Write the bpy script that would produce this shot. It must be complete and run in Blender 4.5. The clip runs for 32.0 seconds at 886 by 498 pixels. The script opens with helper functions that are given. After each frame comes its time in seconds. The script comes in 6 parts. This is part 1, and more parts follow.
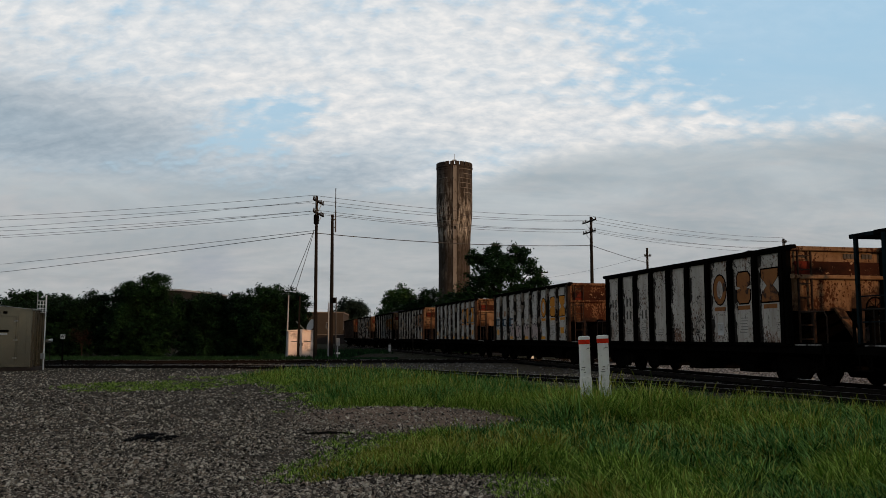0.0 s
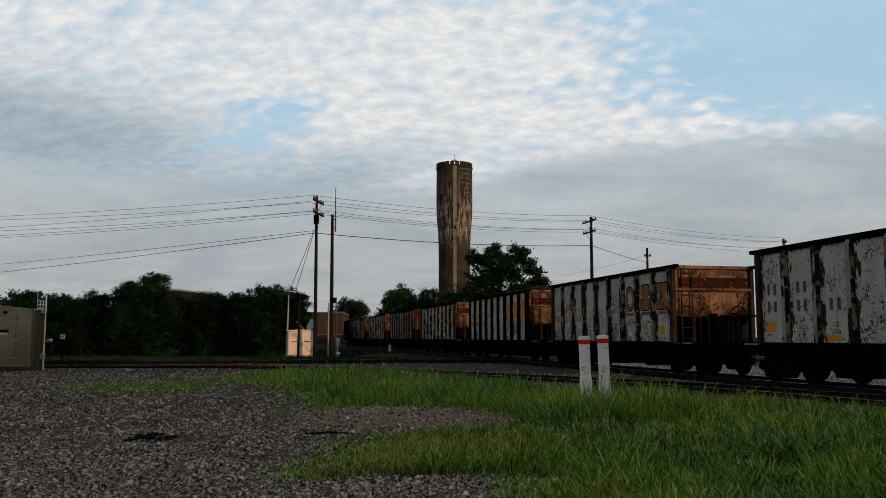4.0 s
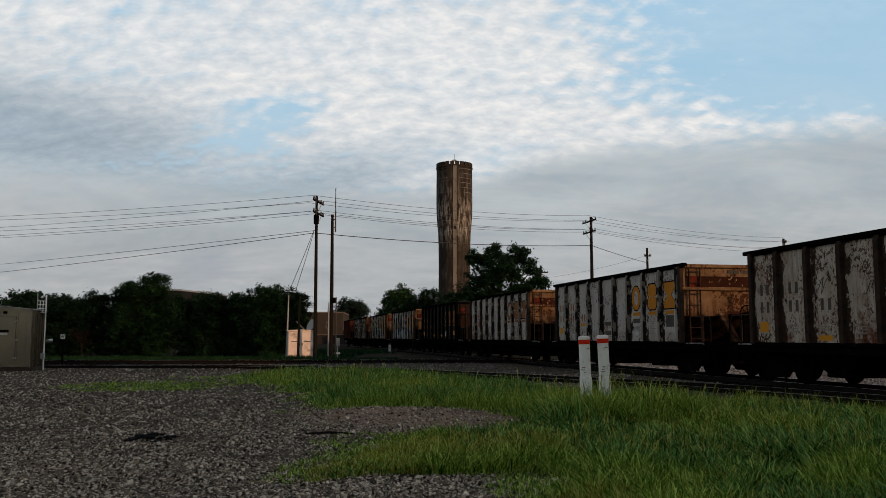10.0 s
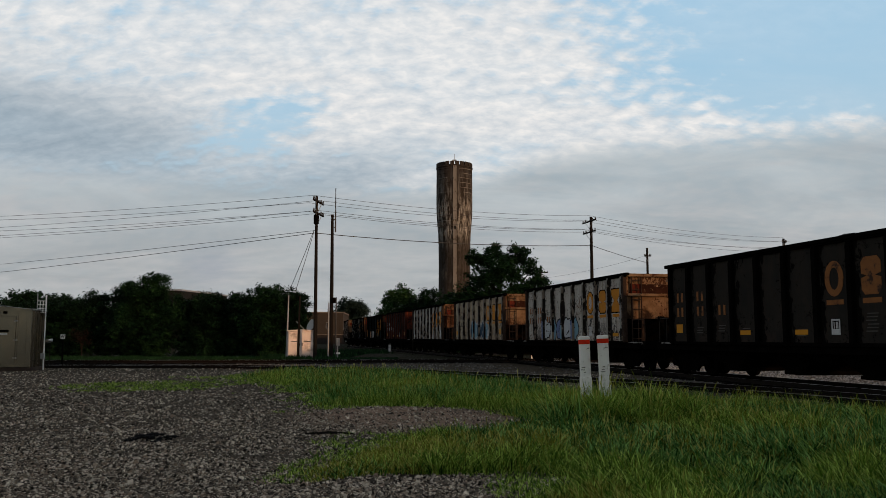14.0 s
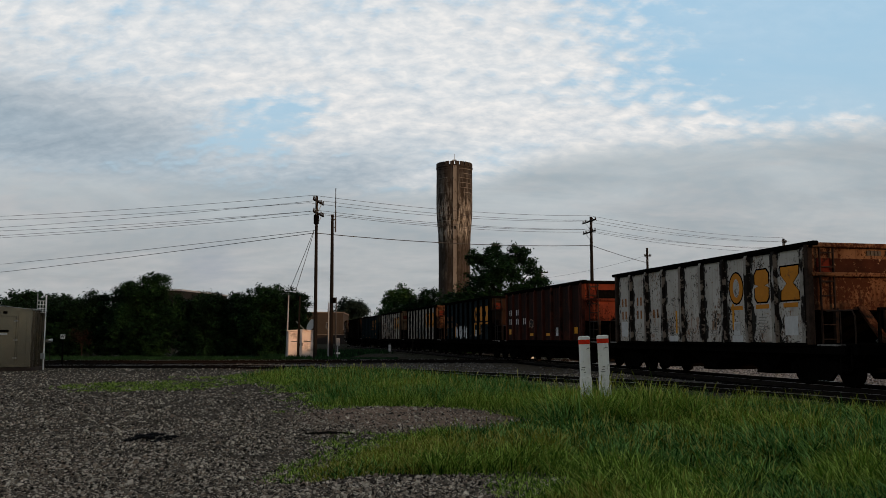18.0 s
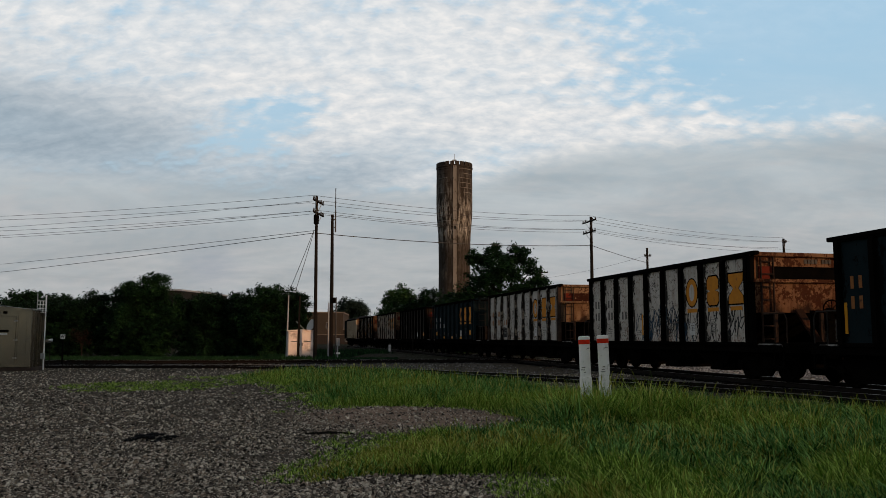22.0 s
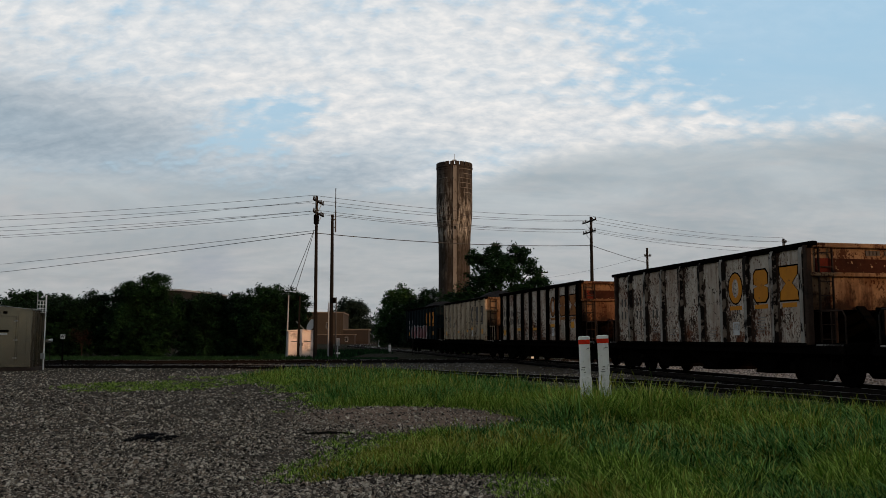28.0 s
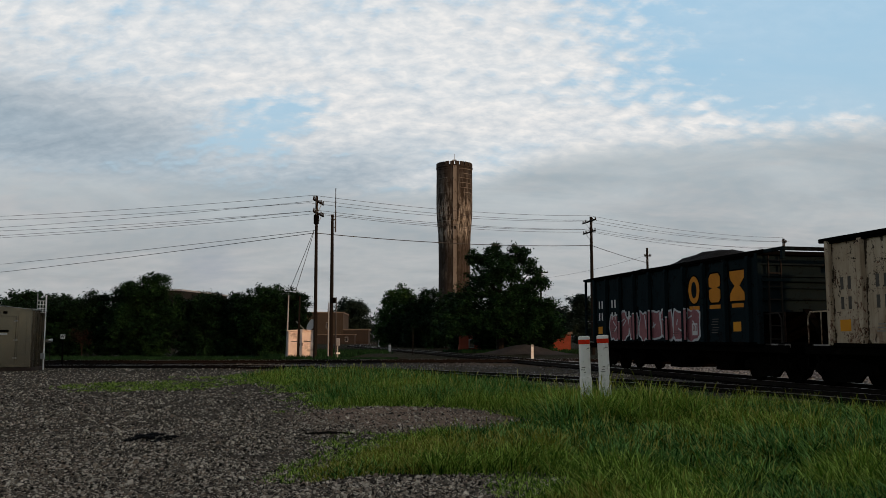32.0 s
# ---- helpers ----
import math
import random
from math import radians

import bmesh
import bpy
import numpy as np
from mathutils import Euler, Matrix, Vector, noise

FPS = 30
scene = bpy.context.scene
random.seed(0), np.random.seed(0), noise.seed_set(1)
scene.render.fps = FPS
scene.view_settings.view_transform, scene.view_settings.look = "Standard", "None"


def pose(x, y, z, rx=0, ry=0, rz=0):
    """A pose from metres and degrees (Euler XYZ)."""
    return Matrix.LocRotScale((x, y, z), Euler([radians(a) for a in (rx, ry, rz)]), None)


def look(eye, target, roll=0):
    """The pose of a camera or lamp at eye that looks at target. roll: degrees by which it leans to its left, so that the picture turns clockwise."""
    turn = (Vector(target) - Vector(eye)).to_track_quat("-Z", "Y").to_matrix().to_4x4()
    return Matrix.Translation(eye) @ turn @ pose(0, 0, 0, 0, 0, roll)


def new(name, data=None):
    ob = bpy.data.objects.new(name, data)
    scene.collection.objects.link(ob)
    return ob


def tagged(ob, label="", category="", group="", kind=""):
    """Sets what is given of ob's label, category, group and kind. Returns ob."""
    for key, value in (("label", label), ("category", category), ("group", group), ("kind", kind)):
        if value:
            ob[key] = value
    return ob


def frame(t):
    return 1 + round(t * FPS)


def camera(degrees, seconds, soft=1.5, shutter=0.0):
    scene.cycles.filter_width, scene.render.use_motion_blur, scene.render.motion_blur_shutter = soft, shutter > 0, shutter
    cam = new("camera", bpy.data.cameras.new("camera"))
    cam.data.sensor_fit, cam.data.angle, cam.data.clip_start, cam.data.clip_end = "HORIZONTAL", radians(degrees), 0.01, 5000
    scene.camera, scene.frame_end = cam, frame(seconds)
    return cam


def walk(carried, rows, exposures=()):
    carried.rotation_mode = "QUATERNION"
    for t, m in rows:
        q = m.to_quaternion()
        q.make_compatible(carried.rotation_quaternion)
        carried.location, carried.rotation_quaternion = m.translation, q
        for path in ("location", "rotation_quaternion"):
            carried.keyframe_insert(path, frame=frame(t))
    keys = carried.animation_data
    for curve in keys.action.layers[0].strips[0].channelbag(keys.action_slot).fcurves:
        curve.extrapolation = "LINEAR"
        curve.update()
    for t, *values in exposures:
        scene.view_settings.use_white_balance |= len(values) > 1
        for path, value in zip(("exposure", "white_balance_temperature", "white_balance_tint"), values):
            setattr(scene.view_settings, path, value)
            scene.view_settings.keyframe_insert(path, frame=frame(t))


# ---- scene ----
# ---- camera ----
EYE = 1.42
cam = camera(55.2, 32.0, soft=0.6)
walk(cam, [(0.0, pose(0, 0, EYE, 95.94, 0, 0)), (32.0, pose(0, 0, EYE, 95.94, 0, 0))], exposures=[(0.0, 0.0), (32.0, 0.0)])


# ---- world, sun ----
def link(t, a, b):
    t.links.new(a, b)


CLEAR = 0.12


def make_world():
    w = bpy.data.worlds.new("sky")
    scene.world = w
    w.use_nodes = True
    t = w.node_tree
    t.nodes.clear()
    N = t.nodes.new
    out, bg = N("ShaderNodeOutputWorld"), N("ShaderNodeBackground")
    sky = N("ShaderNodeTexSky")
    sky.sky_type, sky.sun_disc = "NISHITA", False
    sky.sun_elevation, sky.sun_rotation = radians(10.5), radians(131.3)
    sky.air_density, sky.dust_density, sky.ozone_density = 1.0, 0.6, 1.5
    tc, sep = N("ShaderNodeTexCoord"), N("ShaderNodeSeparateXYZ")
    link(t, tc.outputs["Generated"], sep.inputs[0])

    def m(op, a, b=None, c=None):
        n = N("ShaderNodeMath")
        n.operation = op
        for i, v in enumerate((a, b, c)):
            if v is None:
                continue
            if isinstance(v, (int, float)):
                n.inputs[i].default_value = v
            else:
                link(t, v, n.inputs[i])
        return n.outputs[0]

    def mixc(f, a, b):
        n = N("ShaderNodeMix")
        n.data_type = "RGBA"
        for s, v in ((n.inputs["Factor"], f), (n.inputs["A"], a), (n.inputs["B"], b)):
            if isinstance(v, tuple):
                s.default_value = (*v, 1)
            elif isinstance(v, (int, float)):
                s.default_value = v
            else:
                link(t, v, s)
        return n.outputs["Result"]

    def ramp(v, lo, hi, ease="SMOOTHSTEP"):
        n = N("ShaderNodeMapRange")
        n.interpolation_type = ease
        link(t, v, n.inputs["Value"])
        n.inputs["From Min"].default_value, n.inputs["From Max"].default_value = lo, hi
        return n.outputs["Result"]

    dx, dy, dz = sep.outputs[0], sep.outputs[1], sep.outputs[2]
    z = m("MAXIMUM", dz, 0.0)
    zz = m("ADD", z, 0.2)
    comb = N("ShaderNodeCombineXYZ")
    link(t, m("DIVIDE", dx, zz), comb.inputs[0])
    link(t, m("DIVIDE", dy, zz), comb.inputs[1])

    near = N("ShaderNodeCombineXYZ")
    zn = m("ADD", z, 0.42)
    link(t, m("DIVIDE", dx, zn), near.inputs[0])
    link(t, m("DIVIDE", dy, zn), near.inputs[1])

    def noise_tex(scale, detail, rough, offset, stretch=(1, 1, 1), turn=0.0, distort=0.0, close=False):
        mp, n = N("ShaderNodeMapping"), N("ShaderNodeTexNoise")
        mp.inputs["Location"].default_value = offset
        mp.inputs["Scale"].default_value = stretch
        mp.inputs["Rotation"].default_value = (0, 0, turn)
        link(t, (near if close else comb).outputs[0], mp.inputs["Vector"])
        link(t, mp.outputs[0], n.inputs["Vector"])
        n.inputs["Scale"].default_value, n.inputs["Detail"].default_value = scale, detail
        n.inputs["Roughness"].default_value, n.inputs["Distortion"].default_value = rough, distort
        return n.outputs["Fac"]

    def blob(cx, cz, rx, rz, tilt=0.0):
        """A soft spot of the sky about the direction (cx, cz), 1 at its middle."""
        a, b = m("SUBTRACT", dx, cx), m("SUBTRACT", dz, cz)
        u = m("DIVIDE", m("ADD", a, m("MULTIPLY", b, tilt)), rx)
        v = m("DIVIDE", m("SUBTRACT", b, m("MULTIPLY", a, tilt)), rz)
        return m("EXPONENT", m("MULTIPLY", m("ADD", m("MULTIPLY", u, u), m("MULTIPLY", v, v)), -1.0))

    def puff_field(offset):
        """Rippled small clouds: rounded cells broken up by noise."""
        n = m("ADD", m("MULTIPLY", noise_tex(36.0, 6, 0.54, offset, (0.9, 1.3, 1), 0.22, 0.1, True), 0.66), m("MULTIPLY", noise_tex(11.0, 4, 0.5, offset, (0.7, 1.6, 1), 0.3, 0.2, True), 0.34))
        mp, v, w = N("ShaderNodeMapping"), N("ShaderNodeTexVoronoi"), N("ShaderNodeTexNoise")
        mp.inputs["Location"].default_value, mp.inputs["Scale"].default_value, mp.inputs["Rotation"].default_value = offset, (0.9, 1.5, 1), (0, 0, 0.2)
        link(t, near.outputs[0], mp.inputs["Vector"])
        link(t, mp.outputs[0], w.inputs["Vector"])
        w.inputs["Scale"].default_value, w.inputs["Detail"].default_value = 14.0, 4
        warp = N("ShaderNodeVectorMath")
        warp.operation = "MULTIPLY_ADD"
        link(t, w.outputs["Color"], warp.inputs[0])
        warp.inputs[1].default_value = (0.045, 0.045, 0)
        link(t, mp.outputs[0], warp.inputs[2])
        link(t, warp.outputs[0], v.inputs["Vector"])
        v.feature = "SMOOTH_F1"
        v.inputs["Scale"].default_value, v.inputs["Smoothness"].default_value = 31.0, 0.8
        return m("ADD", m("MULTIPLY", n, 0.78), m("MULTIPLY", m("SUBTRACT", 0.95, v.outputs["Distance"]), 0.22))

    puffs = puff_field((3.1, 0.4, 0))
    lit = puff_field((3.106, 0.391, 0))
    banks = noise_tex(2.6, 5, 0.55, (1.7, 2.2, 0), (0.7, 1.2, 1), 0.3, 0.6)
    veil = noise_tex(1.2, 4, 0.5, (5.2, 1.0, 0), (0.6, 1.0, 1), 0.2, 0.4)
    gaps = m("ADD", m("MULTIPLY", blob(-0.2, 0.245, 0.075, 0.03, 0.35), 0.3), m("MULTIPLY", blob(0.46, 0.3, 0.2, 0.075, -0.1), 0.42))
    gaps = m("ADD", gaps, m("MULTIPLY", blob(-0.46, 0.32, 0.1, 0.04), 0.03))
    gaps = m("ADD", gaps, m("MULTIPLY", blob(0.3, 0.36, 0.12, 0.05), 0.15))
    fill = m("ADD", m("MULTIPLY", blob(-0.02, 0.25, 0.2, 0.08, 0.1), 0.1), m("MULTIPLY", blob(-0.42, 0.22, 0.2, 0.05), 0.12))
    cover = m("ADD", m("MULTIPLY", puffs, 0.8), m("MULTIPLY", banks, 0.4))
    fill = m("ADD", fill, m("MULTIPLY", blob(-0.28, 0.34, 0.3, 0.07), 0.07))
    cover = m("ADD", m("SUBTRACT", cover, gaps), fill)
    mask = m("ADD", m("MULTIPLY", ramp(cover, 0.4, 0.64), 0.86), m("MULTIPLY", ramp(banks, 0.3, 0.65), 0.14))
    low = m("SUBTRACT", 1.0, ramp(m("SUBTRACT", dz, m("MULTIPLY", ramp(dx, -0.05, 0.2), 0.045)), 0.13, 0.215))
    deck = ramp(m("ADD", m("MULTIPLY", veil, 0.5), low), 0.35, 1.1)
    rim = ramp(m("SUBTRACT", lit, puffs), -0.085, 0.085)
    bright = m("ADD", m("MULTIPLY", ramp(puffs, 0.36, 0.62), 0.55), m("MULTIPLY", rim, 0.45))
    bank = m("MINIMUM", m("MULTIPLY", m("ADD", blob(-0.43, 0.215, 0.26, 0.06, -0.12), m("MULTIPLY", blob(-0.12, 0.185, 0.14, 0.03, 0.25), 0.6)), 1.1), 1.0)
    blue = mixc(ramp(dz, 0.1, 0.4), (0.45, 0.6, 0.7), (0.345, 0.57, 0.76))
    cloud = mixc(bright, (0.54, 0.605, 0.665), (0.93, 0.895, 0.86))
    cloud = mixc(bank, cloud, mixc(bright, (0.285, 0.36, 0.425), (0.42, 0.49, 0.55)))
    col = mixc(mask, blue, cloud)
    lowcol = mixc(ramp(m("ADD", m("MULTIPLY", banks, 0.7), m("MULTIPLY", veil, 0.3)), 0.35, 0.65), mixc(ramp(dz, 0.06, 0.2), (0.335, 0.355, 0.368), (0.355, 0.41, 0.445)), mixc(ramp(dz, 0.06, 0.2), (0.41, 0.43, 0.44), (0.465, 0.52, 0.55)))
    lowcol = mixc(m("MULTIPLY", blob(-0.265, 0.078, 0.032, 0.022), 0.75), lowcol, (0.3, 0.33, 0.38))
    wisps = noise_tex(4.5, 6, 0.55, (7.3, 3.1, 0), (0.6, 1.0, 1), 0.12, 0.5)
    lowcol = mixc(m("MULTIPLY", ramp(wisps, 0.46, 0.74), 0.45), lowcol, (0.51, 0.495, 0.495))
    col = mixc(m("MULTIPLY", deck, 0.9), col, lowcol)
    # clear sky behind and overhead, the cloud field thinning out towards it
    clear = N("ShaderNodeVectorMath")
    clear.operation = "SCALE"
    link(t, sky.outputs[0], clear.inputs[0])
    clear.inputs["Scale"].default_value = CLEAR
    away = m("MAXIMUM", m("SUBTRACT", 1.0, ramp(dy, -0.1, 0.65)), ramp(dz, 0.42, 0.75))
    col = mixc(away, col, mixc(0.5, clear.outputs[0], (0.34, 0.315, 0.29)))
    link(t, col, bg.inputs["Color"])
    bg.inputs["Strength"].default_value = 1.0
    link(t, bg.outputs[0], out.inputs["Surface"])


make_world()
sun = new("sun", bpy.data.lights.new("sun", "SUN"))
sun.data.energy, sun.data.angle, sun.data.color = 1.85, radians(2), (1.0, 0.56, 0.29)
sun.matrix_world = look((75, -66, 18.5), (0, 0, 0))


# ---- materials ----
def surface(name, c1, c2, scale=2.0, rough=0.85, bump=0.0, metal=0.0, stain=None, stain_at=(0.55, 0.7), stain_scale=1.2,
            stretch=(1, 1, 1), per_object=0.0, fine=30.0, spec=0.05, drip=None):
    """A worn surface: two tones at a large and a fine scale, stains and streaks of a third, and fine relief."""
    mt = bpy.data.materials.new(name)
    mt.use_nodes = True
    t = mt.node_tree
    b = t.nodes["Principled BSDF"]
    N = t.nodes.new
    tc, oi = N("ShaderNodeTexCoord"), N("ShaderNodeObjectInfo")
    shift = N("ShaderNodeVectorMath")
    shift.operation = "MULTIPLY_ADD"
    rnd = N("ShaderNodeCombineXYZ")
    for i in range(3):
        link(t, oi.outputs["Random"], rnd.inputs[i])
    link(t, rnd.outputs[0], shift.inputs[0])
    shift.inputs[1].default_value = (37, 53, 19)
    link(t, tc.outputs["Object"], shift.inputs[2])

    def tex(sc, detail, st=(1, 1, 1)):
        mp, n = N("ShaderNodeMapping"), N("ShaderNodeTexNoise")
        mp.inputs["Scale"].default_value = st
        link(t, shift.outputs[0], mp.inputs["Vector"])
        link(t, mp.outputs[0], n.inputs["Vector"])
        n.inputs["Scale"].default_value, n.inputs["Detail"].default_value = sc, detail
        n.inputs["Roughness"].default_value = 0.65
        return n.outputs["Fac"]

    def rng(v, lo, hi):
        n = N("ShaderNodeMapRange")
        link(t, v, n.inputs["Value"])
        n.inputs["From Min"].default_value, n.inputs["From Max"].default_value = lo, hi
        return n.outputs["Result"]

    def mixc(f, a, c):
        n = N("ShaderNodeMix")
        n.data_type = "RGBA"
        link(t, f, n.inputs["Factor"])
        for s, v in ((n.inputs["A"], a), (n.inputs["B"], c)):
            if isinstance(v, tuple):
                s.default_value = (*v, 1)
            else:
                link(t, v, s)
        return n.outputs["Result"]

    big, small = tex(scale, 5, stretch), tex(fine, 3)
    both = N("ShaderNodeMath")
    both.operation = "MULTIPLY_ADD"
    link(t, small, both.inputs[0])
    both.inputs[1].default_value = 0.35
    link(t, big, both.inputs[2])
    col = mixc(rng(both.outputs[0], 0.45, 0.9), c1, c2)
    if drip:
        d = tex(1.6, 6, (2.2, 2.2, 0.22))
        col = mixc(rng(d, 0.5, 0.72), col, drip)
    if stain:
        s = tex(stain_scale, 8, (1, 1, 0.6) if drip else (1, 1, 1))
        col = mixc(rng(s, *stain_at), col, stain)
    if per_object:
        h = N("ShaderNodeHueSaturation")
        link(t, rng(oi.outputs["Random"], -1.0 / per_object * 0.5 + 0.5, 1.0 / per_object * 0.5 + 0.5), h.inputs["Value"])
        v = N("ShaderNodeMapRange")
        link(t, oi.outputs["Random"], v.inputs["Value"])
        v.inputs["To Min"].default_value, v.inputs["To Max"].default_value = 1 - per_object, 1 + per_object
        link(t, v.outputs["Result"], h.inputs["Value"])
        link(t, col, h.inputs["Color"])
        col = h.outputs["Color"]
    link(t, col, b.inputs["Base Color"])
    b.inputs["Metallic"].default_value = metal
    b.inputs["Specular IOR Level"].default_value = spec
    r = N("ShaderNodeMapRange")
    link(t, big, r.inputs["Value"])
    r.inputs["To Min"].default_value, r.inputs["To Max"].default_value = max(0.05, rough - 0.12), min(1, rough + 0.12)
    link(t, r.outputs["Result"], b.inputs["Roughness"])
    if bump:
        bp = N("ShaderNodeBump")
        bp.inputs["Strength"].default_value, bp.inputs["Distance"].default_value = 0.6, bump
        link(t, both.outputs[0], bp.inputs["Height"])
        link(t, bp.outputs[0], b.inputs["Normal"])
    return mt


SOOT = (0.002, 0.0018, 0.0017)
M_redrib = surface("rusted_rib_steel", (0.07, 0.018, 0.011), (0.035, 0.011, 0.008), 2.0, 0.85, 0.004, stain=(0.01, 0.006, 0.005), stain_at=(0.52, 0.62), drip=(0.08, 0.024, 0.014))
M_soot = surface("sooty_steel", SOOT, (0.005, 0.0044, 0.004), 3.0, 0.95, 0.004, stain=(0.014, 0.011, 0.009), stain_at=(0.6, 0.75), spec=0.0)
M_rib = surface("sooty_rib_steel", (0.012, 0.01, 0.009), (0.06, 0.038, 0.028), 2.5, 0.85, 0.004)
M_ribdirty = surface("grimy_white_rib", (0.34, 0.325, 0.3), (0.2, 0.17, 0.145), 2.5, 0.8, 0.004, stain=(0.014, 0.011, 0.0095), stain_at=(0.51, 0.55), stain_scale=1.8, drip=(0.11, 0.06, 0.04))
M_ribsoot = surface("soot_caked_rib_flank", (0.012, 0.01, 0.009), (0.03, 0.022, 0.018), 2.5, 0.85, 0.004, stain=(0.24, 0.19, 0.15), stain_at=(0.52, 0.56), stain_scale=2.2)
M_rail = surface("worn_rail_steel", (0.009, 0.007, 0.006), (0.016, 0.012, 0.01), 6.0, 0.7, 0.0)
M_railhead = surface("polished_rail_head", (0.35, 0.34, 0.33), (0.25, 0.24, 0.23), 6.0, 0.3, 0.0, metal=0.9)
M_tie = surface("creosoted_timber", (0.004, 0.0034, 0.003), (0.008, 0.007, 0.006), 4.0, 0.9, 0.01, stretch=(1, 6, 1), per_object=0.3)
M_ballast = surface("crushed_ballast", (0.07, 0.066, 0.062), (0.24, 0.23, 0.22), 12.0, 0.95, 0.03, fine=60)
M_cinder = surface("dark_track_ballast", (0.005, 0.0045, 0.0042), (0.014, 0.013, 0.0125), 9.0, 0.95, 0.03, fine=40)
M_stone = surface("dark_cinder_stone", (0.03, 0.028, 0.027), (0.06, 0.056, 0.053), 1.5, 0.95, 0.004, fine=25)
M_coal = surface("black_coal", (0.006, 0.006, 0.0065), (0.015, 0.015, 0.016), 8.0, 0.85, 0.05, fine=40)
M_orange = surface("orange_letter_paint", (0.58, 0.23, 0.025), (0.46, 0.175, 0.025), 3.0, 0.7, 0.0, stain=(0.1, 0.06, 0.04), stain_at=(0.62, 0.7), stain_scale=4.0)
M_faint = surface("worn_grey_stencil_paint", (0.17, 0.16, 0.15), (0.26, 0.245, 0.23), 6.0, 0.8)
M_greyletter = surface("faded_dark_paint", (0.06, 0.055, 0.05), (0.1, 0.09, 0.08), 3.0, 0.7)
M_reflect = surface("orange_reflector", (0.6, 0.27, 0.02), (0.55, 0.22, 0.02), 3.0, 0.4)
M_plate = surface("white_stencil_paint", (0.6, 0.6, 0.6), (0.45, 0.45, 0.45), 5.0, 0.7)
M_wood = surface("weathered_pole_timber", (0.009, 0.0075, 0.0065), (0.022, 0.018, 0.015), 3.0, 0.9, 0.006, stretch=(4, 4, 0.3))
M_wire = surface("dark_cable", (0.05, 0.05, 0.052), (0.07, 0.07, 0.07), 3.0, 0.6)
M_galv = surface("galvanised_steel", (0.42, 0.43, 0.44), (0.3, 0.31, 0.32), 2.0, 0.5, 0.0, metal=0.4, drip=(0.26, 0.26, 0.26))
M_alu = surface("dented_aluminium", (0.95, 0.82, 0.74), (0.72, 0.58, 0.5), 1.6, 0.5, 0.05, metal=0.25, stain=(0.3, 0.22, 0.17), stain_at=(0.55, 0.7), fine=4.0)
M_cabin = surface("weathered_metal_cladding", (0.2, 0.185, 0.163), (0.11, 0.105, 0.096), 1.2, 0.22, 0.004, metal=0.95, drip=(0.12, 0.11, 0.1))
M_postwhite = surface("white_plastic", (0.93, 0.92, 0.89), (0.84, 0.82, 0.77), 3.0, 0.5, 0.0, stain=(0.3, 0.27, 0.21), stain_at=(0.58, 0.72), stain_scale=6.0)
M_redband = surface("red_band_paint", (0.72, 0.035, 0.012), (0.55, 0.03, 0.012), 4.0, 0.45)
M_concrete = surface("stained_concrete", (0.085, 0.062, 0.048), (0.05, 0.037, 0.03), 0.3, 0.95, 0.03, stain=(0.16, 0.13, 0.11), stain_at=(0.58, 0.75), stain_scale=0.6, fine=3.0, drip=(0.03, 0.023, 0.02))
M_pale = surface("pale_lime_streaks", (0.3, 0.28, 0.25), (0.15, 0.13, 0.115), 0.5, 0.95, stretch=(1, 1, 0.15), stain=(0.06, 0.05, 0.042), stain_at=(0.55, 0.65), stain_scale=0.9)
M_bldg = surface("brown_metal_siding", (0.062, 0.05, 0.04), (0.046, 0.038, 0.031), 0.4, 0.8, 0.01)
M_bldg2 = surface("dull_brown_siding", (0.04, 0.033, 0.03), (0.03, 0.026, 0.024), 0.4, 0.8, 0.01)
M_shed = surface("grey_shed_siding", (0.02, 0.021, 0.02), (0.015, 0.0155, 0.015), 0.4, 0.8, 0.01)
M_roof = surface("pale_roof_trim", (0.17, 0.14, 0.115), (0.12, 0.105, 0.09), 0.4, 0.6, 0.01)
M_brick = surface("red_brick", (0.3, 0.075, 0.045), (0.22, 0.055, 0.035), 2.0, 0.9, 0.01, per_object=0.2)
M_bark = surface("dark_bark", (0.012, 0.01, 0.0085), (0.026, 0.021, 0.017), 3.0, 0.95, 0.02, stretch=(1, 1, 0.2))
M_band = surface("dark_rust_band", (0.05, 0.017, 0.009), (0.016, 0.007, 0.005), 1.4, 0.9, 0.008, stain=(0.3, 0.2, 0.12), stain_at=(0.61, 0.65), stain_scale=7.0)
M_oldorange = surface("faded_orange_letter_paint", (0.3, 0.125, 0.04), (0.2, 0.08, 0.035), 3.0, 0.8, 0.0, stain=(0.05, 0.032, 0.024), stain_at=(0.57, 0.63), stain_scale=3.0)
M_dish = surface("pale_dish_metal", (0.5, 0.5, 0.5), (0.42, 0.42, 0.41), 2.0, 0.5)
M_glass = surface("dark_window_glass", (0.02, 0.022, 0.025), (0.03, 0.03, 0.032), 1.0, 0.15, spec=0.5)


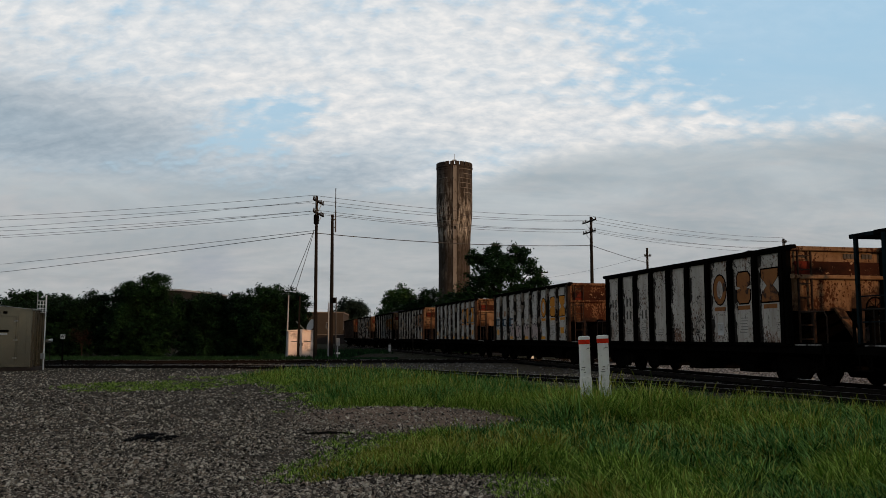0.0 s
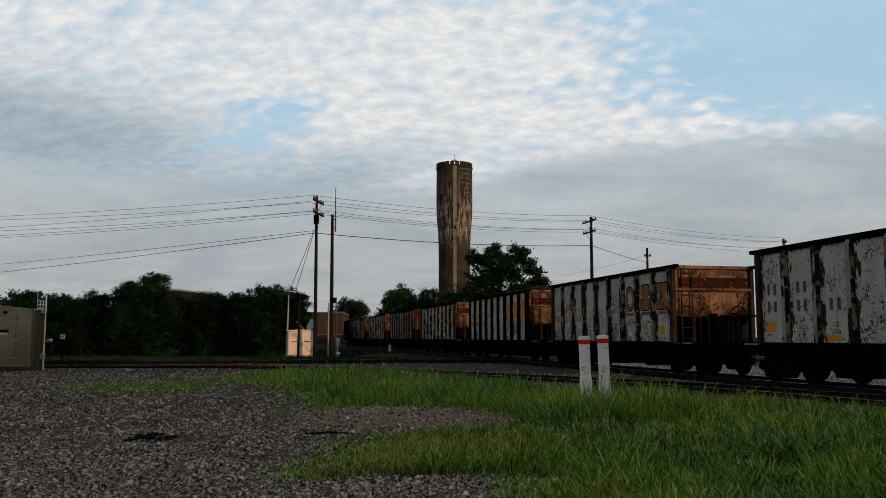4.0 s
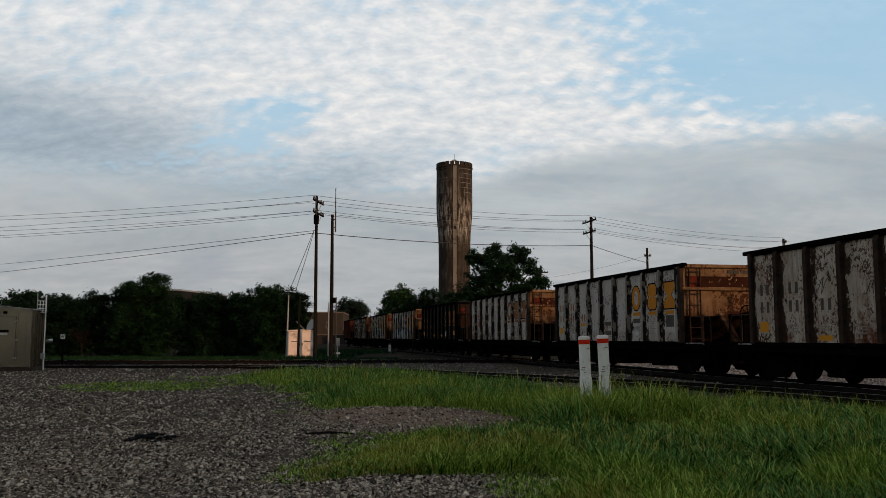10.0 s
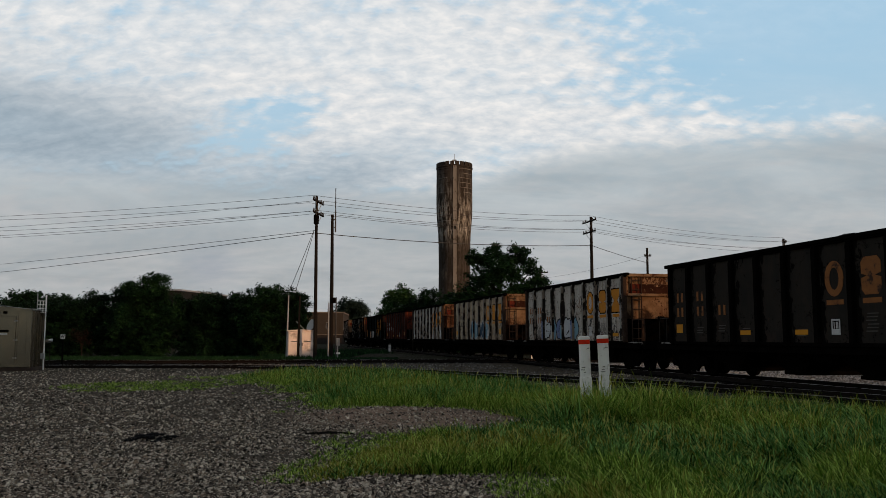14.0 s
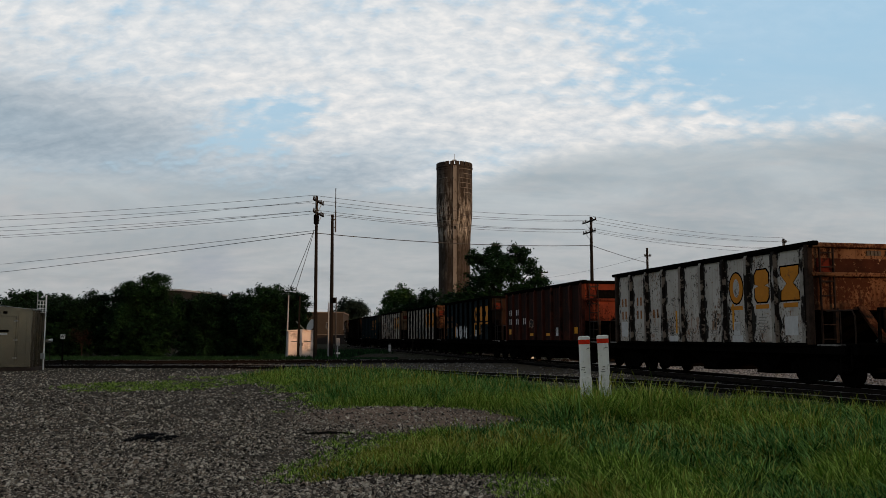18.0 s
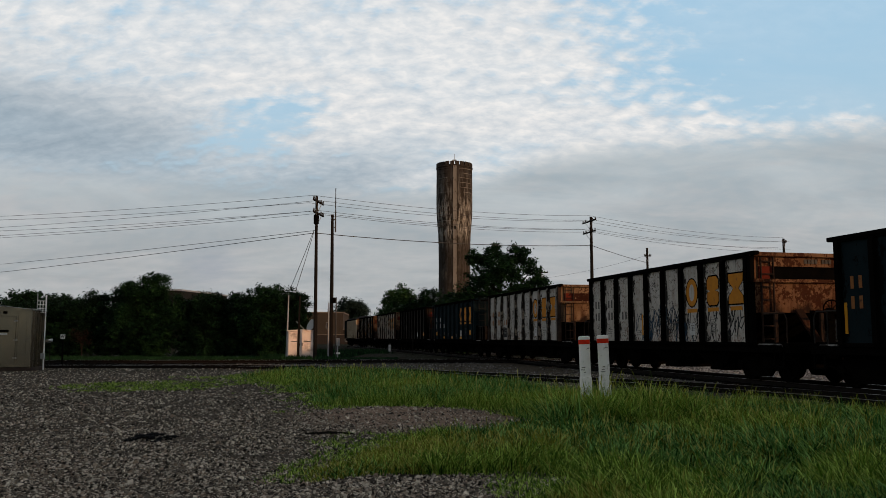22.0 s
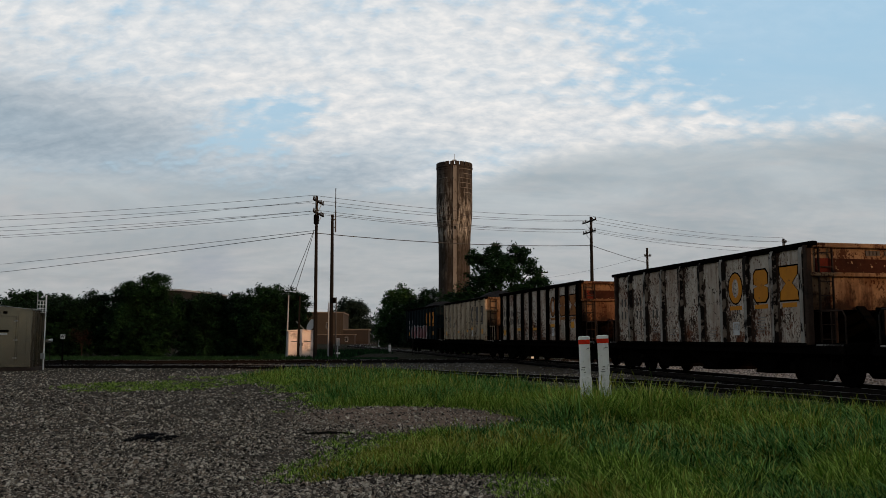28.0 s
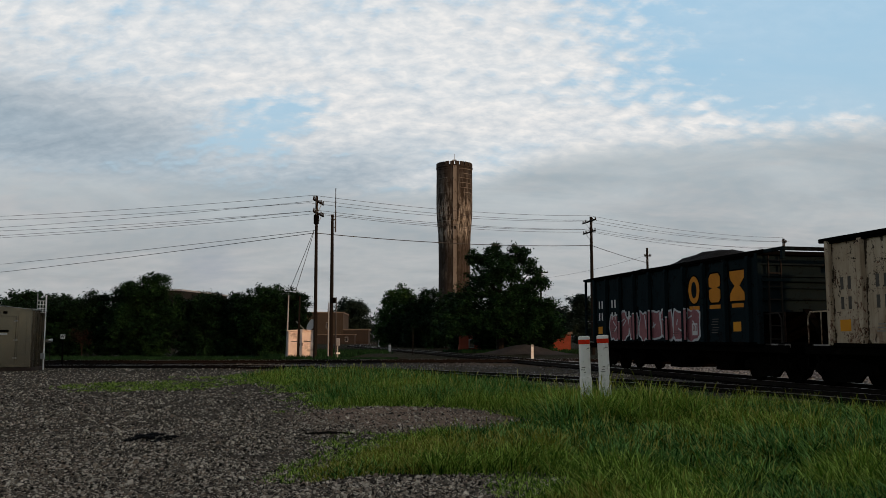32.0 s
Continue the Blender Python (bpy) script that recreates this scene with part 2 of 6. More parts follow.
def paint_nodes(name):
    """A material whose textures are shifted at random from object to object, with short helpers to build on."""
    mt = bpy.data.materials.new(name)
    mt.use_nodes = True
    t = mt.node_tree
    b, N = t.nodes["Principled BSDF"], t.nodes.new
    tc, oi, sep = N("ShaderNodeTexCoord"), N("ShaderNodeObjectInfo"), N("ShaderNodeSeparateXYZ")
    link(t, tc.outputs["Object"], sep.inputs[0])
    shift, rnd = N("ShaderNodeVectorMath"), N("ShaderNodeCombineXYZ")
    shift.operation = "MULTIPLY_ADD"
    for k in range(3):
        link(t, oi.outputs["Random"], rnd.inputs[k])
    link(t, rnd.outputs[0], shift.inputs[0])
    shift.inputs[1].default_value = (41, 57, 23)
    link(t, tc.outputs["Object"], shift.inputs[2])

    def tex(st, detail=6):
        mp, n = N("ShaderNodeMapping"), N("ShaderNodeTexNoise")
        mp.inputs["Scale"].default_value = st
        link(t, shift.outputs[0], mp.inputs["Vector"])
        link(t, mp.outputs[0], n.inputs["Vector"])
        n.inputs["Scale"].default_value, n.inputs["Detail"].default_value, n.inputs["Roughness"].default_value = 1.0, detail, 0.68
        return n.outputs["Fac"]

    def m(op, a, c):
        n = N("ShaderNodeMath")
        n.operation = op
        for k, v in enumerate((a, c)):
            if isinstance(v, (int, float)):
                n.inputs[k].default_value = v
            else:
                link(t, v, n.inputs[k])
        return n.outputs[0]

    def rng(v, lo, hi, top=1.0):
        n = N("ShaderNodeMapRange")
        link(t, v, n.inputs["Value"])
        n.inputs["From Min"].default_value, n.inputs["From Max"].default_value, n.inputs["To Max"].default_value = lo, hi, top
        return n.outputs["Result"]

    def mixc(f, a, c):
        n = N("ShaderNodeMix")
        n.data_type = "RGBA"
        link(t, f, n.inputs["Factor"])
        for q, v in ((n.inputs["A"], a), (n.inputs["B"], c)):
            if isinstance(v, tuple):
                q.default_value = (*v, 1)
            else:
                link(t, v, q)
        return n.outputs["Result"]

    def finish(col, rough=0.85, spec=0.02):
        link(t, col, b.inputs["Base Color"])
        b.inputs["Roughness"].default_value, b.inputs["Specular IOR Level"].default_value = rough, spec
        bp = N("ShaderNodeBump")
        bp.inputs["Strength"].default_value, bp.inputs["Distance"].default_value = 0.5, 0.012
        link(t, tex((1.6, 1.6, 1.1), 3), bp.inputs["Height"])
        link(t, bp.outputs[0], b.inputs["Normal"])
        return mt

    return sep.outputs, tex, m, rng, mixc, finish


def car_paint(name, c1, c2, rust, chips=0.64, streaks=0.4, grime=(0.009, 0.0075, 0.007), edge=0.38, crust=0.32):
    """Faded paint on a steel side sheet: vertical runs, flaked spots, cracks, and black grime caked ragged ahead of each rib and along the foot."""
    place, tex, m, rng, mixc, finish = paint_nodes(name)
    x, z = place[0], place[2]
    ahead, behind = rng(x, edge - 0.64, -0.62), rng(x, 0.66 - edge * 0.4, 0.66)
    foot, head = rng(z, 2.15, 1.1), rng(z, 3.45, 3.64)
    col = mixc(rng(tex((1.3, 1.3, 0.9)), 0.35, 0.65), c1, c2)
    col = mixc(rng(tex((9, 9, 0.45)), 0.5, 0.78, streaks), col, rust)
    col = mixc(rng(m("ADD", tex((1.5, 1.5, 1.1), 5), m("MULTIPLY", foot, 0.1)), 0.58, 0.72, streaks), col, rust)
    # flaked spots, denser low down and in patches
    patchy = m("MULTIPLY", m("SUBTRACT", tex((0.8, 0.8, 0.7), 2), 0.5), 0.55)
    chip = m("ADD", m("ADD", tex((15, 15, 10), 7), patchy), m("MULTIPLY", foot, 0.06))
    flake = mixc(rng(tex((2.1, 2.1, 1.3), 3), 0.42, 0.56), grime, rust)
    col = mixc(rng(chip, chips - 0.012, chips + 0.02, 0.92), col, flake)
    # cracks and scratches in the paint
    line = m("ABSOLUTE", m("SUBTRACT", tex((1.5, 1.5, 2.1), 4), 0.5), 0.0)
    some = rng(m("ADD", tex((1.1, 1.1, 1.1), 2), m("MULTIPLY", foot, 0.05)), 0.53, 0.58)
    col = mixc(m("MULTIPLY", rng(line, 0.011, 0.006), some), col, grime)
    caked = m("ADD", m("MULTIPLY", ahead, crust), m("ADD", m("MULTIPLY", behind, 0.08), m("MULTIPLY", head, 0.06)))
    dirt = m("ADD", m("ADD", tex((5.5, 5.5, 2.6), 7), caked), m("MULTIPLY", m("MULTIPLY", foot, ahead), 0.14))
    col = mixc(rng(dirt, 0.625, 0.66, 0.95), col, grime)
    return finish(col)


def end_paint(name, c1, c2, rust, specks=0.6, soot=(0.02, 0.012, 0.009)):
    """Paint on the end sheets: smooth tone, rust freckles in drifts, brown runs and painted-in shade low down."""
    place, tex, m, rng, mixc, finish = paint_nodes(name)
    z = place[2]
    col = mixc(rng(tex((0.9, 0.9, 1.2), 4), 0.35, 0.65), c1, c2)
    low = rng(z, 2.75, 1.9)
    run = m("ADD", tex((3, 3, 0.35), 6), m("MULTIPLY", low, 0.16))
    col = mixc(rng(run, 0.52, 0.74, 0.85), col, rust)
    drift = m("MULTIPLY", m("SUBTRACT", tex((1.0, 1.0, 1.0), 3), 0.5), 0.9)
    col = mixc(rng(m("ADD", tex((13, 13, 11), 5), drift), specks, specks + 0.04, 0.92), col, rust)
    # Soot stains, deepened low down to paint in the brake gear's shadow.
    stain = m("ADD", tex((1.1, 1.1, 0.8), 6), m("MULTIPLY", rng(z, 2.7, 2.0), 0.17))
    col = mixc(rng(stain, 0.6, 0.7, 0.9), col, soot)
    return finish(col)


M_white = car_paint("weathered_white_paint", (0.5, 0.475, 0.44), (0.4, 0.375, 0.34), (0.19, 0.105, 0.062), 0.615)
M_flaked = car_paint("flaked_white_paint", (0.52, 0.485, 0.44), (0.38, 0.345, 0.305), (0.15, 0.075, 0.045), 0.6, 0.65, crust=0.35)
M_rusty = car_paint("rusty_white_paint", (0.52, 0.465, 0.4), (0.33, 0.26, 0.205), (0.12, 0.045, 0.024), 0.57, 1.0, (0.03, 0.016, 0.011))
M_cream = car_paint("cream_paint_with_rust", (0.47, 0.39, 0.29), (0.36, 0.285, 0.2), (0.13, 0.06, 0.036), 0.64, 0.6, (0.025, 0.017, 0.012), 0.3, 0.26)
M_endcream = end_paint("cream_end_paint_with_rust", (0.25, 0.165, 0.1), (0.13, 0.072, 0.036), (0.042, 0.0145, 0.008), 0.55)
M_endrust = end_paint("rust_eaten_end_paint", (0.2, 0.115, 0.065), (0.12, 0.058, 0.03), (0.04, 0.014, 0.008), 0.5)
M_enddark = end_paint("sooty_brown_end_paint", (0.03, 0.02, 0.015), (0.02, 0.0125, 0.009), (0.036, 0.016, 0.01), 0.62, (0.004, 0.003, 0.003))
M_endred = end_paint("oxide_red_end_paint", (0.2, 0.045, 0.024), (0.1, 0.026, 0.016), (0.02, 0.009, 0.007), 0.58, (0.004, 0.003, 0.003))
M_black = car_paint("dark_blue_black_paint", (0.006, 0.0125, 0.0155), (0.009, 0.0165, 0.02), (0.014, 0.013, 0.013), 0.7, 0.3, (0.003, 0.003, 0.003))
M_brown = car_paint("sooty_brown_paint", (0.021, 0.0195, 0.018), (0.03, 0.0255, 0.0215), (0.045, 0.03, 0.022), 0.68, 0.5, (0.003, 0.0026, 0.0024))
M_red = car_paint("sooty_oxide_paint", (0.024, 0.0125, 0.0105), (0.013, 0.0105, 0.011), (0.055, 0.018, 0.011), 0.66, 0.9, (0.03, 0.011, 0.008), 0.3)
M_sheen = surface("sooty_underframe_steel", (0.02, 0.018, 0.016), (0.035, 0.03, 0.027), 3.0, 0.7, 0.004)
M_kick = surface("worn_grey_step_steel", (0.26, 0.25, 0.235), (0.15, 0.14, 0.13), 5.0, 0.6, stain=(0.02, 0.017, 0.015), stain_at=(0.5, 0.56), stain_scale=3.0)


def leaves(name, c1, c2, c3, glow=0.0, sprays=0.0):
    """Leaves or stones, each island in its own tone; glow: the share of light that passes through a leaf; sprays: how far whole sprays share one tone."""
    mt = bpy.data.materials.new(name)
    mt.use_nodes = True
    t = mt.node_tree
    b = t.nodes["Principled BSDF"]
    g, r = t.nodes.new("ShaderNodeNewGeometry"), t.nodes.new("ShaderNodeValToRGB")
    if sprays:
        tc, n, mr, mx = (t.nodes.new(k) for k in ("ShaderNodeTexCoord", "ShaderNodeTexNoise", "ShaderNodeMapRange", "ShaderNodeMix"))
        link(t, tc.outputs["Object"], n.inputs["Vector"])
        n.inputs["Scale"].default_value, n.inputs["Detail"].default_value = 1.1, 3.0
        mr.inputs["From Min"].default_value, mr.inputs["From Max"].default_value = 0.32, 0.72
        link(t, n.outputs["Fac"], mr.inputs["Value"])
        mx.inputs["Factor"].default_value = sprays
        link(t, g.outputs["Random Per Island"], mx.inputs["A"])
        link(t, mr.outputs[0], mx.inputs["B"])
        link(t, mx.outputs["Result"], r.inputs[0])
    else:
        link(t, g.outputs["Random Per Island"], r.inputs[0])
    r.color_ramp.elements[0].color, r.color_ramp.elements[1].color = (*c1, 1), (*c3, 1)
    r.color_ramp.elements.new(0.5).color = (*c2, 1)
    link(t, r.outputs[0], b.inputs["Base Color"])
    b.inputs["Roughness"].default_value, b.inputs["Specular IOR Level"].default_value = 0.75, 0.07
    if glow:
        tr, mx, o = t.nodes.new("ShaderNodeBsdfTranslucent"), t.nodes.new("ShaderNodeMixShader"), t.nodes["Material Output"]
        link(t, r.outputs[0], tr.inputs["Color"])
        mx.inputs[0].default_value = glow
        link(t, b.outputs[0], mx.inputs[1])
        link(t, tr.outputs[0], mx.inputs[2])
        link(t, mx.outputs[0], o.inputs["Surface"])
    return mt


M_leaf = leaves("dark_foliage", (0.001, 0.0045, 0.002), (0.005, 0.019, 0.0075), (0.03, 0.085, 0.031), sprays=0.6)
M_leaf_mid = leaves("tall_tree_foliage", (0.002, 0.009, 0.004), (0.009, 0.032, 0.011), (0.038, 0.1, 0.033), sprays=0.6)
M_leaf_light = leaves("mid_green_foliage", (0.006, 0.02, 0.007), (0.022, 0.062, 0.016), (0.07, 0.15, 0.042), sprays=0.6)
# Far leaves carry the haze of distance in their colours.
M_leaf_far = leaves("haze_tinted_foliage", (0.012, 0.024, 0.019), (0.02, 0.036, 0.029), (0.036, 0.056, 0.042), sprays=0.6)
M_leaf_red = leaves("reddish_dry_foliage", (0.012, 0.009, 0.006), (0.022, 0.014, 0.01), (0.04, 0.025, 0.018))
M_grass = leaves("meadow_grass", (0.012, 0.036, 0.005), (0.115, 0.235, 0.02), (0.66, 0.84, 0.18), 0.22)
M_grass_deep = leaves("tussock_grass", (0.005, 0.022, 0.004), (0.05, 0.15, 0.026), (0.36, 0.62, 0.17), 0.18)
M_grass_dry = leaves("yellowing_grass", (0.06, 0.075, 0.01), (0.24, 0.25, 0.03), (0.62, 0.58, 0.16), 0.35)


def tower_concrete():
    """Dark weathered concrete: pour joints, a belt of lime runs about the swelling, soot above and below."""
    mt = surface("weathered_tower_concrete", (0.052, 0.042, 0.034), (0.024, 0.0195, 0.0165), 0.35, 0.95, 0.03, stain=(0.1, 0.075, 0.055), stain_at=(0.58, 0.75), stain_scale=0.5, fine=3.0, drip=(0.022, 0.018, 0.015))
    t = mt.node_tree
    b, N = t.nodes["Principled BSDF"], t.nodes.new
    old = b.inputs["Base Color"].links[0].from_socket
    tc, sep = N("ShaderNodeTexCoord"), N("ShaderNodeSeparateXYZ")
    link(t, tc.outputs["Object"], sep.inputs[0])

    def runs(scale, lo, hi):
        mp, n, r = N("ShaderNodeMapping"), N("ShaderNodeTexNoise"), N("ShaderNodeMapRange")
        mp.inputs["Scale"].default_value = scale
        link(t, tc.outputs["Object"], mp.inputs["Vector"])
        link(t, mp.outputs[0], n.inputs["Vector"])
        n.inputs["Scale"].default_value, n.inputs["Detail"].default_value, n.inputs["Roughness"].default_value = 1.0, 6, 0.7
        link(t, n.outputs["Fac"], r.inputs["Value"])
        r.inputs["From Min"].default_value, r.inputs["From Max"].default_value = lo, hi
        return r.outputs["Result"]

    belt = N("ShaderNodeValToRGB")
    h = N("ShaderNodeMath")
    h.operation = "DIVIDE"
    link(t, sep.outputs[2], h.inputs[0])
    h.inputs[1].default_value = 46.0
    link(t, h.outputs[0], belt.inputs[0])
    e = belt.color_ramp.elements
    e[0].position, e[0].color = 0.5, (0.08, 0.08, 0.08, 1)
    e[1].position, e[1].color = 0.97, (0.05, 0.05, 0.05, 1)
    for p, v in ((0.56, 0.3), (0.61, 1.0), (0.74, 1.0), (0.8, 0.4), (0.9, 0.18)):
        e.new(p).color = (v, v, v, 1)
    f = N("ShaderNodeMath")
    f.operation = "MULTIPLY"
    link(t, runs((1.7, 1.7, 0.24), 0.47, 0.6), f.inputs[0])
    link(t, belt.outputs[0], f.inputs[1])
    mx = N("ShaderNodeMix")
    mx.data_type = "RGBA"
    link(t, f.outputs[0], mx.inputs["Factor"])
    link(t, old, mx.inputs["A"])
    mx.inputs["B"].default_value = (0.36, 0.34, 0.31, 1)
    link(t, mx.outputs["Result"], b.inputs["Base Color"])
    return mt


M_tower = tower_concrete()


# ---- mesh tools ----
class Geo:
    """Gathers boxes, tubes and faces into one mesh."""

    def __init__(self):
        self.v, self.f = [], []

    def face(self, *pts):
        n = len(self.v)
        self.v += [tuple(p) for p in pts]
        self.f.append(tuple(range(n, n + len(pts))))
        return self

    def box(self, c, s, m=None, ch=0.0):
        """A box about c of size s, with its edges cut off by ch, turned by the matrix m about its centre."""
        h = [a / 2 for a in s]
        pts, fs = [], []
        if ch <= 0:
            pts = [(x * h[0], y * h[1], z * h[2]) for x in (-1, 1) for y in (-1, 1) for z in (-1, 1)]
            fs = [(0, 1, 3, 2), (4, 6, 7, 5), (0, 4, 5, 1), (2, 3, 7, 6), (0, 2, 6, 4), (1, 5, 7, 3)]
        else:
            idx = {}
            for x in (-1, 1):
                for y in (-1, 1):
                    for z in (-1, 1):
                        for a in range(3):
                            p = [x * (h[0] - ch), y * (h[1] - ch), z * (h[2] - ch)]
                            p[a] = (x, y, z)[a] * h[a]
                            idx[x, y, z, a] = len(pts)
                            pts.append(tuple(p))
            for a in range(3):
                b, c2 = (a + 1) % 3, (a + 2) % 3
                for sg in (-1, 1):
                    q = []
                    for u, w in ((-1, -1), (1, -1), (1, 1), (-1, 1)):
                        k = [0, 0, 0]
                        k[a], k[b], k[c2] = sg, u, w
                        q.append(idx[(*k, a)])
                    fs.append(tuple(q) if sg > 0 else tuple(reversed(q)))
                for u in (-1, 1):
                    for w in (-1, 1):
                        e = []
                        for sg, ax in ((-1, b), (1, b), (1, c2), (-1, c2)):
                            k = [0, 0, 0]
                            k[a], k[b], k[c2] = sg, u, w
                            e.append(idx[(*k, ax)])
                        fs.append(tuple(e) if u * w < 0 else tuple(reversed(e)))
            for x in (-1, 1):
                for y in (-1, 1):
                    for z in (-1, 1):
                        q = [idx[x, y, z, a] for a in range(3)]
                        fs.append(tuple(q) if x * y * z > 0 else tuple(reversed(q)))
        n = len(self.v)
        for p in pts:
            p = Vector(p)
            if m is not None:
                p = m @ p
            self.v.append((p[0] + c[0], p[1] + c[1], p[2] + c[2]))
        self.f += [tuple(i + n for i in q) for q in fs]
        return self

    def tube(self, pts, radii, n=8, caps=True):
        """A round tube along pts."""
        pts = [Vector(p) for p in pts]
        if isinstance(radii, (int, float)):
            radii = [radii] * len(pts)
        base = len(self.v)
        side = None
        for i, p in enumerate(pts):
            d = (pts[min(i + 1, len(pts) - 1)] - pts[max(i - 1, 0)]).normalized()
            if side is None:
                side = d.cross(Vector((0, 0, 1)) if abs(d.z) < 0.9 else Vector((1, 0, 0))).normalized()
            side = (side - d * side.dot(d)).normalized()
            up = d.cross(side)
            for k in range(n):
                a = 2 * math.pi * k / n
                q = p + (side * math.cos(a) + up * math.sin(a)) * radii[i]
                self.v.append(tuple(q))
        for i in range(len(pts) - 1):
            for k in range(n):
                a, b = base + i * n + k, base + i * n + (k + 1) % n
                self.f.append((a, b, b + n, a + n))
        if caps:
            self.f.append(tuple(base + k for k in reversed(range(n))))
            self.f.append(tuple(base + (len(pts) - 1) * n + k for k in range(n)))
        return self

    def prism(self, outline, d, m):
        """A flat outline (x, y) given the depth d along z, placed by m."""
        n, k = len(self.v), len(outline)
        for z in (0, d):
            self.v += [tuple(m @ Vector((x, y, z))) for x, y in outline]
        self.f.append(tuple(n + i for i in reversed(range(k))))
        self.f.append(tuple(n + k + i for i in range(k)))
        for i in range(k):
            j = (i + 1) % k
            self.f.append((n + i, n + j, n + k + j, n + k + i))
        return self

    def mesh(self, name, mats, smooth=False):
        me = bpy.data.meshes.new(name)
        me.from_pydata(self.v, [], self.f)
        for mt in mats if isinstance(mats, (list, tuple)) else [mats]:
            me.materials.append(mt)
        if smooth:
            me.polygons.foreach_set("use_smooth", [True] * len(me.polygons))
        me.update()
        return me


def part(name, geo, material, parent, label="", m=None, smooth=False):
    """Links a mesh as one part under a thing or a part. geo: a Geo, or a mesh that is shared."""
    if isinstance(geo, Geo):
        ob = new(name, geo.mesh(name, material, smooth))
    else:
        ob = new(name, geo)
        if material is not None and geo.materials[0] != material:
            ob.material_slots[0].link = "OBJECT"
            ob.material_slots[0].material = material
    ob.parent = parent
    if m is not None:
        ob.matrix_basis = m
    if label:
        ob["label"] = label
    return ob


def thing(name, m, label, category, group="", kind=""):
    ob = new(name)
    ob.empty_display_size = 0.2
    ob.matrix_basis = m
    return tagged(ob, label, category, group, kind)


def solid(name, geo, material, label, category="", group="", kind="", m=None, smooth=False):
    ob = new(name, geo.mesh(name, material, smooth) if isinstance(geo, Geo) else geo)
    if m is not None:
        ob.matrix_basis = m
    return tagged(ob, label, category, group, kind)


# ---- ground ----
def lumpy(x, y):
    """Height of the yard: a shallow rise under the grass, low humps in the gravel."""
    z = 0.05 * noise.noise(Vector((x * 0.3, y * 0.3, 1.0))) + 0.02 * noise.noise(Vector((x * 1.3, y * 1.3, 4.0)))
    return z * min(1.0, max(0.0, (32 - y) / 8))


def grass_cover(x, y):
    """1 where the grass grows, 0 on bare gravel, between them along its edge."""
    w = 0.9 * noise.noise(Vector((x * 0.35, y * 0.35, 7.0))) + 0.45 * noise.noise(Vector((x * 1.1, y * 1.1, 9.0)))
    u = x + w
    v = y + 1.1 * w
    # the meadow beside the track
    soft = 1.0
    if v < 8.95:
        edge = 0.55 + (8.95 - v) * 0.3
    elif v < 11.5:
        edge, soft = -0.75, 2.0
    elif v < 15.0:
        edge, soft = -0.8, 2.0
    elif v < 18.8:
        edge, soft = -1.9 - (v - 15.0) * 0.2, 1.4
    else:
        edge, soft = -2.7 - (v - 18.8) * 0.33, 2.2
    g = min(1.0, max(0.0, (u - edge) / soft + 0.5))
    # the ballast shoulder bounds it towards the tracks
    far = 29.0 - (x + 0.65) * 2.27 if x < 3.5 else 19.6 - (x - 3.5) * 0.94
    g = min(g, max(0.0, min(1.0, (min(far, 33.0) + w - y) / 0.8)))
    # a bare patch inside it
    bare = ((x + 0.6) / 2.0) ** 2 + ((y - 15.0) / 2.6) ** 2 + w * 0.5
    g = min(g, max(0.0, min(1.0, (bare - 0.8) / 0.6)))
    # thin strips on the gravel yard and along the siding
    strip = 0.9 - ((y - 25.0) / 3.0) ** 2 - ((x + 8.6) / 3.0) ** 2 + w * 0.6
    g = max(g, min(0.33, max(0.0, strip * 0.7)))
    strip = 0.7 - ((y - 30.0) / 2.0) ** 2 - ((x + 6.5) / 4.0) ** 2 + w * 0.9
    g = max(g, min(0.32, max(0.0, strip * 0.5)))
    side = 1.0 - abs((y - 36.3) / 2.2) + w * 0.8
    if x < -4:
        g = max(g, min(0.3, max(0.0, side * 0.45)))
    return g


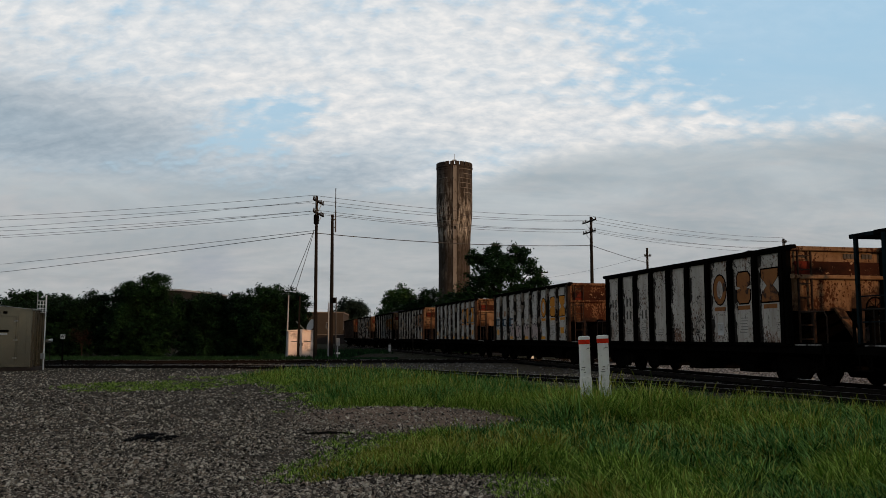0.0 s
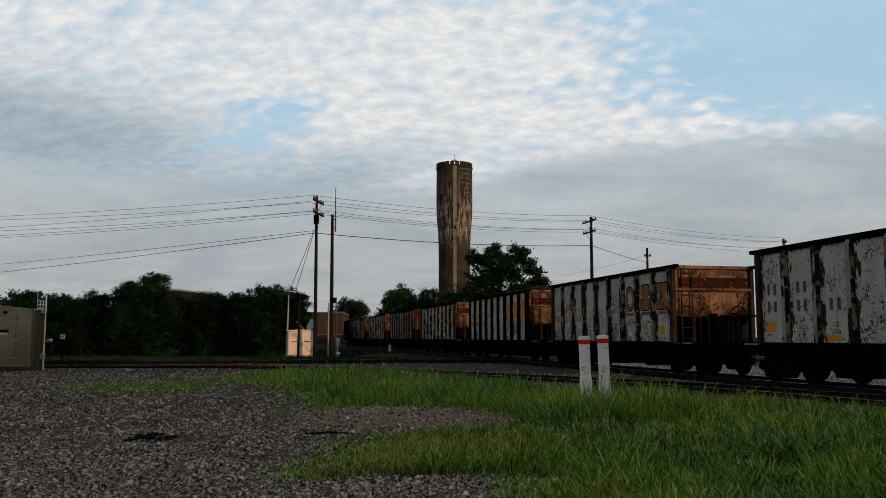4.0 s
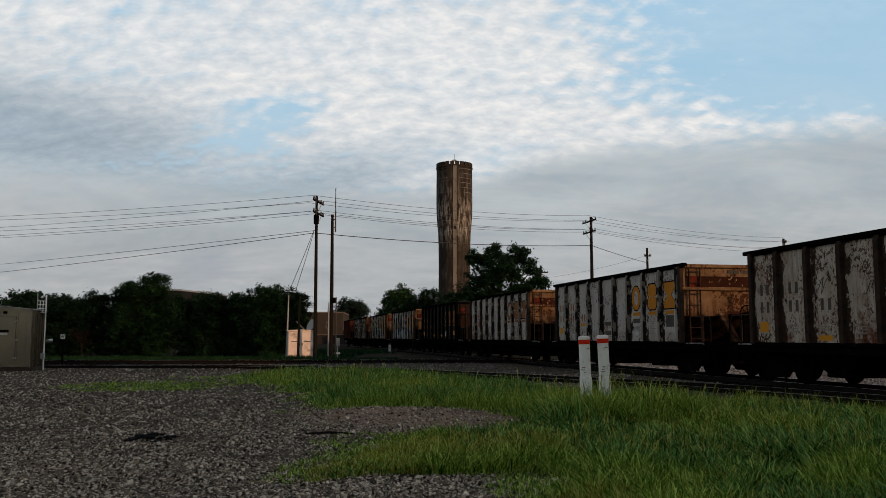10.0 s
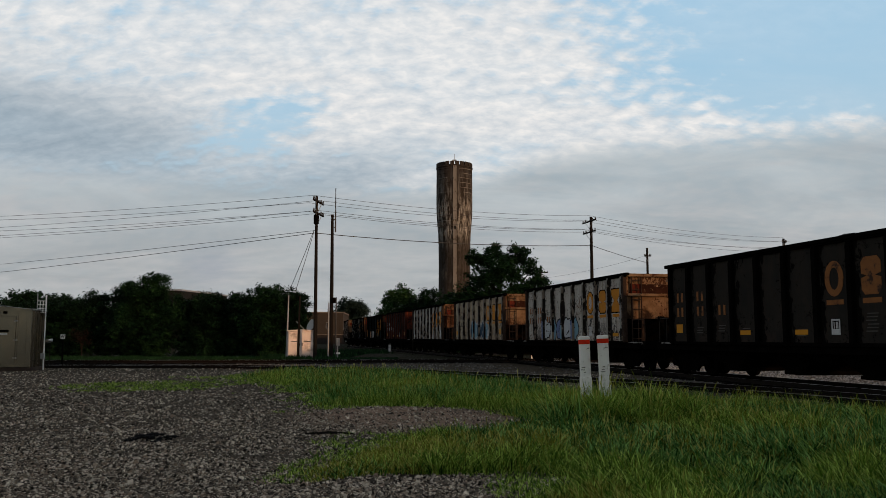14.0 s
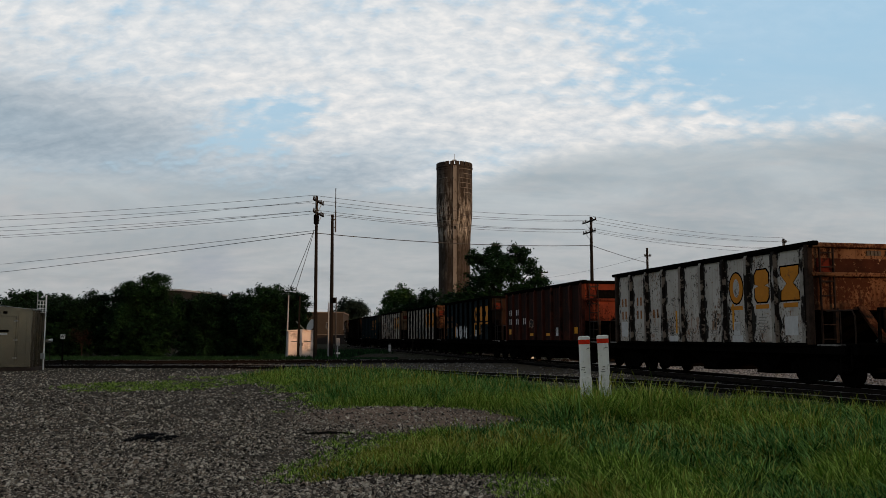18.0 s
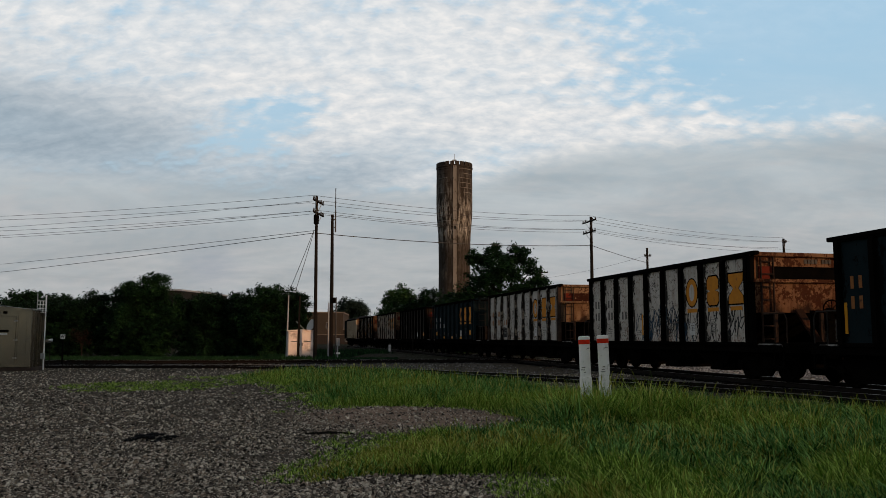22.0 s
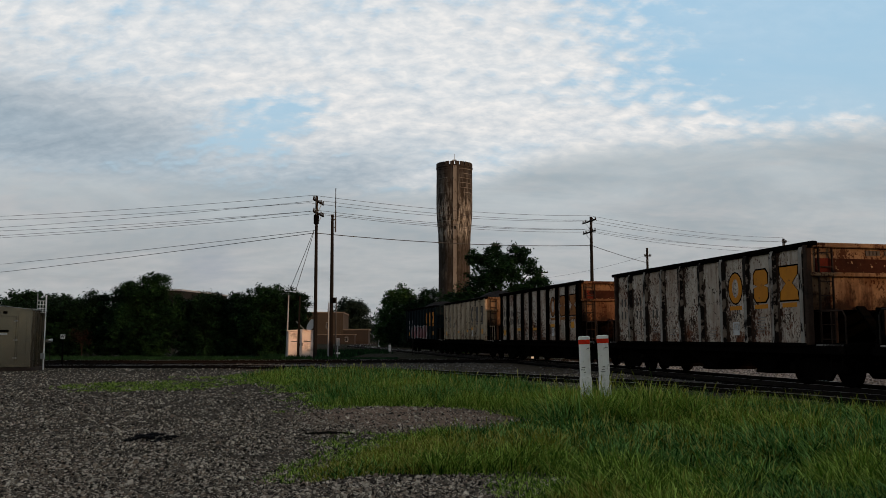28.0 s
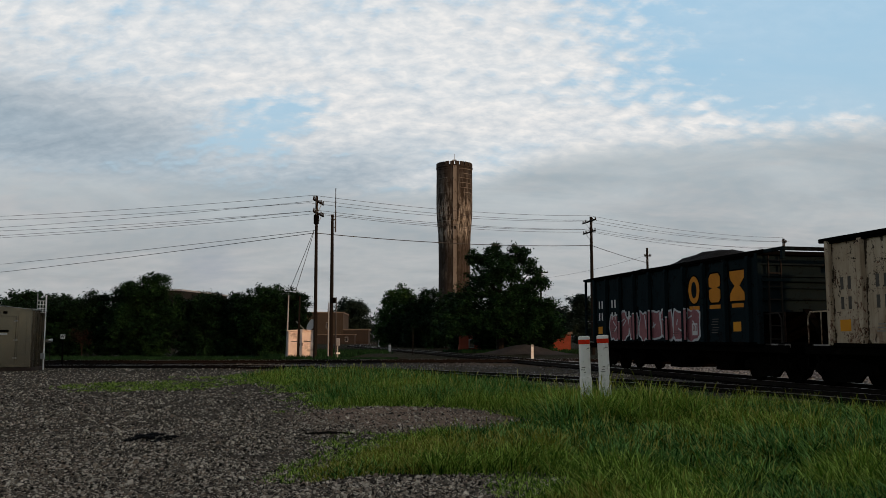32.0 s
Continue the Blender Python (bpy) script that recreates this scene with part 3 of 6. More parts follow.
def make_ground():
    """One sheet, fine near the yard and coarse to the horizon."""
    xs = [-2500, -900, -400, -200, -120, -80, -55] + [-40 + i * 1.0 for i in range(81)] + [55, 80, 120, 200, 400, 900, 2500]
    ys = [-600, -150, -40, -10, 0] + [1 + 0.75 * i for i in range(53)] + [42, 46, 52, 60, 75, 100, 150, 250, 500, 1000, 2500, 4500]
    g = Geo()
    for y in ys:
        for x in xs:
            g.v.append((x, y, lumpy(x, y) if abs(x) < 40 and 0 < y < 40 else 0.0))
    w = len(xs)
    for j in range(len(ys) - 1):
        for i in range(w - 1):
            a = j * w + i
            g.f.append((a, a + 1, a + w + 1, a + w))
    mt = bpy.data.materials.new("gravel_and_turf_ground")
    mt.use_nodes = True
    t = mt.node_tree
    b = t.nodes["Principled BSDF"]
    N = t.nodes.new
    tc, at = N("ShaderNodeTexCoord"), N("ShaderNodeAttribute")
    at.attribute_name = "turf"

    def tex(kind, sc, detail=4):
        n = N(kind)
        link(t, tc.outputs["Object"], n.inputs["Vector"])
        n.inputs["Scale"].default_value = sc
        if "Detail" in n.inputs:
            n.inputs["Detail"].default_value = detail
        return n

    def mixc(f, a, c):
        n = N("ShaderNodeMix")
        n.data_type = "RGBA"
        link(t, f, n.inputs["Factor"])
        for s, v in ((n.inputs["A"], a), (n.inputs["B"], c)):
            if isinstance(v, tuple):
                s.default_value = (*v, 1)
            else:
                link(t, v, s)
        return n.outputs["Result"]

    cells, broad, fine = tex("ShaderNodeTexVoronoi", 38.0), tex("ShaderNodeTexNoise", 0.5), tex("ShaderNodeTexNoise", 9.0)
    r = N("ShaderNodeValToRGB")
    sepc = N("ShaderNodeSeparateColor")
    link(t, cells.outputs["Color"], sepc.inputs[0])
    link(t, sepc.outputs[0], r.inputs[0])
    # Ramp and dirt run dark to paint the shade in gaps between stones.
    r.color_ramp.elements[0].color, r.color_ramp.elements[1].color = (0.006, 0.005, 0.004, 1), (0.17, 0.142, 0.106, 1)
    so = N("ShaderNodeAttribute")
    so.attribute_name = "soil"
    dirt = mixc(broad.outputs["Fac"], (0.02, 0.0155, 0.011), (0.05, 0.039, 0.028))
    gravel = mixc(fine.outputs["Fac"], r.outputs[0], dirt)
    gravel = mixc(so.outputs["Fac"], gravel, mixc(fine.outputs["Fac"], (0.36, 0.255, 0.185), (0.2, 0.135, 0.095)))
    # Near black: the shade between grass blades is put into the colour.
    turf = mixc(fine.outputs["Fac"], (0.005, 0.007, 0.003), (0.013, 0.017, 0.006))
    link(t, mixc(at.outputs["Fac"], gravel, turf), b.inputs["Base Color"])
    b.inputs["Roughness"].default_value, b.inputs["Specular IOR Level"].default_value = 0.95, 0.04
    bp = N("ShaderNodeBump")
    bp.inputs["Distance"].default_value, bp.inputs["Strength"].default_value = 0.03, 0.8
    link(t, cells.outputs["Distance"], bp.inputs["Height"])
    link(t, bp.outputs[0], b.inputs["Normal"])
    ob = solid("ground", g, mt, "grey gravel yard with green turf reaching to the horizon", kind="structure", smooth=True)
    a = ob.data.attributes.new("turf", "FLOAT", "POINT")
    q = ob.data.attributes.new("soil", "FLOAT", "POINT")
    q.data.foreach_set("value", [soil(x, y) if 0 < y < 36 and abs(x) < 40 else 0.0 for y in ys for x in xs])
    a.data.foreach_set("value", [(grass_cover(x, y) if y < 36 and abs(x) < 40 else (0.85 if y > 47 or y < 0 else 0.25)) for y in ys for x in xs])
    return ob


def soil(x, y):
    """1 where brown earth shows between the stones."""
    q = 1.7 - ((x + 0.5) / 1.7) ** 2 - ((y - 16.0) / 2.8) ** 2
    n = noise.noise(Vector((x * 0.33, y * 0.3, 40.0))) + 0.5 * noise.noise(Vector((x * 0.9, y * 0.9, 41.0)))
    return 0.0 if x > 5 else min(1.0, max(0.0, q, n * 1.2 - 0.4))


def scatter_stones():
    """Loose crushed stones over the yard, sparser where the earth shows."""
    rng = random.Random(5)
    g = Geo()
    shapes = []
    for _ in range(30):
        pts, top = [], rng.uniform(0.35, 0.8)
        for x, y in ((1, 0.75), (-1, 0.75), (-1, -0.75), (1, -0.75)):
            pts.append((x * rng.uniform(0.65, 1.2), y * rng.uniform(0.6, 1.2), -0.3))
        for x, y, _z in pts[:4]:
            k = rng.uniform(0.55, 0.9)
            pts.append((x * k, y * k, top * rng.uniform(0.7, 1.2)))
        shapes.append(pts)
    faces = ((4, 5, 6, 7), (0, 1, 5, 4), (1, 2, 6, 5), (2, 3, 7, 6), (3, 0, 4, 7))
    made = 0
    while made < 100000:
        y = 1 / (1 / 38.8 + (1 / 6.8 - 1 / 38.8) * rng.random())
        x = rng.uniform(-0.57, 0.22) * y if rng.random() < 0.95 else rng.uniform(0.22, 0.57) * y
        if y > 33 and x > -3.5 - (y - 33) * 0.6:
            continue
        if rng.random() < grass_cover(x, y) * 1.15 or rng.random() < soil(x, y) * 0.4:
            continue
        s = min(0.026, rng.lognormvariate(-4.85, 0.42)) * (1 + max(0, y - 7) * 0.042)
        a = rng.uniform(0, 6.28)
        c, sn = math.cos(a) * s, math.sin(a) * s
        z = lumpy(x, y) + s * rng.uniform(-0.1, 0.5)
        n = len(g.v)
        tilt, roll = rng.gauss(0, 0.3), rng.gauss(0, 0.3)
        for p in shapes[rng.randrange(30)]:
            g.v.append((x + p[0] * c - p[1] * sn, y + p[0] * sn + p[1] * c, z + (p[2] + tilt * p[0] + roll * p[1]) * s))
        g.f += [tuple(i + n for i in f) for f in faces]
        made += 1
    mt = leaves("grey_gravel_stones", (0.014, 0.012, 0.009), (0.175, 0.143, 0.104), (0.88, 0.79, 0.64))
    r = mt.node_tree.nodes["Color Ramp"].color_ramp
    for p, c in ((0.22, (0.066, 0.056, 0.046)), (0.42, (0.225, 0.193, 0.155)), (0.6, (0.33, 0.245, 0.175)), (0.76, (0.47, 0.412, 0.327)), (0.93, (0.7, 0.615, 0.49))):
        r.elements.new(p).color = (*c, 1)
    mt.node_tree.nodes["Principled BSDF"].inputs["Roughness"].default_value = 0.95
    solid("gravel_stones", g, mt, "loose grey crushed stones lying over the yard", "gravel", kind="stuff")


def charred_debris(x, y):
    """A scatter of burnt scraps on the gravel."""
    rng = random.Random(3)
    g = Geo()
    for _ in range(60):
        dx, dy = rng.gauss(0, 0.16), rng.gauss(0, 0.2)
        g.box((dx, dy, 0.02 + 0.03 * math.exp(-(dx / 0.12) ** 2)), (rng.uniform(0.02, 0.09), rng.uniform(0.02, 0.06), rng.uniform(0.01, 0.045)),
              Matrix.Rotation(rng.uniform(0, 3), 3, "Z") @ Matrix.Rotation(rng.uniform(-0.3, 0.3), 3, "X"))
    solid("charred_debris", g, M_coal, "black burnt scraps lying on the gravel", "debris", m=pose(x, y, lumpy(x, y)))


def scatter_ballast():
    """Loose pale ballast between and beside the tracks."""
    rng = random.Random(17)
    g = Geo()
    for _ in range(11000):
        y = rng.uniform(21, 47)
        k = (33.0 - y) * 0.9
        x = rng.uniform(-5, 9) + k * 0.55
        if grass_cover(x, y) > 0.2 or noise.noise(Vector((x * 0.4, y * 0.6, 5.0))) < -0.1:
            continue
        s = rng.uniform(0.02, 0.055)
        z = -0.01 if abs(x - (MAIN_X - SLOPE * y)) > 2.2 else RAIL - 0.18
        a = rng.uniform(0, 6.28)
        c, sn = math.cos(a) * s, math.sin(a) * s
        n = len(g.v)
        g.v += [(x + c, y + sn, z), (x - sn, y + c, z), (x - c, y - sn, z), (x + sn, y - c, z), (x + rng.uniform(-0.3, 0.3) * s, y, z + s * rng.uniform(0.8, 1.3))]
        g.f += [(n, n + 1, n + 4), (n + 1, n + 2, n + 4), (n + 2, n + 3, n + 4), (n + 3, n, n + 4)]
    far = Geo()
    for _ in range(15000):
        y = rng.uniform(12, 46)
        x = MAIN_X - SLOPE * y + rng.uniform(1.3, 8.5)
        s = rng.uniform(0.025, 0.06)
        z = 0.13 if x - (MAIN_X - SLOPE * y) < 1.6 else 0.0
        a = rng.uniform(0, 6.28)
        c, sn = math.cos(a) * s, math.sin(a) * s
        n = len(far.v)
        far.v += [(x + c, y + sn, z), (x - sn, y + c, z), (x - c, y - sn, z), (x + sn, y - c, z), (x + rng.uniform(-0.3, 0.3) * s, y, z + s * rng.uniform(0.7, 1.2))]
        far.f += [(n, n + 1, n + 4), (n + 1, n + 2, n + 4), (n + 2, n + 3, n + 4), (n + 3, n, n + 4)]
    solid("clean_ballast", far, leaves("clean_grey_ballast", (0.05, 0.055, 0.06), (0.16, 0.175, 0.19), (0.4, 0.43, 0.46)), "clean grey ballast beyond the main track", "ballast", kind="stuff")
    mt = leaves("pale_ballast_stones", (0.02, 0.018, 0.017), (0.06, 0.056, 0.052), (0.3, 0.285, 0.265))
    solid("ballast_stones", g, mt, "loose pale ballast lying between the tracks", "ballast", kind="stuff")


def scatter_grass():
    """Tufts of curved blades: fresh, deep green and yellowing, with thin seed stems."""
    rng = random.Random(11)
    fresh, deep, dry = Geo(), Geo(), Geo()
    tufts = 0
    while tufts < 50000:
        y = 4.8 + 28.5 * rng.random() ** 1.5
        if y < 6.6:
            continue
        x = rng.uniform(-0.58, 0.6) * y
        cov = grass_cover(x, y)
        clump = 0.5 + 0.5 * noise.noise(Vector((x * 1.3, y * 1.3, 2.0))) + 0.25 * noise.noise(Vector((x * 3.1, y * 3.1, 12.0)))
        if rng.random() > cov * (0.1 + 1.15 * clump):
            continue
        tufts += 1
        thin = cov < 0.45
        edge = noise.noise(Vector((x * 0.5, y * 0.5, 31.0)))
        kind = (0.3 if y > 18.5 else 0.0) + noise.noise(Vector((x * 0.45, y * 0.45, 51.0))) + 0.5 * math.exp(-((x - 2.6) / 1.6) ** 2 - ((y - 10.8) / 2.2) ** 2)
        tall = rng.uniform(0.04, 0.11) if thin else rng.uniform(0.17, 0.46) * (0.5 + 0.8 * clump)
        if not thin:
            tall *= 0.3 + 0.7 * min(1.0, (cov - 0.4) * 1.8)
        if not thin and x < 3.5 and y < 13:
            tall *= 0.75
        if 13 < y < 15.6 and 1.6 < x < 4.0:
            tall *= 1.6
        wilt = 0.08 + (0.45 if (x < 1.6 and y < 11.5 and edge > -0.2) else 0) + max(0, edge) * 0.3
        if thin:
            wilt = 0.0
        lush = not thin and kind + 0.15 * rng.random() > 0.22
        spread = rng.uniform(0.03, 0.12)
        near = y < 15
        for _ in range(rng.randrange(5, 8) if near else rng.randrange(7, 11)):
            a = rng.uniform(0, 6.283)
            h = tall * rng.uniform(0.45, 1.2)
            lean = rng.uniform(0.15, 1.25) * h
            w = rng.uniform(0.0022, 0.0046) * (1 + y * 0.04) * (1.35 if lush else 1.0)
            dx, dy = math.cos(a), math.sin(a)
            bx, by = -dy * w, dx * w * 0.5
            if abs(bx) < w * 0.5:
                bx = w * 0.6
            x0, y0 = x + dx * spread * rng.random(), y + dy * spread * rng.random()
            z = lumpy(x0, y0) - 0.01
            g = dry if rng.random() < wilt else deep if lush else fresh
            n = len(g.v)
            if not near:
                g.v += [(x0 - bx * 1.1, y0 - by, z), (x0 + bx * 1.1, y0 + by, z), (x0 + dx * lean * 0.8, y0 + dy * lean * 0.8, z + h * 0.9)]
                g.f.append((n, n + 1, n + 2))
                continue
            # an arching blade that hangs over at its tip
            droop = rng.uniform(0.05, 0.5)
            for k, f in ((0.0, 0.8), (0.4, 1.0), (0.76, 0.7)):
                q, r = lean * k ** 1.7, h * (k - droop * k ** 3)
                g.v += [(x0 + dx * q - bx * f, y0 + dy * q - by * f, z + r), (x0 + dx * q + bx * f, y0 + dy * q + by * f, z + r)]
            g.v.append((x0 + dx * lean, y0 + dy * lean, z + h * (1 - droop * 1.15)))
            g.f += [(n, n + 1, n + 3, n + 2), (n + 2, n + 3, n + 5, n + 4), (n + 4, n + 5, n + 6)]
        if not thin and y > 9 and rng.random() < 0.07:
            h, a = tall * rng.uniform(0.95, 1.3), rng.uniform(0, 6.283)
            lx, ly = math.cos(a) * h * 0.3, math.sin(a) * h * 0.3
            w = 0.0016 * (1 + y * 0.06)
            z = lumpy(x, y)
            n = len(dry.v)
            dry.v += [(x - w, y, z), (x + w, y, z), (x + lx * 0.7 + w, y + ly * 0.7, z + h * 0.8), (x + lx * 0.7 - w, y + ly * 0.7, z + h * 0.8),
                      (x + lx * 0.8 + 3 * w, y + ly * 0.8, z + h * 0.88), (x + lx, y + ly, z + h), (x + lx * 0.8 - 3 * w, y + ly * 0.8, z + h * 0.88)]
            dry.f += [(n, n + 1, n + 2, n + 3), (n + 3, n + 2, n + 4, n + 5, n + 6)]
    solid("grass", fresh, M_grass, "fresh green uncut grass growing beside the track", "grass", kind="stuff")
    solid("deep_grass", deep, M_grass_deep, "lush deep green grass in broad tussocks", "grass", kind="stuff")
    solid("dry_grass", dry, M_grass_dry, "yellowing grass tufts and seed stems", "grass", kind="stuff")


# ---- tracks ----
RAIL = 0.17
MAIN_X, SLOPE = 15.84, 0.2281
BEND = 124.0


def main_line(s):
    """Place and heading on the main line, s metres along it towards the camera; s = 0 abreast of the camera."""
    c = 1 / math.hypot(1, SLOPE)
    ux, uy = SLOPE * c, -c
    if s >= -BEND:
        return MAIN_X + ux * s, uy * s, math.atan2(uy, ux)
    r = 110.0
    full = 0.75
    a = min(full, (-BEND - s) / r)
    past = max(0.0, -BEND - s - full * r)
    x0, y0 = MAIN_X - ux * BEND, -uy * BEND
    # away from the camera the line bends to the east
    hx, hy = -ux, -uy
    nx, ny = hy, -hx
    fx, fy = hx * math.cos(a) + nx * math.sin(a), hy * math.cos(a) + ny * math.sin(a)
    return (x0 + hx * r * math.sin(a) + nx * r * (1 - math.cos(a)) + fx * past, y0 + hy * r * math.sin(a) + ny * r * (1 - math.cos(a)) + fy * past,
            math.atan2(-fy, -fx))


def bezier_path(pts, n):
    """Points along a smooth line through pts (Catmull-Rom)."""
    pts = [Vector((*p, 0)) for p in pts]
    q = [pts[0] * 2 - pts[1], *pts, pts[-1] * 2 - pts[-2]]
    out = []
    for i in range(1, len(q) - 2):
        for k in range(n):
            t = k / n
            out.append(0.5 * (2 * q[i] + (q[i + 1] - q[i - 1]) * t + (2 * q[i - 1] - 5 * q[i] + 4 * q[i + 1] - q[i + 2]) * t * t
                              + (3 * q[i] - q[i - 1] - 3 * q[i + 1] + q[i + 2]) * t ** 3))
    out.append(pts[-1])
    return out


def track(name, line, label, lift=0.0, ties=True, bed_material=None):
    """Ballast bed, sleepers and two rails along a line of points (Vectors, z ignored)."""
    tr = thing(name, pose(0, 0, 0), label, "railway track", kind="structure")
    nrm = []
    for i, p in enumerate(line):
        d = (line[min(i + 1, len(line) - 1)] - line[max(i - 1, 0)]).normalized()
        nrm.append(Vector((-d.y, d.x, 0)))
    z = RAIL + lift
    bed = Geo()
    prof = [(-2.1, -0.01), (-1.5, z - 0.17), (1.5, z - 0.17), (2.1, -0.01)]
    for p, n in zip(line, nrm):
        for o, h in prof:
            q = p + n * o
            bed.v.append((q.x, q.y, h))
    for i in range(len(line) - 1):
        for k in range(3):
            a = i * 4 + k
            bed.f.append((a, a + 1, a + 5, a + 4))
    part("ballast_bed", bed, bed_material or M_ballast, tr, "crushed ballast")
    sec = [(-0.07, -0.16), (0.07, -0.16), (0.07, -0.145), (0.012, -0.12), (0.012, -0.045), (0.036, -0.03), (0.036, 0.0),
           (-0.036, 0.0), (-0.036, -0.03), (-0.012, -0.045), (-0.012, -0.12), (-0.07, -0.145)]
    for side in (-1, 1):
        g = Geo()
        k = len(sec)
        for p, n in zip(line, nrm):
            for o, h in sec:
                q = p + n * (side * 0.753 + o)
                g.v.append((q.x, q.y, z + h))
        for i in range(len(line) - 1):
            for j in range(k):
                a, b = i * k + j, i * k + (j + 1) % k
                g.f.append((a, b, b + k, a + k))
        rail = part("rail", g, [M_rail, M_railhead], tr, "rusty steel rail with a worn bright top")
        for i in range(len(line) - 1):
            rail.data.polygons[i * k + 6].material_index = 1
    if ties:
        me = Geo().box((0, 0, -0.06), (0.23, 2.55, 0.16), ch=0.012).mesh("tie", M_tie)
        total, step, count = 0.0, 0.55, 0
        rng = random.Random(len(line))
        for i in range(len(line) - 1):
            d = line[i + 1] - line[i]
            total += d.length
            while total > step and count < 300:
                total -= step
                p = line[i + 1] - d.normalized() * total
                part("tie", me, None, tr, m=pose(p.x, p.y, z - 0.165 + 0.03, 0, 0, math.degrees(math.atan2(d.y, d.x)) + rng.uniform(-1.5, 1.5)))
                count += 1
    return tr


def make_tracks():
    line = [Vector((*main_line(s)[:2], 0)) for s in [18 - 3 * i for i in range(32)] + [-78 - 6 * i for i in range(28)]]
    track("main_track", line, "main railway track on grey ballast curving away in the distance")
    track("siding_track", bezier_path([(-60, 40.4), (-30, 40.6), (-16, 40.3), (-9.5, 39.4), (-3.2, 35.8), (4.7, 26.9), (8.3, 21.2), (11.6, 12), (13.5, 0), (14.6, -20)], 10),
          "side track sweeping past the grass to run beside the main line", -0.05, bed_material=M_cinder)
    track("crossing_track", bezier_path([(-70, 45.5), (-22, 46.4), (-10, 47.0), (0, 48.0), (9, 49.2), (30, 52.4), (80, 59)], 8),
          "far track crossing the main line on the level", 0.004, bed_material=M_cinder)


# ---- the train ----
PITCH, HALF, WIDE = 15.18, 5.88, 1.45
CARS, WHEELS = [], []
PANELS = 9


# when the front of each car would pass the camera, in seconds, from the first to the last
PASS = dict(zip(range(-1, 23), (0.748, 2.195, 3.704, 5.218, 6.79, 8.247, 9.755, 11.25, 12.74, 14.234, 15.702, 17.153, 18.64, 20.11, 21.547, 22.902,
                                24.354, 25.817, 27.25, 28.70, 30.114, 31.58, 32.98, 34.32)))
SPEED = 10.56


def train_way(t):
    """Metres that the train has rolled by t seconds."""
    return SPEED * t


def arrival(n):
    """When car n draws level with the marker posts."""
    return PASS[n] - 2.25


def room(n, ahead):
    """How far car n reaches past its body, to the coupling with its neighbour."""
    a, b = (n - 1, n) if ahead else (n, n + 1)
    if a not in PASS or b not in PASS:
        return 1.95
    return ((PASS[b] - PASS[a]) * SPEED - 2 * HALF) / 2


def car_pose(n, t):
    s = -0.22 - SPEED * (PASS[n] - t) - HALF
    x, y, _ = main_line(s)
    xa, ya, _ = main_line(s + 5.4)
    xb, yb, _ = main_line(s - 5.4)
    return Matrix.Translation((x, y, RAIL)) @ Matrix.Rotation(math.atan2(ya - yb, xa - xb), 4, "Z")


def letter_shapes():
    """The three big painted shapes of the side: a ring, a notched block, a waisted block."""
    m = pose(0, 0, 0, 90, 0, 0)
    ring = Geo()
    outer = [(0.32 * math.cos(a), 0.41 * math.sin(a)) for a in [i * math.pi / 8 + math.pi / 8 for i in range(16)]]
    inner = [(x * 0.5, y * 0.62) for x, y in outer]
    for z in (0.0, 0.004):
        ring.v += [tuple(m @ Vector((x, y, z))) for x, y in outer + inner]
    for i in range(16):
        j = (i + 1) % 16
        ring.f += [(32 + i, 32 + j, 48 + j, 48 + i), (i, 16 + i, 16 + j, j), (i, j, 32 + j, 32 + i), (16 + i, 48 + i, 48 + j, 16 + j)]
    block = Geo().prism([(-0.2, -0.41), (0.2, -0.41), (0.3, -0.3), (0.3, -0.05), (0.12, 0.0), (0.3, 0.05), (0.3, 0.3), (0.2, 0.41), (-0.2, 0.41), (-0.3, 0.3), (-0.3, 0.05),
                         (-0.12, 0.0), (-0.3, -0.05), (-0.3, -0.3)], 0.004, m)
    waist = Geo().prism([(-0.36, -0.41), (0.36, -0.41), (0.34, -0.2), (0.12, 0.0), (0.34, 0.2), (0.36, 0.41), (-0.36, 0.41), (-0.34, 0.2), (-0.12, 0.0), (-0.34, -0.2)], 0.004, m)
    bar = Geo().box((0, 0, 0), (0.62, 0.006, 0.12))
    backs = []
    for g in (ring, block, waist):
        b = Geo()
        b.v, b.f = [(x * 1.13, y + 0.003, z * 1.1) for x, y, z in g.v], g.f
        backs.append(b)
    return [g.mesh("painted_mark", M_orange) for g in (ring, block, waist, bar)] + [b.mesh("mark_outline", M_soot) for b in backs]


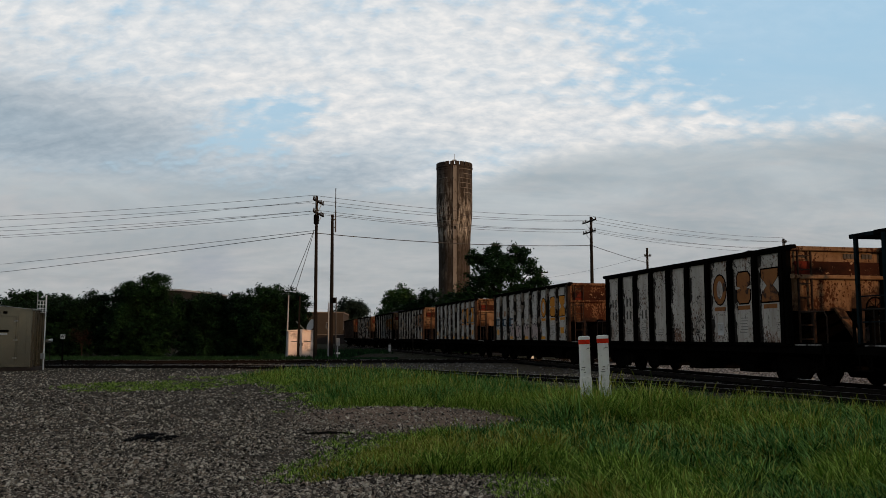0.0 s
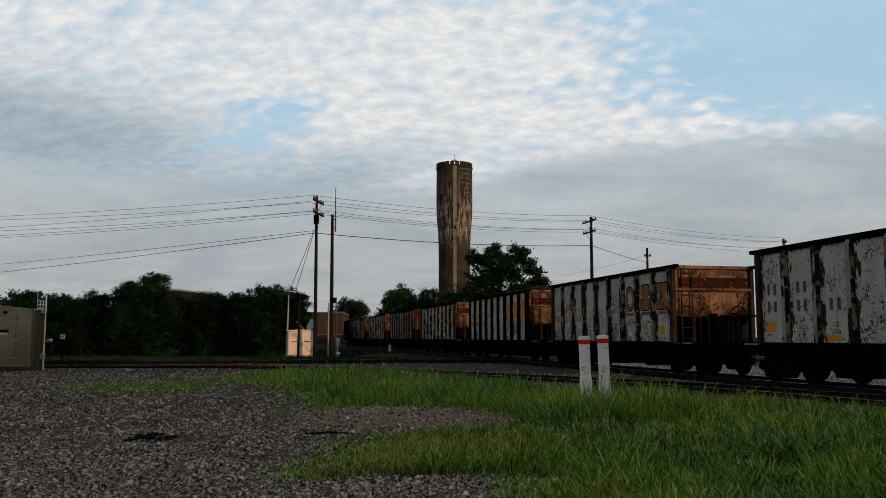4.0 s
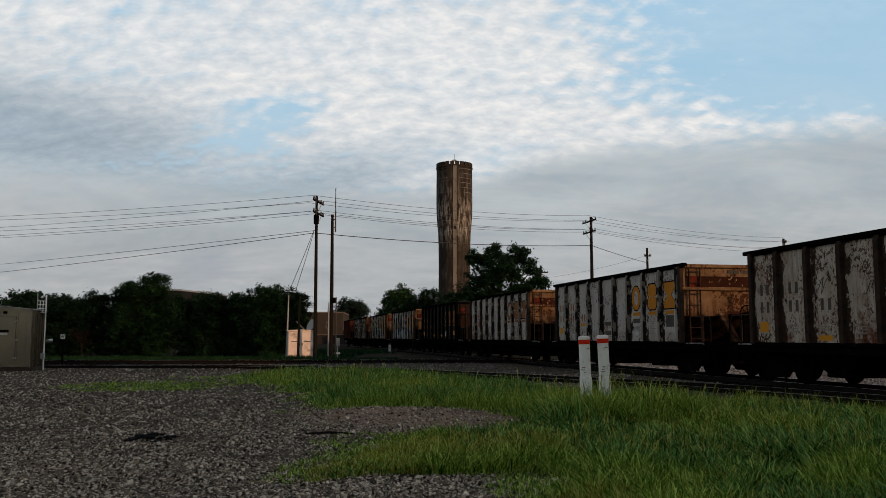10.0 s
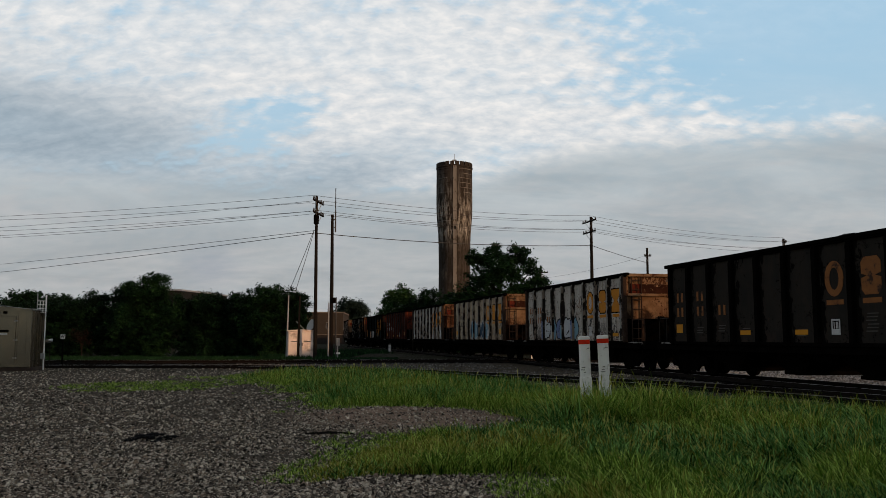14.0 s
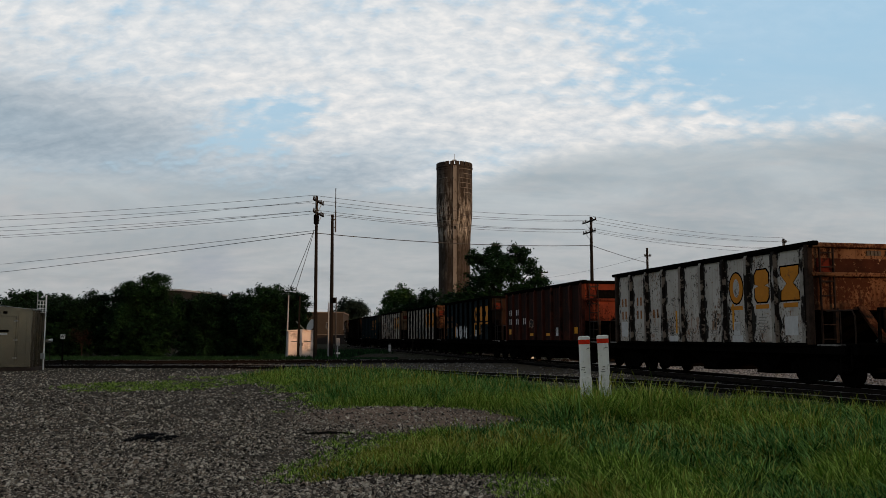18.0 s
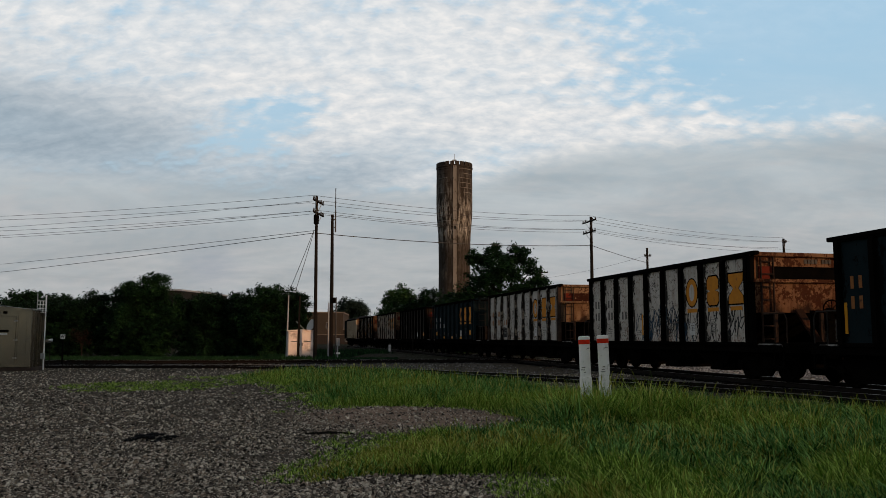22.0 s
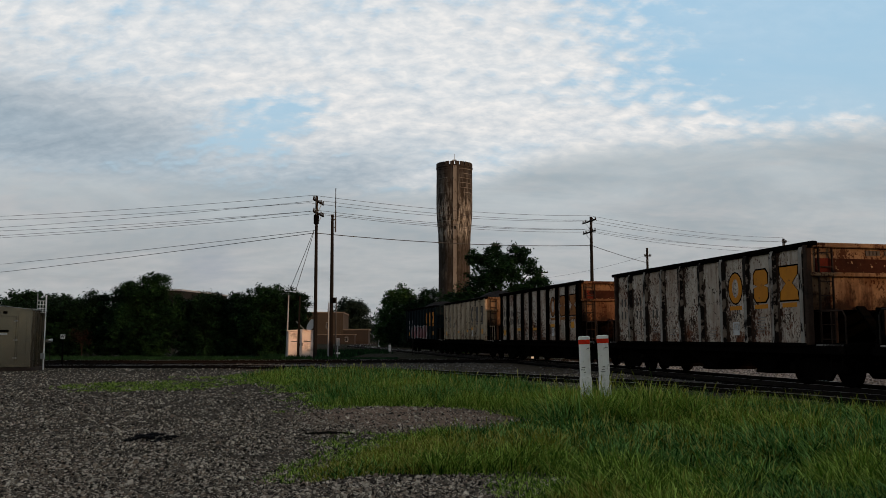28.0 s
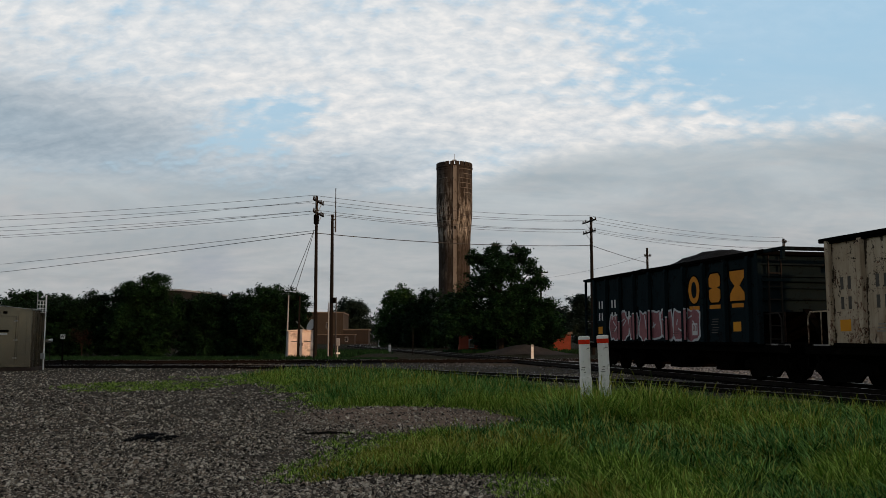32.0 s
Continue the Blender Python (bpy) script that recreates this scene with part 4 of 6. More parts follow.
def car_meshes():
    """The meshes that all cars share."""
    k = {}
    step = 2 * HALF / PANELS
    # side: one sheet for each panel, a lip at its foot
    k["panel"] = Geo().box((0, 0, 2.36), (step - 0.004, 0.02, 2.56)).mesh("side_panel", M_white)
    # pressed rib: a hat section with sloping foot and head
    r = Geo()
    sec = [(-0.1, 0), (-0.075, -0.11), (0.075, -0.11), (0.1, 0)]
    n0 = 0
    for z, f in ((1.1, 1.0), (1.2, 1.0), (3.45, 1.0), (3.6, 0.55)):
        r.v += [(x, y * f, z) for x, y in sec]
    for i in range(3):
        for j in range(3):
            a = i * 4 + j
            r.f.append((a, a + 1, a + 5, a + 4))
    r.f += [(0, 3, 2, 1), (12, 13, 14, 15)]
    k["corner"] = Geo().box((0, 0, 2.36), (0.5, 0.018, 2.56)).mesh("corner_sheet", M_white)
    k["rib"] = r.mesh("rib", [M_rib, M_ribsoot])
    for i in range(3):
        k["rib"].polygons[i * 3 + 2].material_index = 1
    k["chord"] = Geo().box((0, 0, 3.64), (2 * HALF + 0.5, 0.17, 0.11), ch=0.02).box((0, 0.0, 3.565), (2 * HALF + 0.1, 0.1, 0.05)).mesh("top_chord", M_soot)
    sill = Geo().box((0, 0, 1.06), (2 * HALF, 0.09, 0.1), ch=0.01)
    for i in range(58):
        sill.box((-HALF + 0.2 + i * 0.195, -0.05, 1.055), (0.05, 0.02, 0.05))
    sill.box((0, 0.06, 0.93), (2 * HALF + 2.2, 0.06, 0.2))
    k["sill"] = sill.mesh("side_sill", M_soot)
    post = Geo().box((0, 0, 2.34), (0.16, 0.16, 2.58), ch=0.02)
    k["post"] = post.mesh("corner_post", M_rib)
    # end: upper sheet, slope sheet, stiffeners
    k["end_sheet"] = Geo().box((0, 0, 2.78), (0.03, 2 * WIDE - 0.02, 1.66)).mesh("end_sheet", M_endcream)
    sl = Geo()
    sl.face((0, -WIDE, 1.97), (0, WIDE, 1.97), (-1.3, WIDE, 1.1), (-1.3, -WIDE, 1.1))
    sl.face((-0.02, -WIDE, 1.95), (-1.32, -WIDE, 1.08), (-1.32, WIDE, 1.08), (-0.02, WIDE, 1.95))
    k["slope"] = sl.mesh("slope_sheet", M_endcream)
    st = Geo().box((0.07, 0, 2.86), (0.13, 2 * WIDE, 0.11), ch=0.02)
    k["stiffener"] = st.mesh("end_stiffener", M_endcream)
    cap = Geo().box((0.05, 0, 3.62), (0.16, 2 * WIDE + 0.2, 0.12), ch=0.02)
    k["cap"] = cap.mesh("end_chord", M_soot)
    strut = Geo()
    strut.box((0.05, 0, 1.55), (0.09, 0.12, 0.9), ch=0.01)
    brace = Geo().box((0.5, 0, 1.55), (0.07, 0.26, 1.3), Matrix.Rotation(radians(-42), 3, "Y"), ch=0.01)
    k["brace"] = brace.mesh("end_brace", M_endcream)
    k["kick"] = Geo().box((0.5, -1.3, 1.02), (0.95, 0.16, 0.1), ch=0.015).mesh("side_step_plate", M_kick)
    k["end_digit"] = Geo().box((0.035, 0, 3.44), (0.006, 0.085, 0.13)).mesh("end_number_bar", M_greyletter)
    k["hood"] = Geo().box((0.5, 0, 3.6), (1.0, 2 * WIDE, 0.05), ch=0.01).mesh("hood_plate", M_black)
    k["band"] = Geo().box((0.03, 0.3, 3.06), (0.05, 2.15, 0.44), ch=0.01).mesh("end_band", M_band)
    k["strut"] = strut.mesh("end_strut", M_rib)
    # ladder
    la = Geo()
    for y in (-0.2, 0.2):
        la.box((0, y, 2.3), (0.06, 0.03, 2.5))
    for i in range(7):
        la.box((0.02, 0, 1.2 + i * 0.37), (0.03, 0.4, 0.03))
    k["ladder"] = la.mesh("ladder", M_rib)
    rec = Geo().box((0.02, 0, 3.08), (0.03, 0.44, 0.4))
    k["plate"] = rec.mesh("end_plate", surface("faded_red_paint", (0.14, 0.022, 0.012), (0.07, 0.016, 0.011), 3.0, 0.85, stain=(0.02, 0.01, 0.008), stain_at=(0.52, 0.6), stain_scale=4.0))
    # platform, brake stand, rails
    pl = Geo().box((0.66, 0, 1.07), (1.3, 2.5, 0.06)).box((1.25, 0, 0.95), (0.16, 2.7, 0.28), ch=0.02)
    k["platform"] = pl.mesh("end_platform", M_soot)
    br = Geo().box((1.05, 0.2, 1.55), (0.1, 0.24, 1.0), ch=0.02).box((1.05, 0.35, 1.95), (0.1, 1.5, 0.06)).box((1.05, 1.05, 1.5), (0.12, 0.2, 0.95))
    br.box((1.0, -0.35, 1.5), (0.06, 0.06, 0.9)).box((1.0, 0.7, 1.5), (0.06, 0.06, 0.9))
    k["brake_stand"] = br.mesh("brake_stand", M_soot)
    w = Geo()
    ring = [(1.14, 0.2 + 0.27 * math.cos(a), 2.0 + 0.27 * math.sin(a)) for a in [i * math.pi / 8 for i in range(17)]]
    w.tube(ring, 0.02, 6, caps=False)
    for i in range(4):
        a = i * math.pi / 4
        w.tube([(1.14, 0.2 - 0.27 * math.cos(a), 2.0 - 0.27 * math.sin(a)), (1.14, 0.2 + 0.27 * math.cos(a), 2.0 + 0.27 * math.sin(a))], 0.012, 5)
    k["brake_wheel"] = w.mesh("brake_wheel", M_soot)
    hr = Geo()
    hr.tube([(1.22, 0, 1.05), (1.22, 0, 1.75), (1.12, 0, 1.9), (0.2, 0, 1.9)], 0.022, 6)
    hr.tube([(0.7, 0, 1.05), (0.7, 0, 1.9)], 0.018, 6)
    k["handrail"] = hr.mesh("handrail", M_rib)
    st = Geo()
    for x in (0.75, 1.15):
        st.box((x, 0, 0.72), (0.04, 0.03, 0.55))
    st.box((0.95, 0, 0.46), (0.44, 0.05, 0.03))
    k["step"] = st.mesh("corner_step", M_soot)
    cp = Geo().box((1.35, 0, 0.82), (0.3, 0.34, 0.3), ch=0.03).box((1.5, 0.05, 0.84), (0.28, 0.2, 0.26), ch=0.04)
    cp.box((1.66, -0.05, 0.84), (0.2, 0.16, 0.28), ch=0.04).tube([(1.3, -0.3, 0.75), (1.5, -0.32, 0.5), (1.75, -0.2, 0.42)], 0.03, 6)
    k["coupler"] = cp.mesh("coupler", M_soot)
    # discharge hoppers, centre sill, brake gear
    hop = Geo()
    for s in (-1, 1):
        hop.face((-1.5, s * 1.3, 1.1), (1.5, s * 1.3, 1.1), (0.35, s * 0.9, 0.3), (-0.35, s * 0.9, 0.3))
        hop.face((s * 1.5, -1.3, 1.1), (s * 1.5, 1.3, 1.1), (s * 0.35, 0.9, 0.3), (s * 0.35, -0.9, 0.3))
    hop.box((0, 0, 0.28), (0.85, 1.95, 0.1), ch=0.02).box((0.1, -0.95, 0.42), (0.5, 0.06, 0.3))
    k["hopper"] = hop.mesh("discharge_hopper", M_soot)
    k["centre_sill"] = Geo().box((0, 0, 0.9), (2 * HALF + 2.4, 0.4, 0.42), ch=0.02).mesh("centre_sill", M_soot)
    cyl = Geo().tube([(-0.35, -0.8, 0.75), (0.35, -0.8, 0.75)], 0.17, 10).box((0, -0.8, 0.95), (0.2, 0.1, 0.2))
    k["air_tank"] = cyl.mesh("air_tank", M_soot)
    # truck: two cast side frames, bolster, springs
    tk = Geo()
    for s in (-1, 1):
        y = s * 1.0
        m = Matrix.Translation((0, y - 0.06, 0)) @ Matrix.Rotation(radians(90), 4, "X")
        tk.prism([(-1.15, 0.35), (-1.1, 0.58), (-0.75, 0.62), (-0.35, 0.72), (0.35, 0.72), (0.75, 0.62), (1.1, 0.58), (1.15, 0.35),
                  (0.65, 0.36), (0.42, 0.14), (-0.42, 0.14), (-0.65, 0.36)], -0.12, m)
        for x in (-0.16, 0, 0.16):
            tk.tube([(x, y - 0.1 * s, 0.2), (x, y - 0.1 * s, 0.52)], 0.06, 7)
        for x in (-0.89, 0.89):
            tk.tube([(x, y, 0.42), (x, y + s * 0.12, 0.42)], 0.11, 9)
    tk.box((0, 0, 0.6), (0.34, 2.1, 0.22), ch=0.03)
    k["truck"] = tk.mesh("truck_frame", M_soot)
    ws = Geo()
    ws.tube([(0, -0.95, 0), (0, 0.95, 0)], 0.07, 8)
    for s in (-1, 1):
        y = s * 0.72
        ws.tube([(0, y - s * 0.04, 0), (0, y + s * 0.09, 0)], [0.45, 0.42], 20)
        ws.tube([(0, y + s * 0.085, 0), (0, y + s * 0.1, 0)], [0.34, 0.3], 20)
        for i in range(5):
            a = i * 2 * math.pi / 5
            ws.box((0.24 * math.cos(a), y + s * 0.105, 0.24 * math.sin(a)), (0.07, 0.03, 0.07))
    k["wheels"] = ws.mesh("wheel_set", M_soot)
    k["marks"] = letter_shapes()
    k["char"] = Geo().box((0, 0, 0), (0.11, 0.006, 0.3)).mesh("painted_number_bar", M_orange)
    k["square"] = Geo().box((0, 0, 0), (0.4, 0.006, 0.28)).mesh("reflector", M_reflect)
    k["strip"] = Geo().box((0, 0, 0), (0.52, 0.006, 0.13)).mesh("reflector", M_reflect)
    ln = Geo()
    ln.box((0, 0, 0), (0.36, 0.006, 0.025))
    k["lines"] = ln.mesh("stencil_lines", M_faint)
    k["stripe"] = Geo().box((0, 0, 0), (0.1, 0.006, 0.75)).mesh("reflector_stripe", M_reflect)
    # one painted frame
    pt = Geo()
    outer = [(-0.16, -0.19), (0.16, -0.19), (0.16, 0.19), (-0.16, 0.19)]
    inner = [(-0.12, -0.05), (0.12, -0.05), (0.12, 0.15), (-0.12, 0.15)]
    for y in (0.0, -0.005):
        pt.v += [(x, y, z) for x, z in outer + inner]
    for i in range(4):
        j = (i + 1) % 4
        pt.f += [(8 + i, 8 + j, 12 + j, 12 + i), (i, 4 + i, 4 + j, j), (i, j, 8 + j, 8 + i), (4 + i, 12 + i, 12 + j, 4 + j)]
    for x in (-0.06, 0.02, 0.07):
        pt.box((x, -0.003, 0.04), (0.03, 0.006, 0.16))
    k["data_plate"] = pt.mesh("data_stencil", M_plate)
    # overhang frame of the open-ended cars
    k["arm"] = Geo().box((0.55, 0, 3.64), (1.15, 0.1, 0.1), ch=0.01).mesh("chord_arm", M_black)
    k["frame_post"] = Geo().box((0.95, 0, 2.33), (0.09, 0.09, 2.5), ch=0.01).mesh("frame_post", M_black)
    k["short_post"] = Geo().box((1.05, 0, 3.47), (0.1, 0.1, 0.24), ch=0.01).mesh("frame_post", M_black)
    k["frame_rail"] = Geo().box((0.45, 0, 0), (0.92, 0.03, 0.03)).mesh("frame_rail", M_black)
    k["cross_rail"] = Geo().box((1.05, 0, 3.64), (0.1, 2 * WIDE - 0.1, 0.1), ch=0.01).mesh("cross_rail", M_black)
    k["end_rib"] = Geo().box((-0.03, 0, 0), (0.07, 2 * WIDE - 0.02, 0.05)).mesh("end_rib", M_black)
    return k


def coal_heap(seed, swell=1.0):
    """A heap of coal, humped in two or three places along the car."""
    rng = random.Random(seed)
    humps = [(rng.uniform(-4.2, -2.2), rng.uniform(0.2, 0.42)), (rng.uniform(-0.8, 0.8), rng.uniform(0.3, 0.5)), (rng.uniform(2.0, 4.2), rng.uniform(0.3, 0.55))]
    g = Geo()
    nx, ny = 60, 16
    for i in range(nx + 1):
        x = -5.7 + 11.4 * i / nx
        for j in range(ny + 1):
            y = -1.4 + 2.8 * j / ny
            z = 3.46 + sum(swell * h * math.exp(-((x - c) / 1.5) ** 2) for c, h in humps) * (1 - (y / 1.75) ** 2)
            z += 0.055 * noise.noise(Vector((x * 2.4, y * 2.4, seed))) + 0.05 * noise.noise(Vector((x * 9, y * 9, seed)))
            g.v.append((x, y, z))
    for i in range(nx):
        for j in range(ny):
            a = i * (ny + 1) + j
            g.f.append((a, a + ny + 1, a + ny + 2, a + 1))
    return g


def graffiti(car, x0, x1, z0, z1, fill, edge, seed, label):
    """Swollen spray-painted shapes that spell nothing, with an outline, on the side sheets."""
    rng = random.Random(seed)
    fills = fill if isinstance(fill, tuple) else (fill,)
    n = max(2, round((x1 - x0) / 0.85))
    w = (x1 - x0) / n
    m = pose(0, -WIDE - 0.011, 0, 90, 0, 0)
    for i in range(n):
        inner, outer, streak = Geo(), Geo(), Geo()
        cx, cz = x0 + w * (i + 0.5), (z0 + z1) / 2
        ang = [2 * math.pi * k / 14 for k in range(14)]
        rad = [rng.uniform(0.72, 1.12) for _ in ang]
        big = [(cx + 0.6 * w * r * math.cos(a), cz + 0.56 * (z1 - z0) * r * math.copysign(abs(math.sin(a)) ** 0.6, math.sin(a))) for a, r in zip(ang, rad)]
        small = [(cx + (x - cx) * 0.84, cz + (z - cz) * 0.86) for x, z in big]
        outer.prism(big, 0.003, m @ Matrix.Translation((0, 0, 0.0005 * (i % 2))))
        inner.prism(small, 0.003, m @ Matrix.Translation((0, 0, 0.003 + 0.0005 * (i % 2))))
        for _ in range(2):
            sx, sz = cx + rng.uniform(-0.25, 0.25) * w, cz + rng.uniform(-0.2, 0.25) * (z1 - z0)
            a = rng.uniform(0, 3.1)
            streak.box((sx, -WIDE - 0.019, sz), (rng.uniform(0.2, 0.45) * w, 0.003, 0.05), Matrix.Rotation(a, 3, "Y"))
        shape = part("graffiti_shape", outer, edge, car, label + " with an outline")
        part("graffiti_fill", inner, fills[i % len(fills)], shape)
        part("graffiti_stroke", streak, edge, shape)
    # the spray runs on over the ribs
    step = (2 * HALF - 0.3) / PANELS
    for i in range(1, PANELS):
        x = -HALF + step * i
        if x0 < x < x1:
            h = (z1 - z0) * rng.uniform(0.6, 0.95)
            strip = part("graffiti_strip", Geo().box((x, -WIDE - 0.121, z0 + h / 2 + 0.04), (0.145, 0.004, h)), fills[i % len(fills)], car)
            part("graffiti_edge", Geo().box((x, -WIDE - 0.122, z0 + h + 0.05), (0.145, 0.004, 0.05)), edge, strip)


def scrawl(car, seed, material, count, x0=-4.8, x1=5.0, z0=1.4, z1=2.4, size=0.3, weight=0.014):
    """Thin looping spray lines."""
    rng = random.Random(seed)
    for _ in range(count):
        x, z = rng.uniform(x0, x1), rng.uniform(z0, z1)
        g = Geo()
        s = rng.uniform(0.4, 1.0) * size
        ph, turn, pace = rng.uniform(0, 6), rng.uniform(0.9, 1.6), rng.uniform(0.6, 1.0)
        pts = [(x + i * 0.05 + s * 0.5 * math.cos(i * pace + ph), -WIDE - 0.013, max(1.13, z + s * math.sin(i * turn + ph))) for i in range(rng.randrange(9, 20))]
        g.tube(pts, weight, 4)
        for i, v in enumerate(g.v):
            g.v[i] = (v[0], -WIDE - 0.011 + (v[1] + WIDE + 0.013) * 0.1, v[2])
        part("spray_line", g, material, car)


def reflectors(k, car, step, spots):
    """Orange reflectors on the side: (panel, height, square or strip)."""
    for i, z, kind in spots:
        part("reflector", k[kind], None, car, m=pose(-HALF + step * (i + 0.45), -WIDE - 0.016, z))


def patch(car, step, i, z, w, h, material, name="painted_patch", off=0.0, proud=0.012):
    part(name, Geo().box((-HALF + step * (i + 0.5) + off, -WIDE - proud, z), (w, 0.006, h)), material, car)


def hopper_car(k, n, side, rib, end, mark, number, label, load=0, open_end=False, plain=False, outline=True, spots=(), stripes=(), squeeze=None):
    car = thing("hopper_car", car_pose(n, 0.0), label, "hopper car", "cars of the coal train")
    pale = end in (M_endcream, M_endrust)
    metal = M_rib if pale else M_sheen
    # the sheets stop short of the front corner
    step = (2 * HALF - (0.55 if open_end else 0.25)) / PANELS
    for s in (-1, 1):
        flip = pose(0, 0, 0, 0, 0, 180 if s > 0 else 0)
        for i in range(PANELS):
            x = -HALF + step * (i + 0.5)
            part("side_panel", k["panel"], side, car, m=pose(x, s * WIDE, 0))
        for i in range(1, PANELS + 1):
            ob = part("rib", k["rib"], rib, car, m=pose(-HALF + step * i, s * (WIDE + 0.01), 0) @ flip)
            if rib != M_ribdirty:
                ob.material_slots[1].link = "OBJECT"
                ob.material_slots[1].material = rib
        part("top_chord", k["chord"], None, car, m=flip @ pose(0, -WIDE - 0.02, 0))
        part("side_sill", k["sill"], None, car, m=flip @ pose(0, -WIDE - 0.02, 0))
    for s in (-1, 1):
        flip = pose(0, 0, 0, 0, 0, 180 if s < 0 else 0)
        at = flip @ pose(HALF + room(n, s > 0) - 1.79, 0, 0)
        e = flip @ pose(HALF - 0.1, 0, 0)
        for y in (-1, 1):
            part("corner_post", k["post"], M_rib if rib == M_ribdirty else rib, car, m=flip @ pose(HALF - 0.07, y * (WIDE + 0.03), 0))
        part("end_sheet", k["end_sheet"], end, car, m=e)
        # Mostly soot black: dirt plus the shade under the end put into the colour.
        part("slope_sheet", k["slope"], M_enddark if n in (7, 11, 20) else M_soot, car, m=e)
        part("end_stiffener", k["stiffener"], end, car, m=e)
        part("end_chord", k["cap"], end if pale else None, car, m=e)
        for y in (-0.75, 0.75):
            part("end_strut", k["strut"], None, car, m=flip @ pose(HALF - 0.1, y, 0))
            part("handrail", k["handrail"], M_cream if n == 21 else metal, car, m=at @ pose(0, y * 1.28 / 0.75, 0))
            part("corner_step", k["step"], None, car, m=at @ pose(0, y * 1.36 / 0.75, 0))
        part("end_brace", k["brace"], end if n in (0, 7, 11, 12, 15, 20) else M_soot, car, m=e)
        part("side_step_plate", k["kick"], None, car, "worn grey step plate", m=flip @ pose(HALF - 0.05, 0 if s > 0 else 2.6, 0))
        if end in (M_endcream, M_endrust, M_endred) and n != 21:
            part("end_band", k["band"], M_soot if n in (13, 15) else None, car, "dark rusted band", m=e)
        if not open_end:
            for i in range(8):
                if i != 4:
                    part("end_number_bar", k["end_digit"], M_plate if n == 13 else M_oldorange if end == M_enddark else None, car, m=e @ pose(0, 0.32 + 0.115 * i, 0))
        part("ladder", k["ladder"], metal, car, m=flip @ pose(HALF, -1.0, 0))
        if not open_end and n != 21:
            part("end_plate", k["plate"], None, car, m=flip @ pose(HALF - 0.09, -1.02, 0))
        part("end_platform", k["platform"], None, car, m=at)
        part("coupler", k["coupler"], None, car, m=at)
        part("truck_frame", k["truck"], None, car, m=flip @ pose(5.45, 0, 0))
    f = pose(HALF, 0, 0)
    stand = part("brake_stand", k["brake_stand"], None, car, m=f)
    part("brake_wheel", k["brake_wheel"], None, stand)
    if open_end:
        for s in (-1, 1):
            part("corner_sheet", k["corner"], side, car, m=pose(HALF - 0.33, s * WIDE, 0))
            e = pose(0, 0, 0, 0, 0, 180 if s < 0 else 0) @ pose(HALF, 0, 0)
            part("cross_rail", k["cross_rail"], None, car, m=e)
            if s < 0:
                part("hood_plate", k["hood"], None, car, m=e)
            for y in (-WIDE, WIDE):
                part("chord_arm", k["arm"], None, car, m=e @ pose(0, y, 0))
                part("frame_post", k["frame_post"] if s < 0 else k["short_post"], None, car, m=e @ pose(0, y, 0))
                for z in (1.6, 2.2) if s < 0 else ():
                    part("frame_rail", k["frame_rail"], None, car, m=e @ pose(0, y, z))
            for i in range(5):
                part("end_rib", k["end_rib"], None, car, m=e @ pose(0, 0, 1.99 + i * 0.33))
    for x in (-3.0, 0.0, 3.0):
        part("discharge_hopper", k["hopper"], None, car, m=pose(x, 0, 0))
    part("centre_sill", k["centre_sill"], None, car)
    part("air_tank", k["air_tank"], None, car, m=pose(1.5, -0.25, 0.0))
    sets = []
    for x in (-5.45 - 0.89, -5.45 + 0.89, 5.45 - 0.89, 5.45 + 0.89):
        w = part("wheel_set", k["wheels"], None, car, m=pose(x, 0, 0.42))
        sets.append((w, (x, 0.42)))
    y = -WIDE - 0.014
    if not plain:
        lift = 2.76 if open_end else 2.68
        for i, me in enumerate(k["marks"][:3]):
            x = -HALF + step * (6.5 + i)
            big = pose(x, y, lift) @ Matrix.Scale(1.08, 4)
            if outline:
                part("mark_outline", k["marks"][4 + i], None, car, m=big)
            part("painted_mark", me, mark, car, m=big)
            part("painted_bar", k["marks"][3], mark, car, m=pose(x, y, lift - 0.58))
    for row, z in ((0, 2.55), (1, 2.07)):
        for i in range(2 + row):
            for d in (-0.14, 0.14):
                part("painted_number_bar", k["char"], number, car, m=pose(-HALF + step * (i + 0.5) + d, y, z))
    reflectors(k, car, step, spots)
    for i, d, z in stripes:
        part("reflector_stripe", k["stripe"], None, car, m=pose(-HALF + step * (i + 0.5) + d, y, z))
    if not plain:
        for i, z in ((1, 1.55), (2, 1.6), (3, 1.5), (5, 1.45), (7, 1.55), (7, 1.8)):
            for j in range(3):
                part("stencil_bar", k["lines"], M_greyletter if side in (M_brown, M_black) else None, car, m=pose(-HALF + step * (i + 0.5) - 0.03 * j, y, z - 0.08 * j))
    part("data_stencil", k["data_plate"], None, car, m=pose(-HALF + step * 6.5, y - 0.006, 1.5))
    if load:
        part("coal_load", coal_heap(load, 1.35 if n in (21, 22) else 1.0), M_coal, car, "heaped black coal", smooth=True)
    if squeeze:
        # a shorter body on the same trucks and draw gear
        factor, ahead = squeeze
        for ob in car.children:
            if not ob.name.startswith(("truck_frame", "wheel_set", "coupler", "end_platform", "corner_step", "handrail")):
                ob.matrix_basis = Matrix.Translation((ahead, 0, 0)) @ Matrix.Scale(factor, 4, (1, 0, 0)) @ ob.matrix_basis
    CARS.append((car, n))
    WHEELS.append((n, sets))
    return car


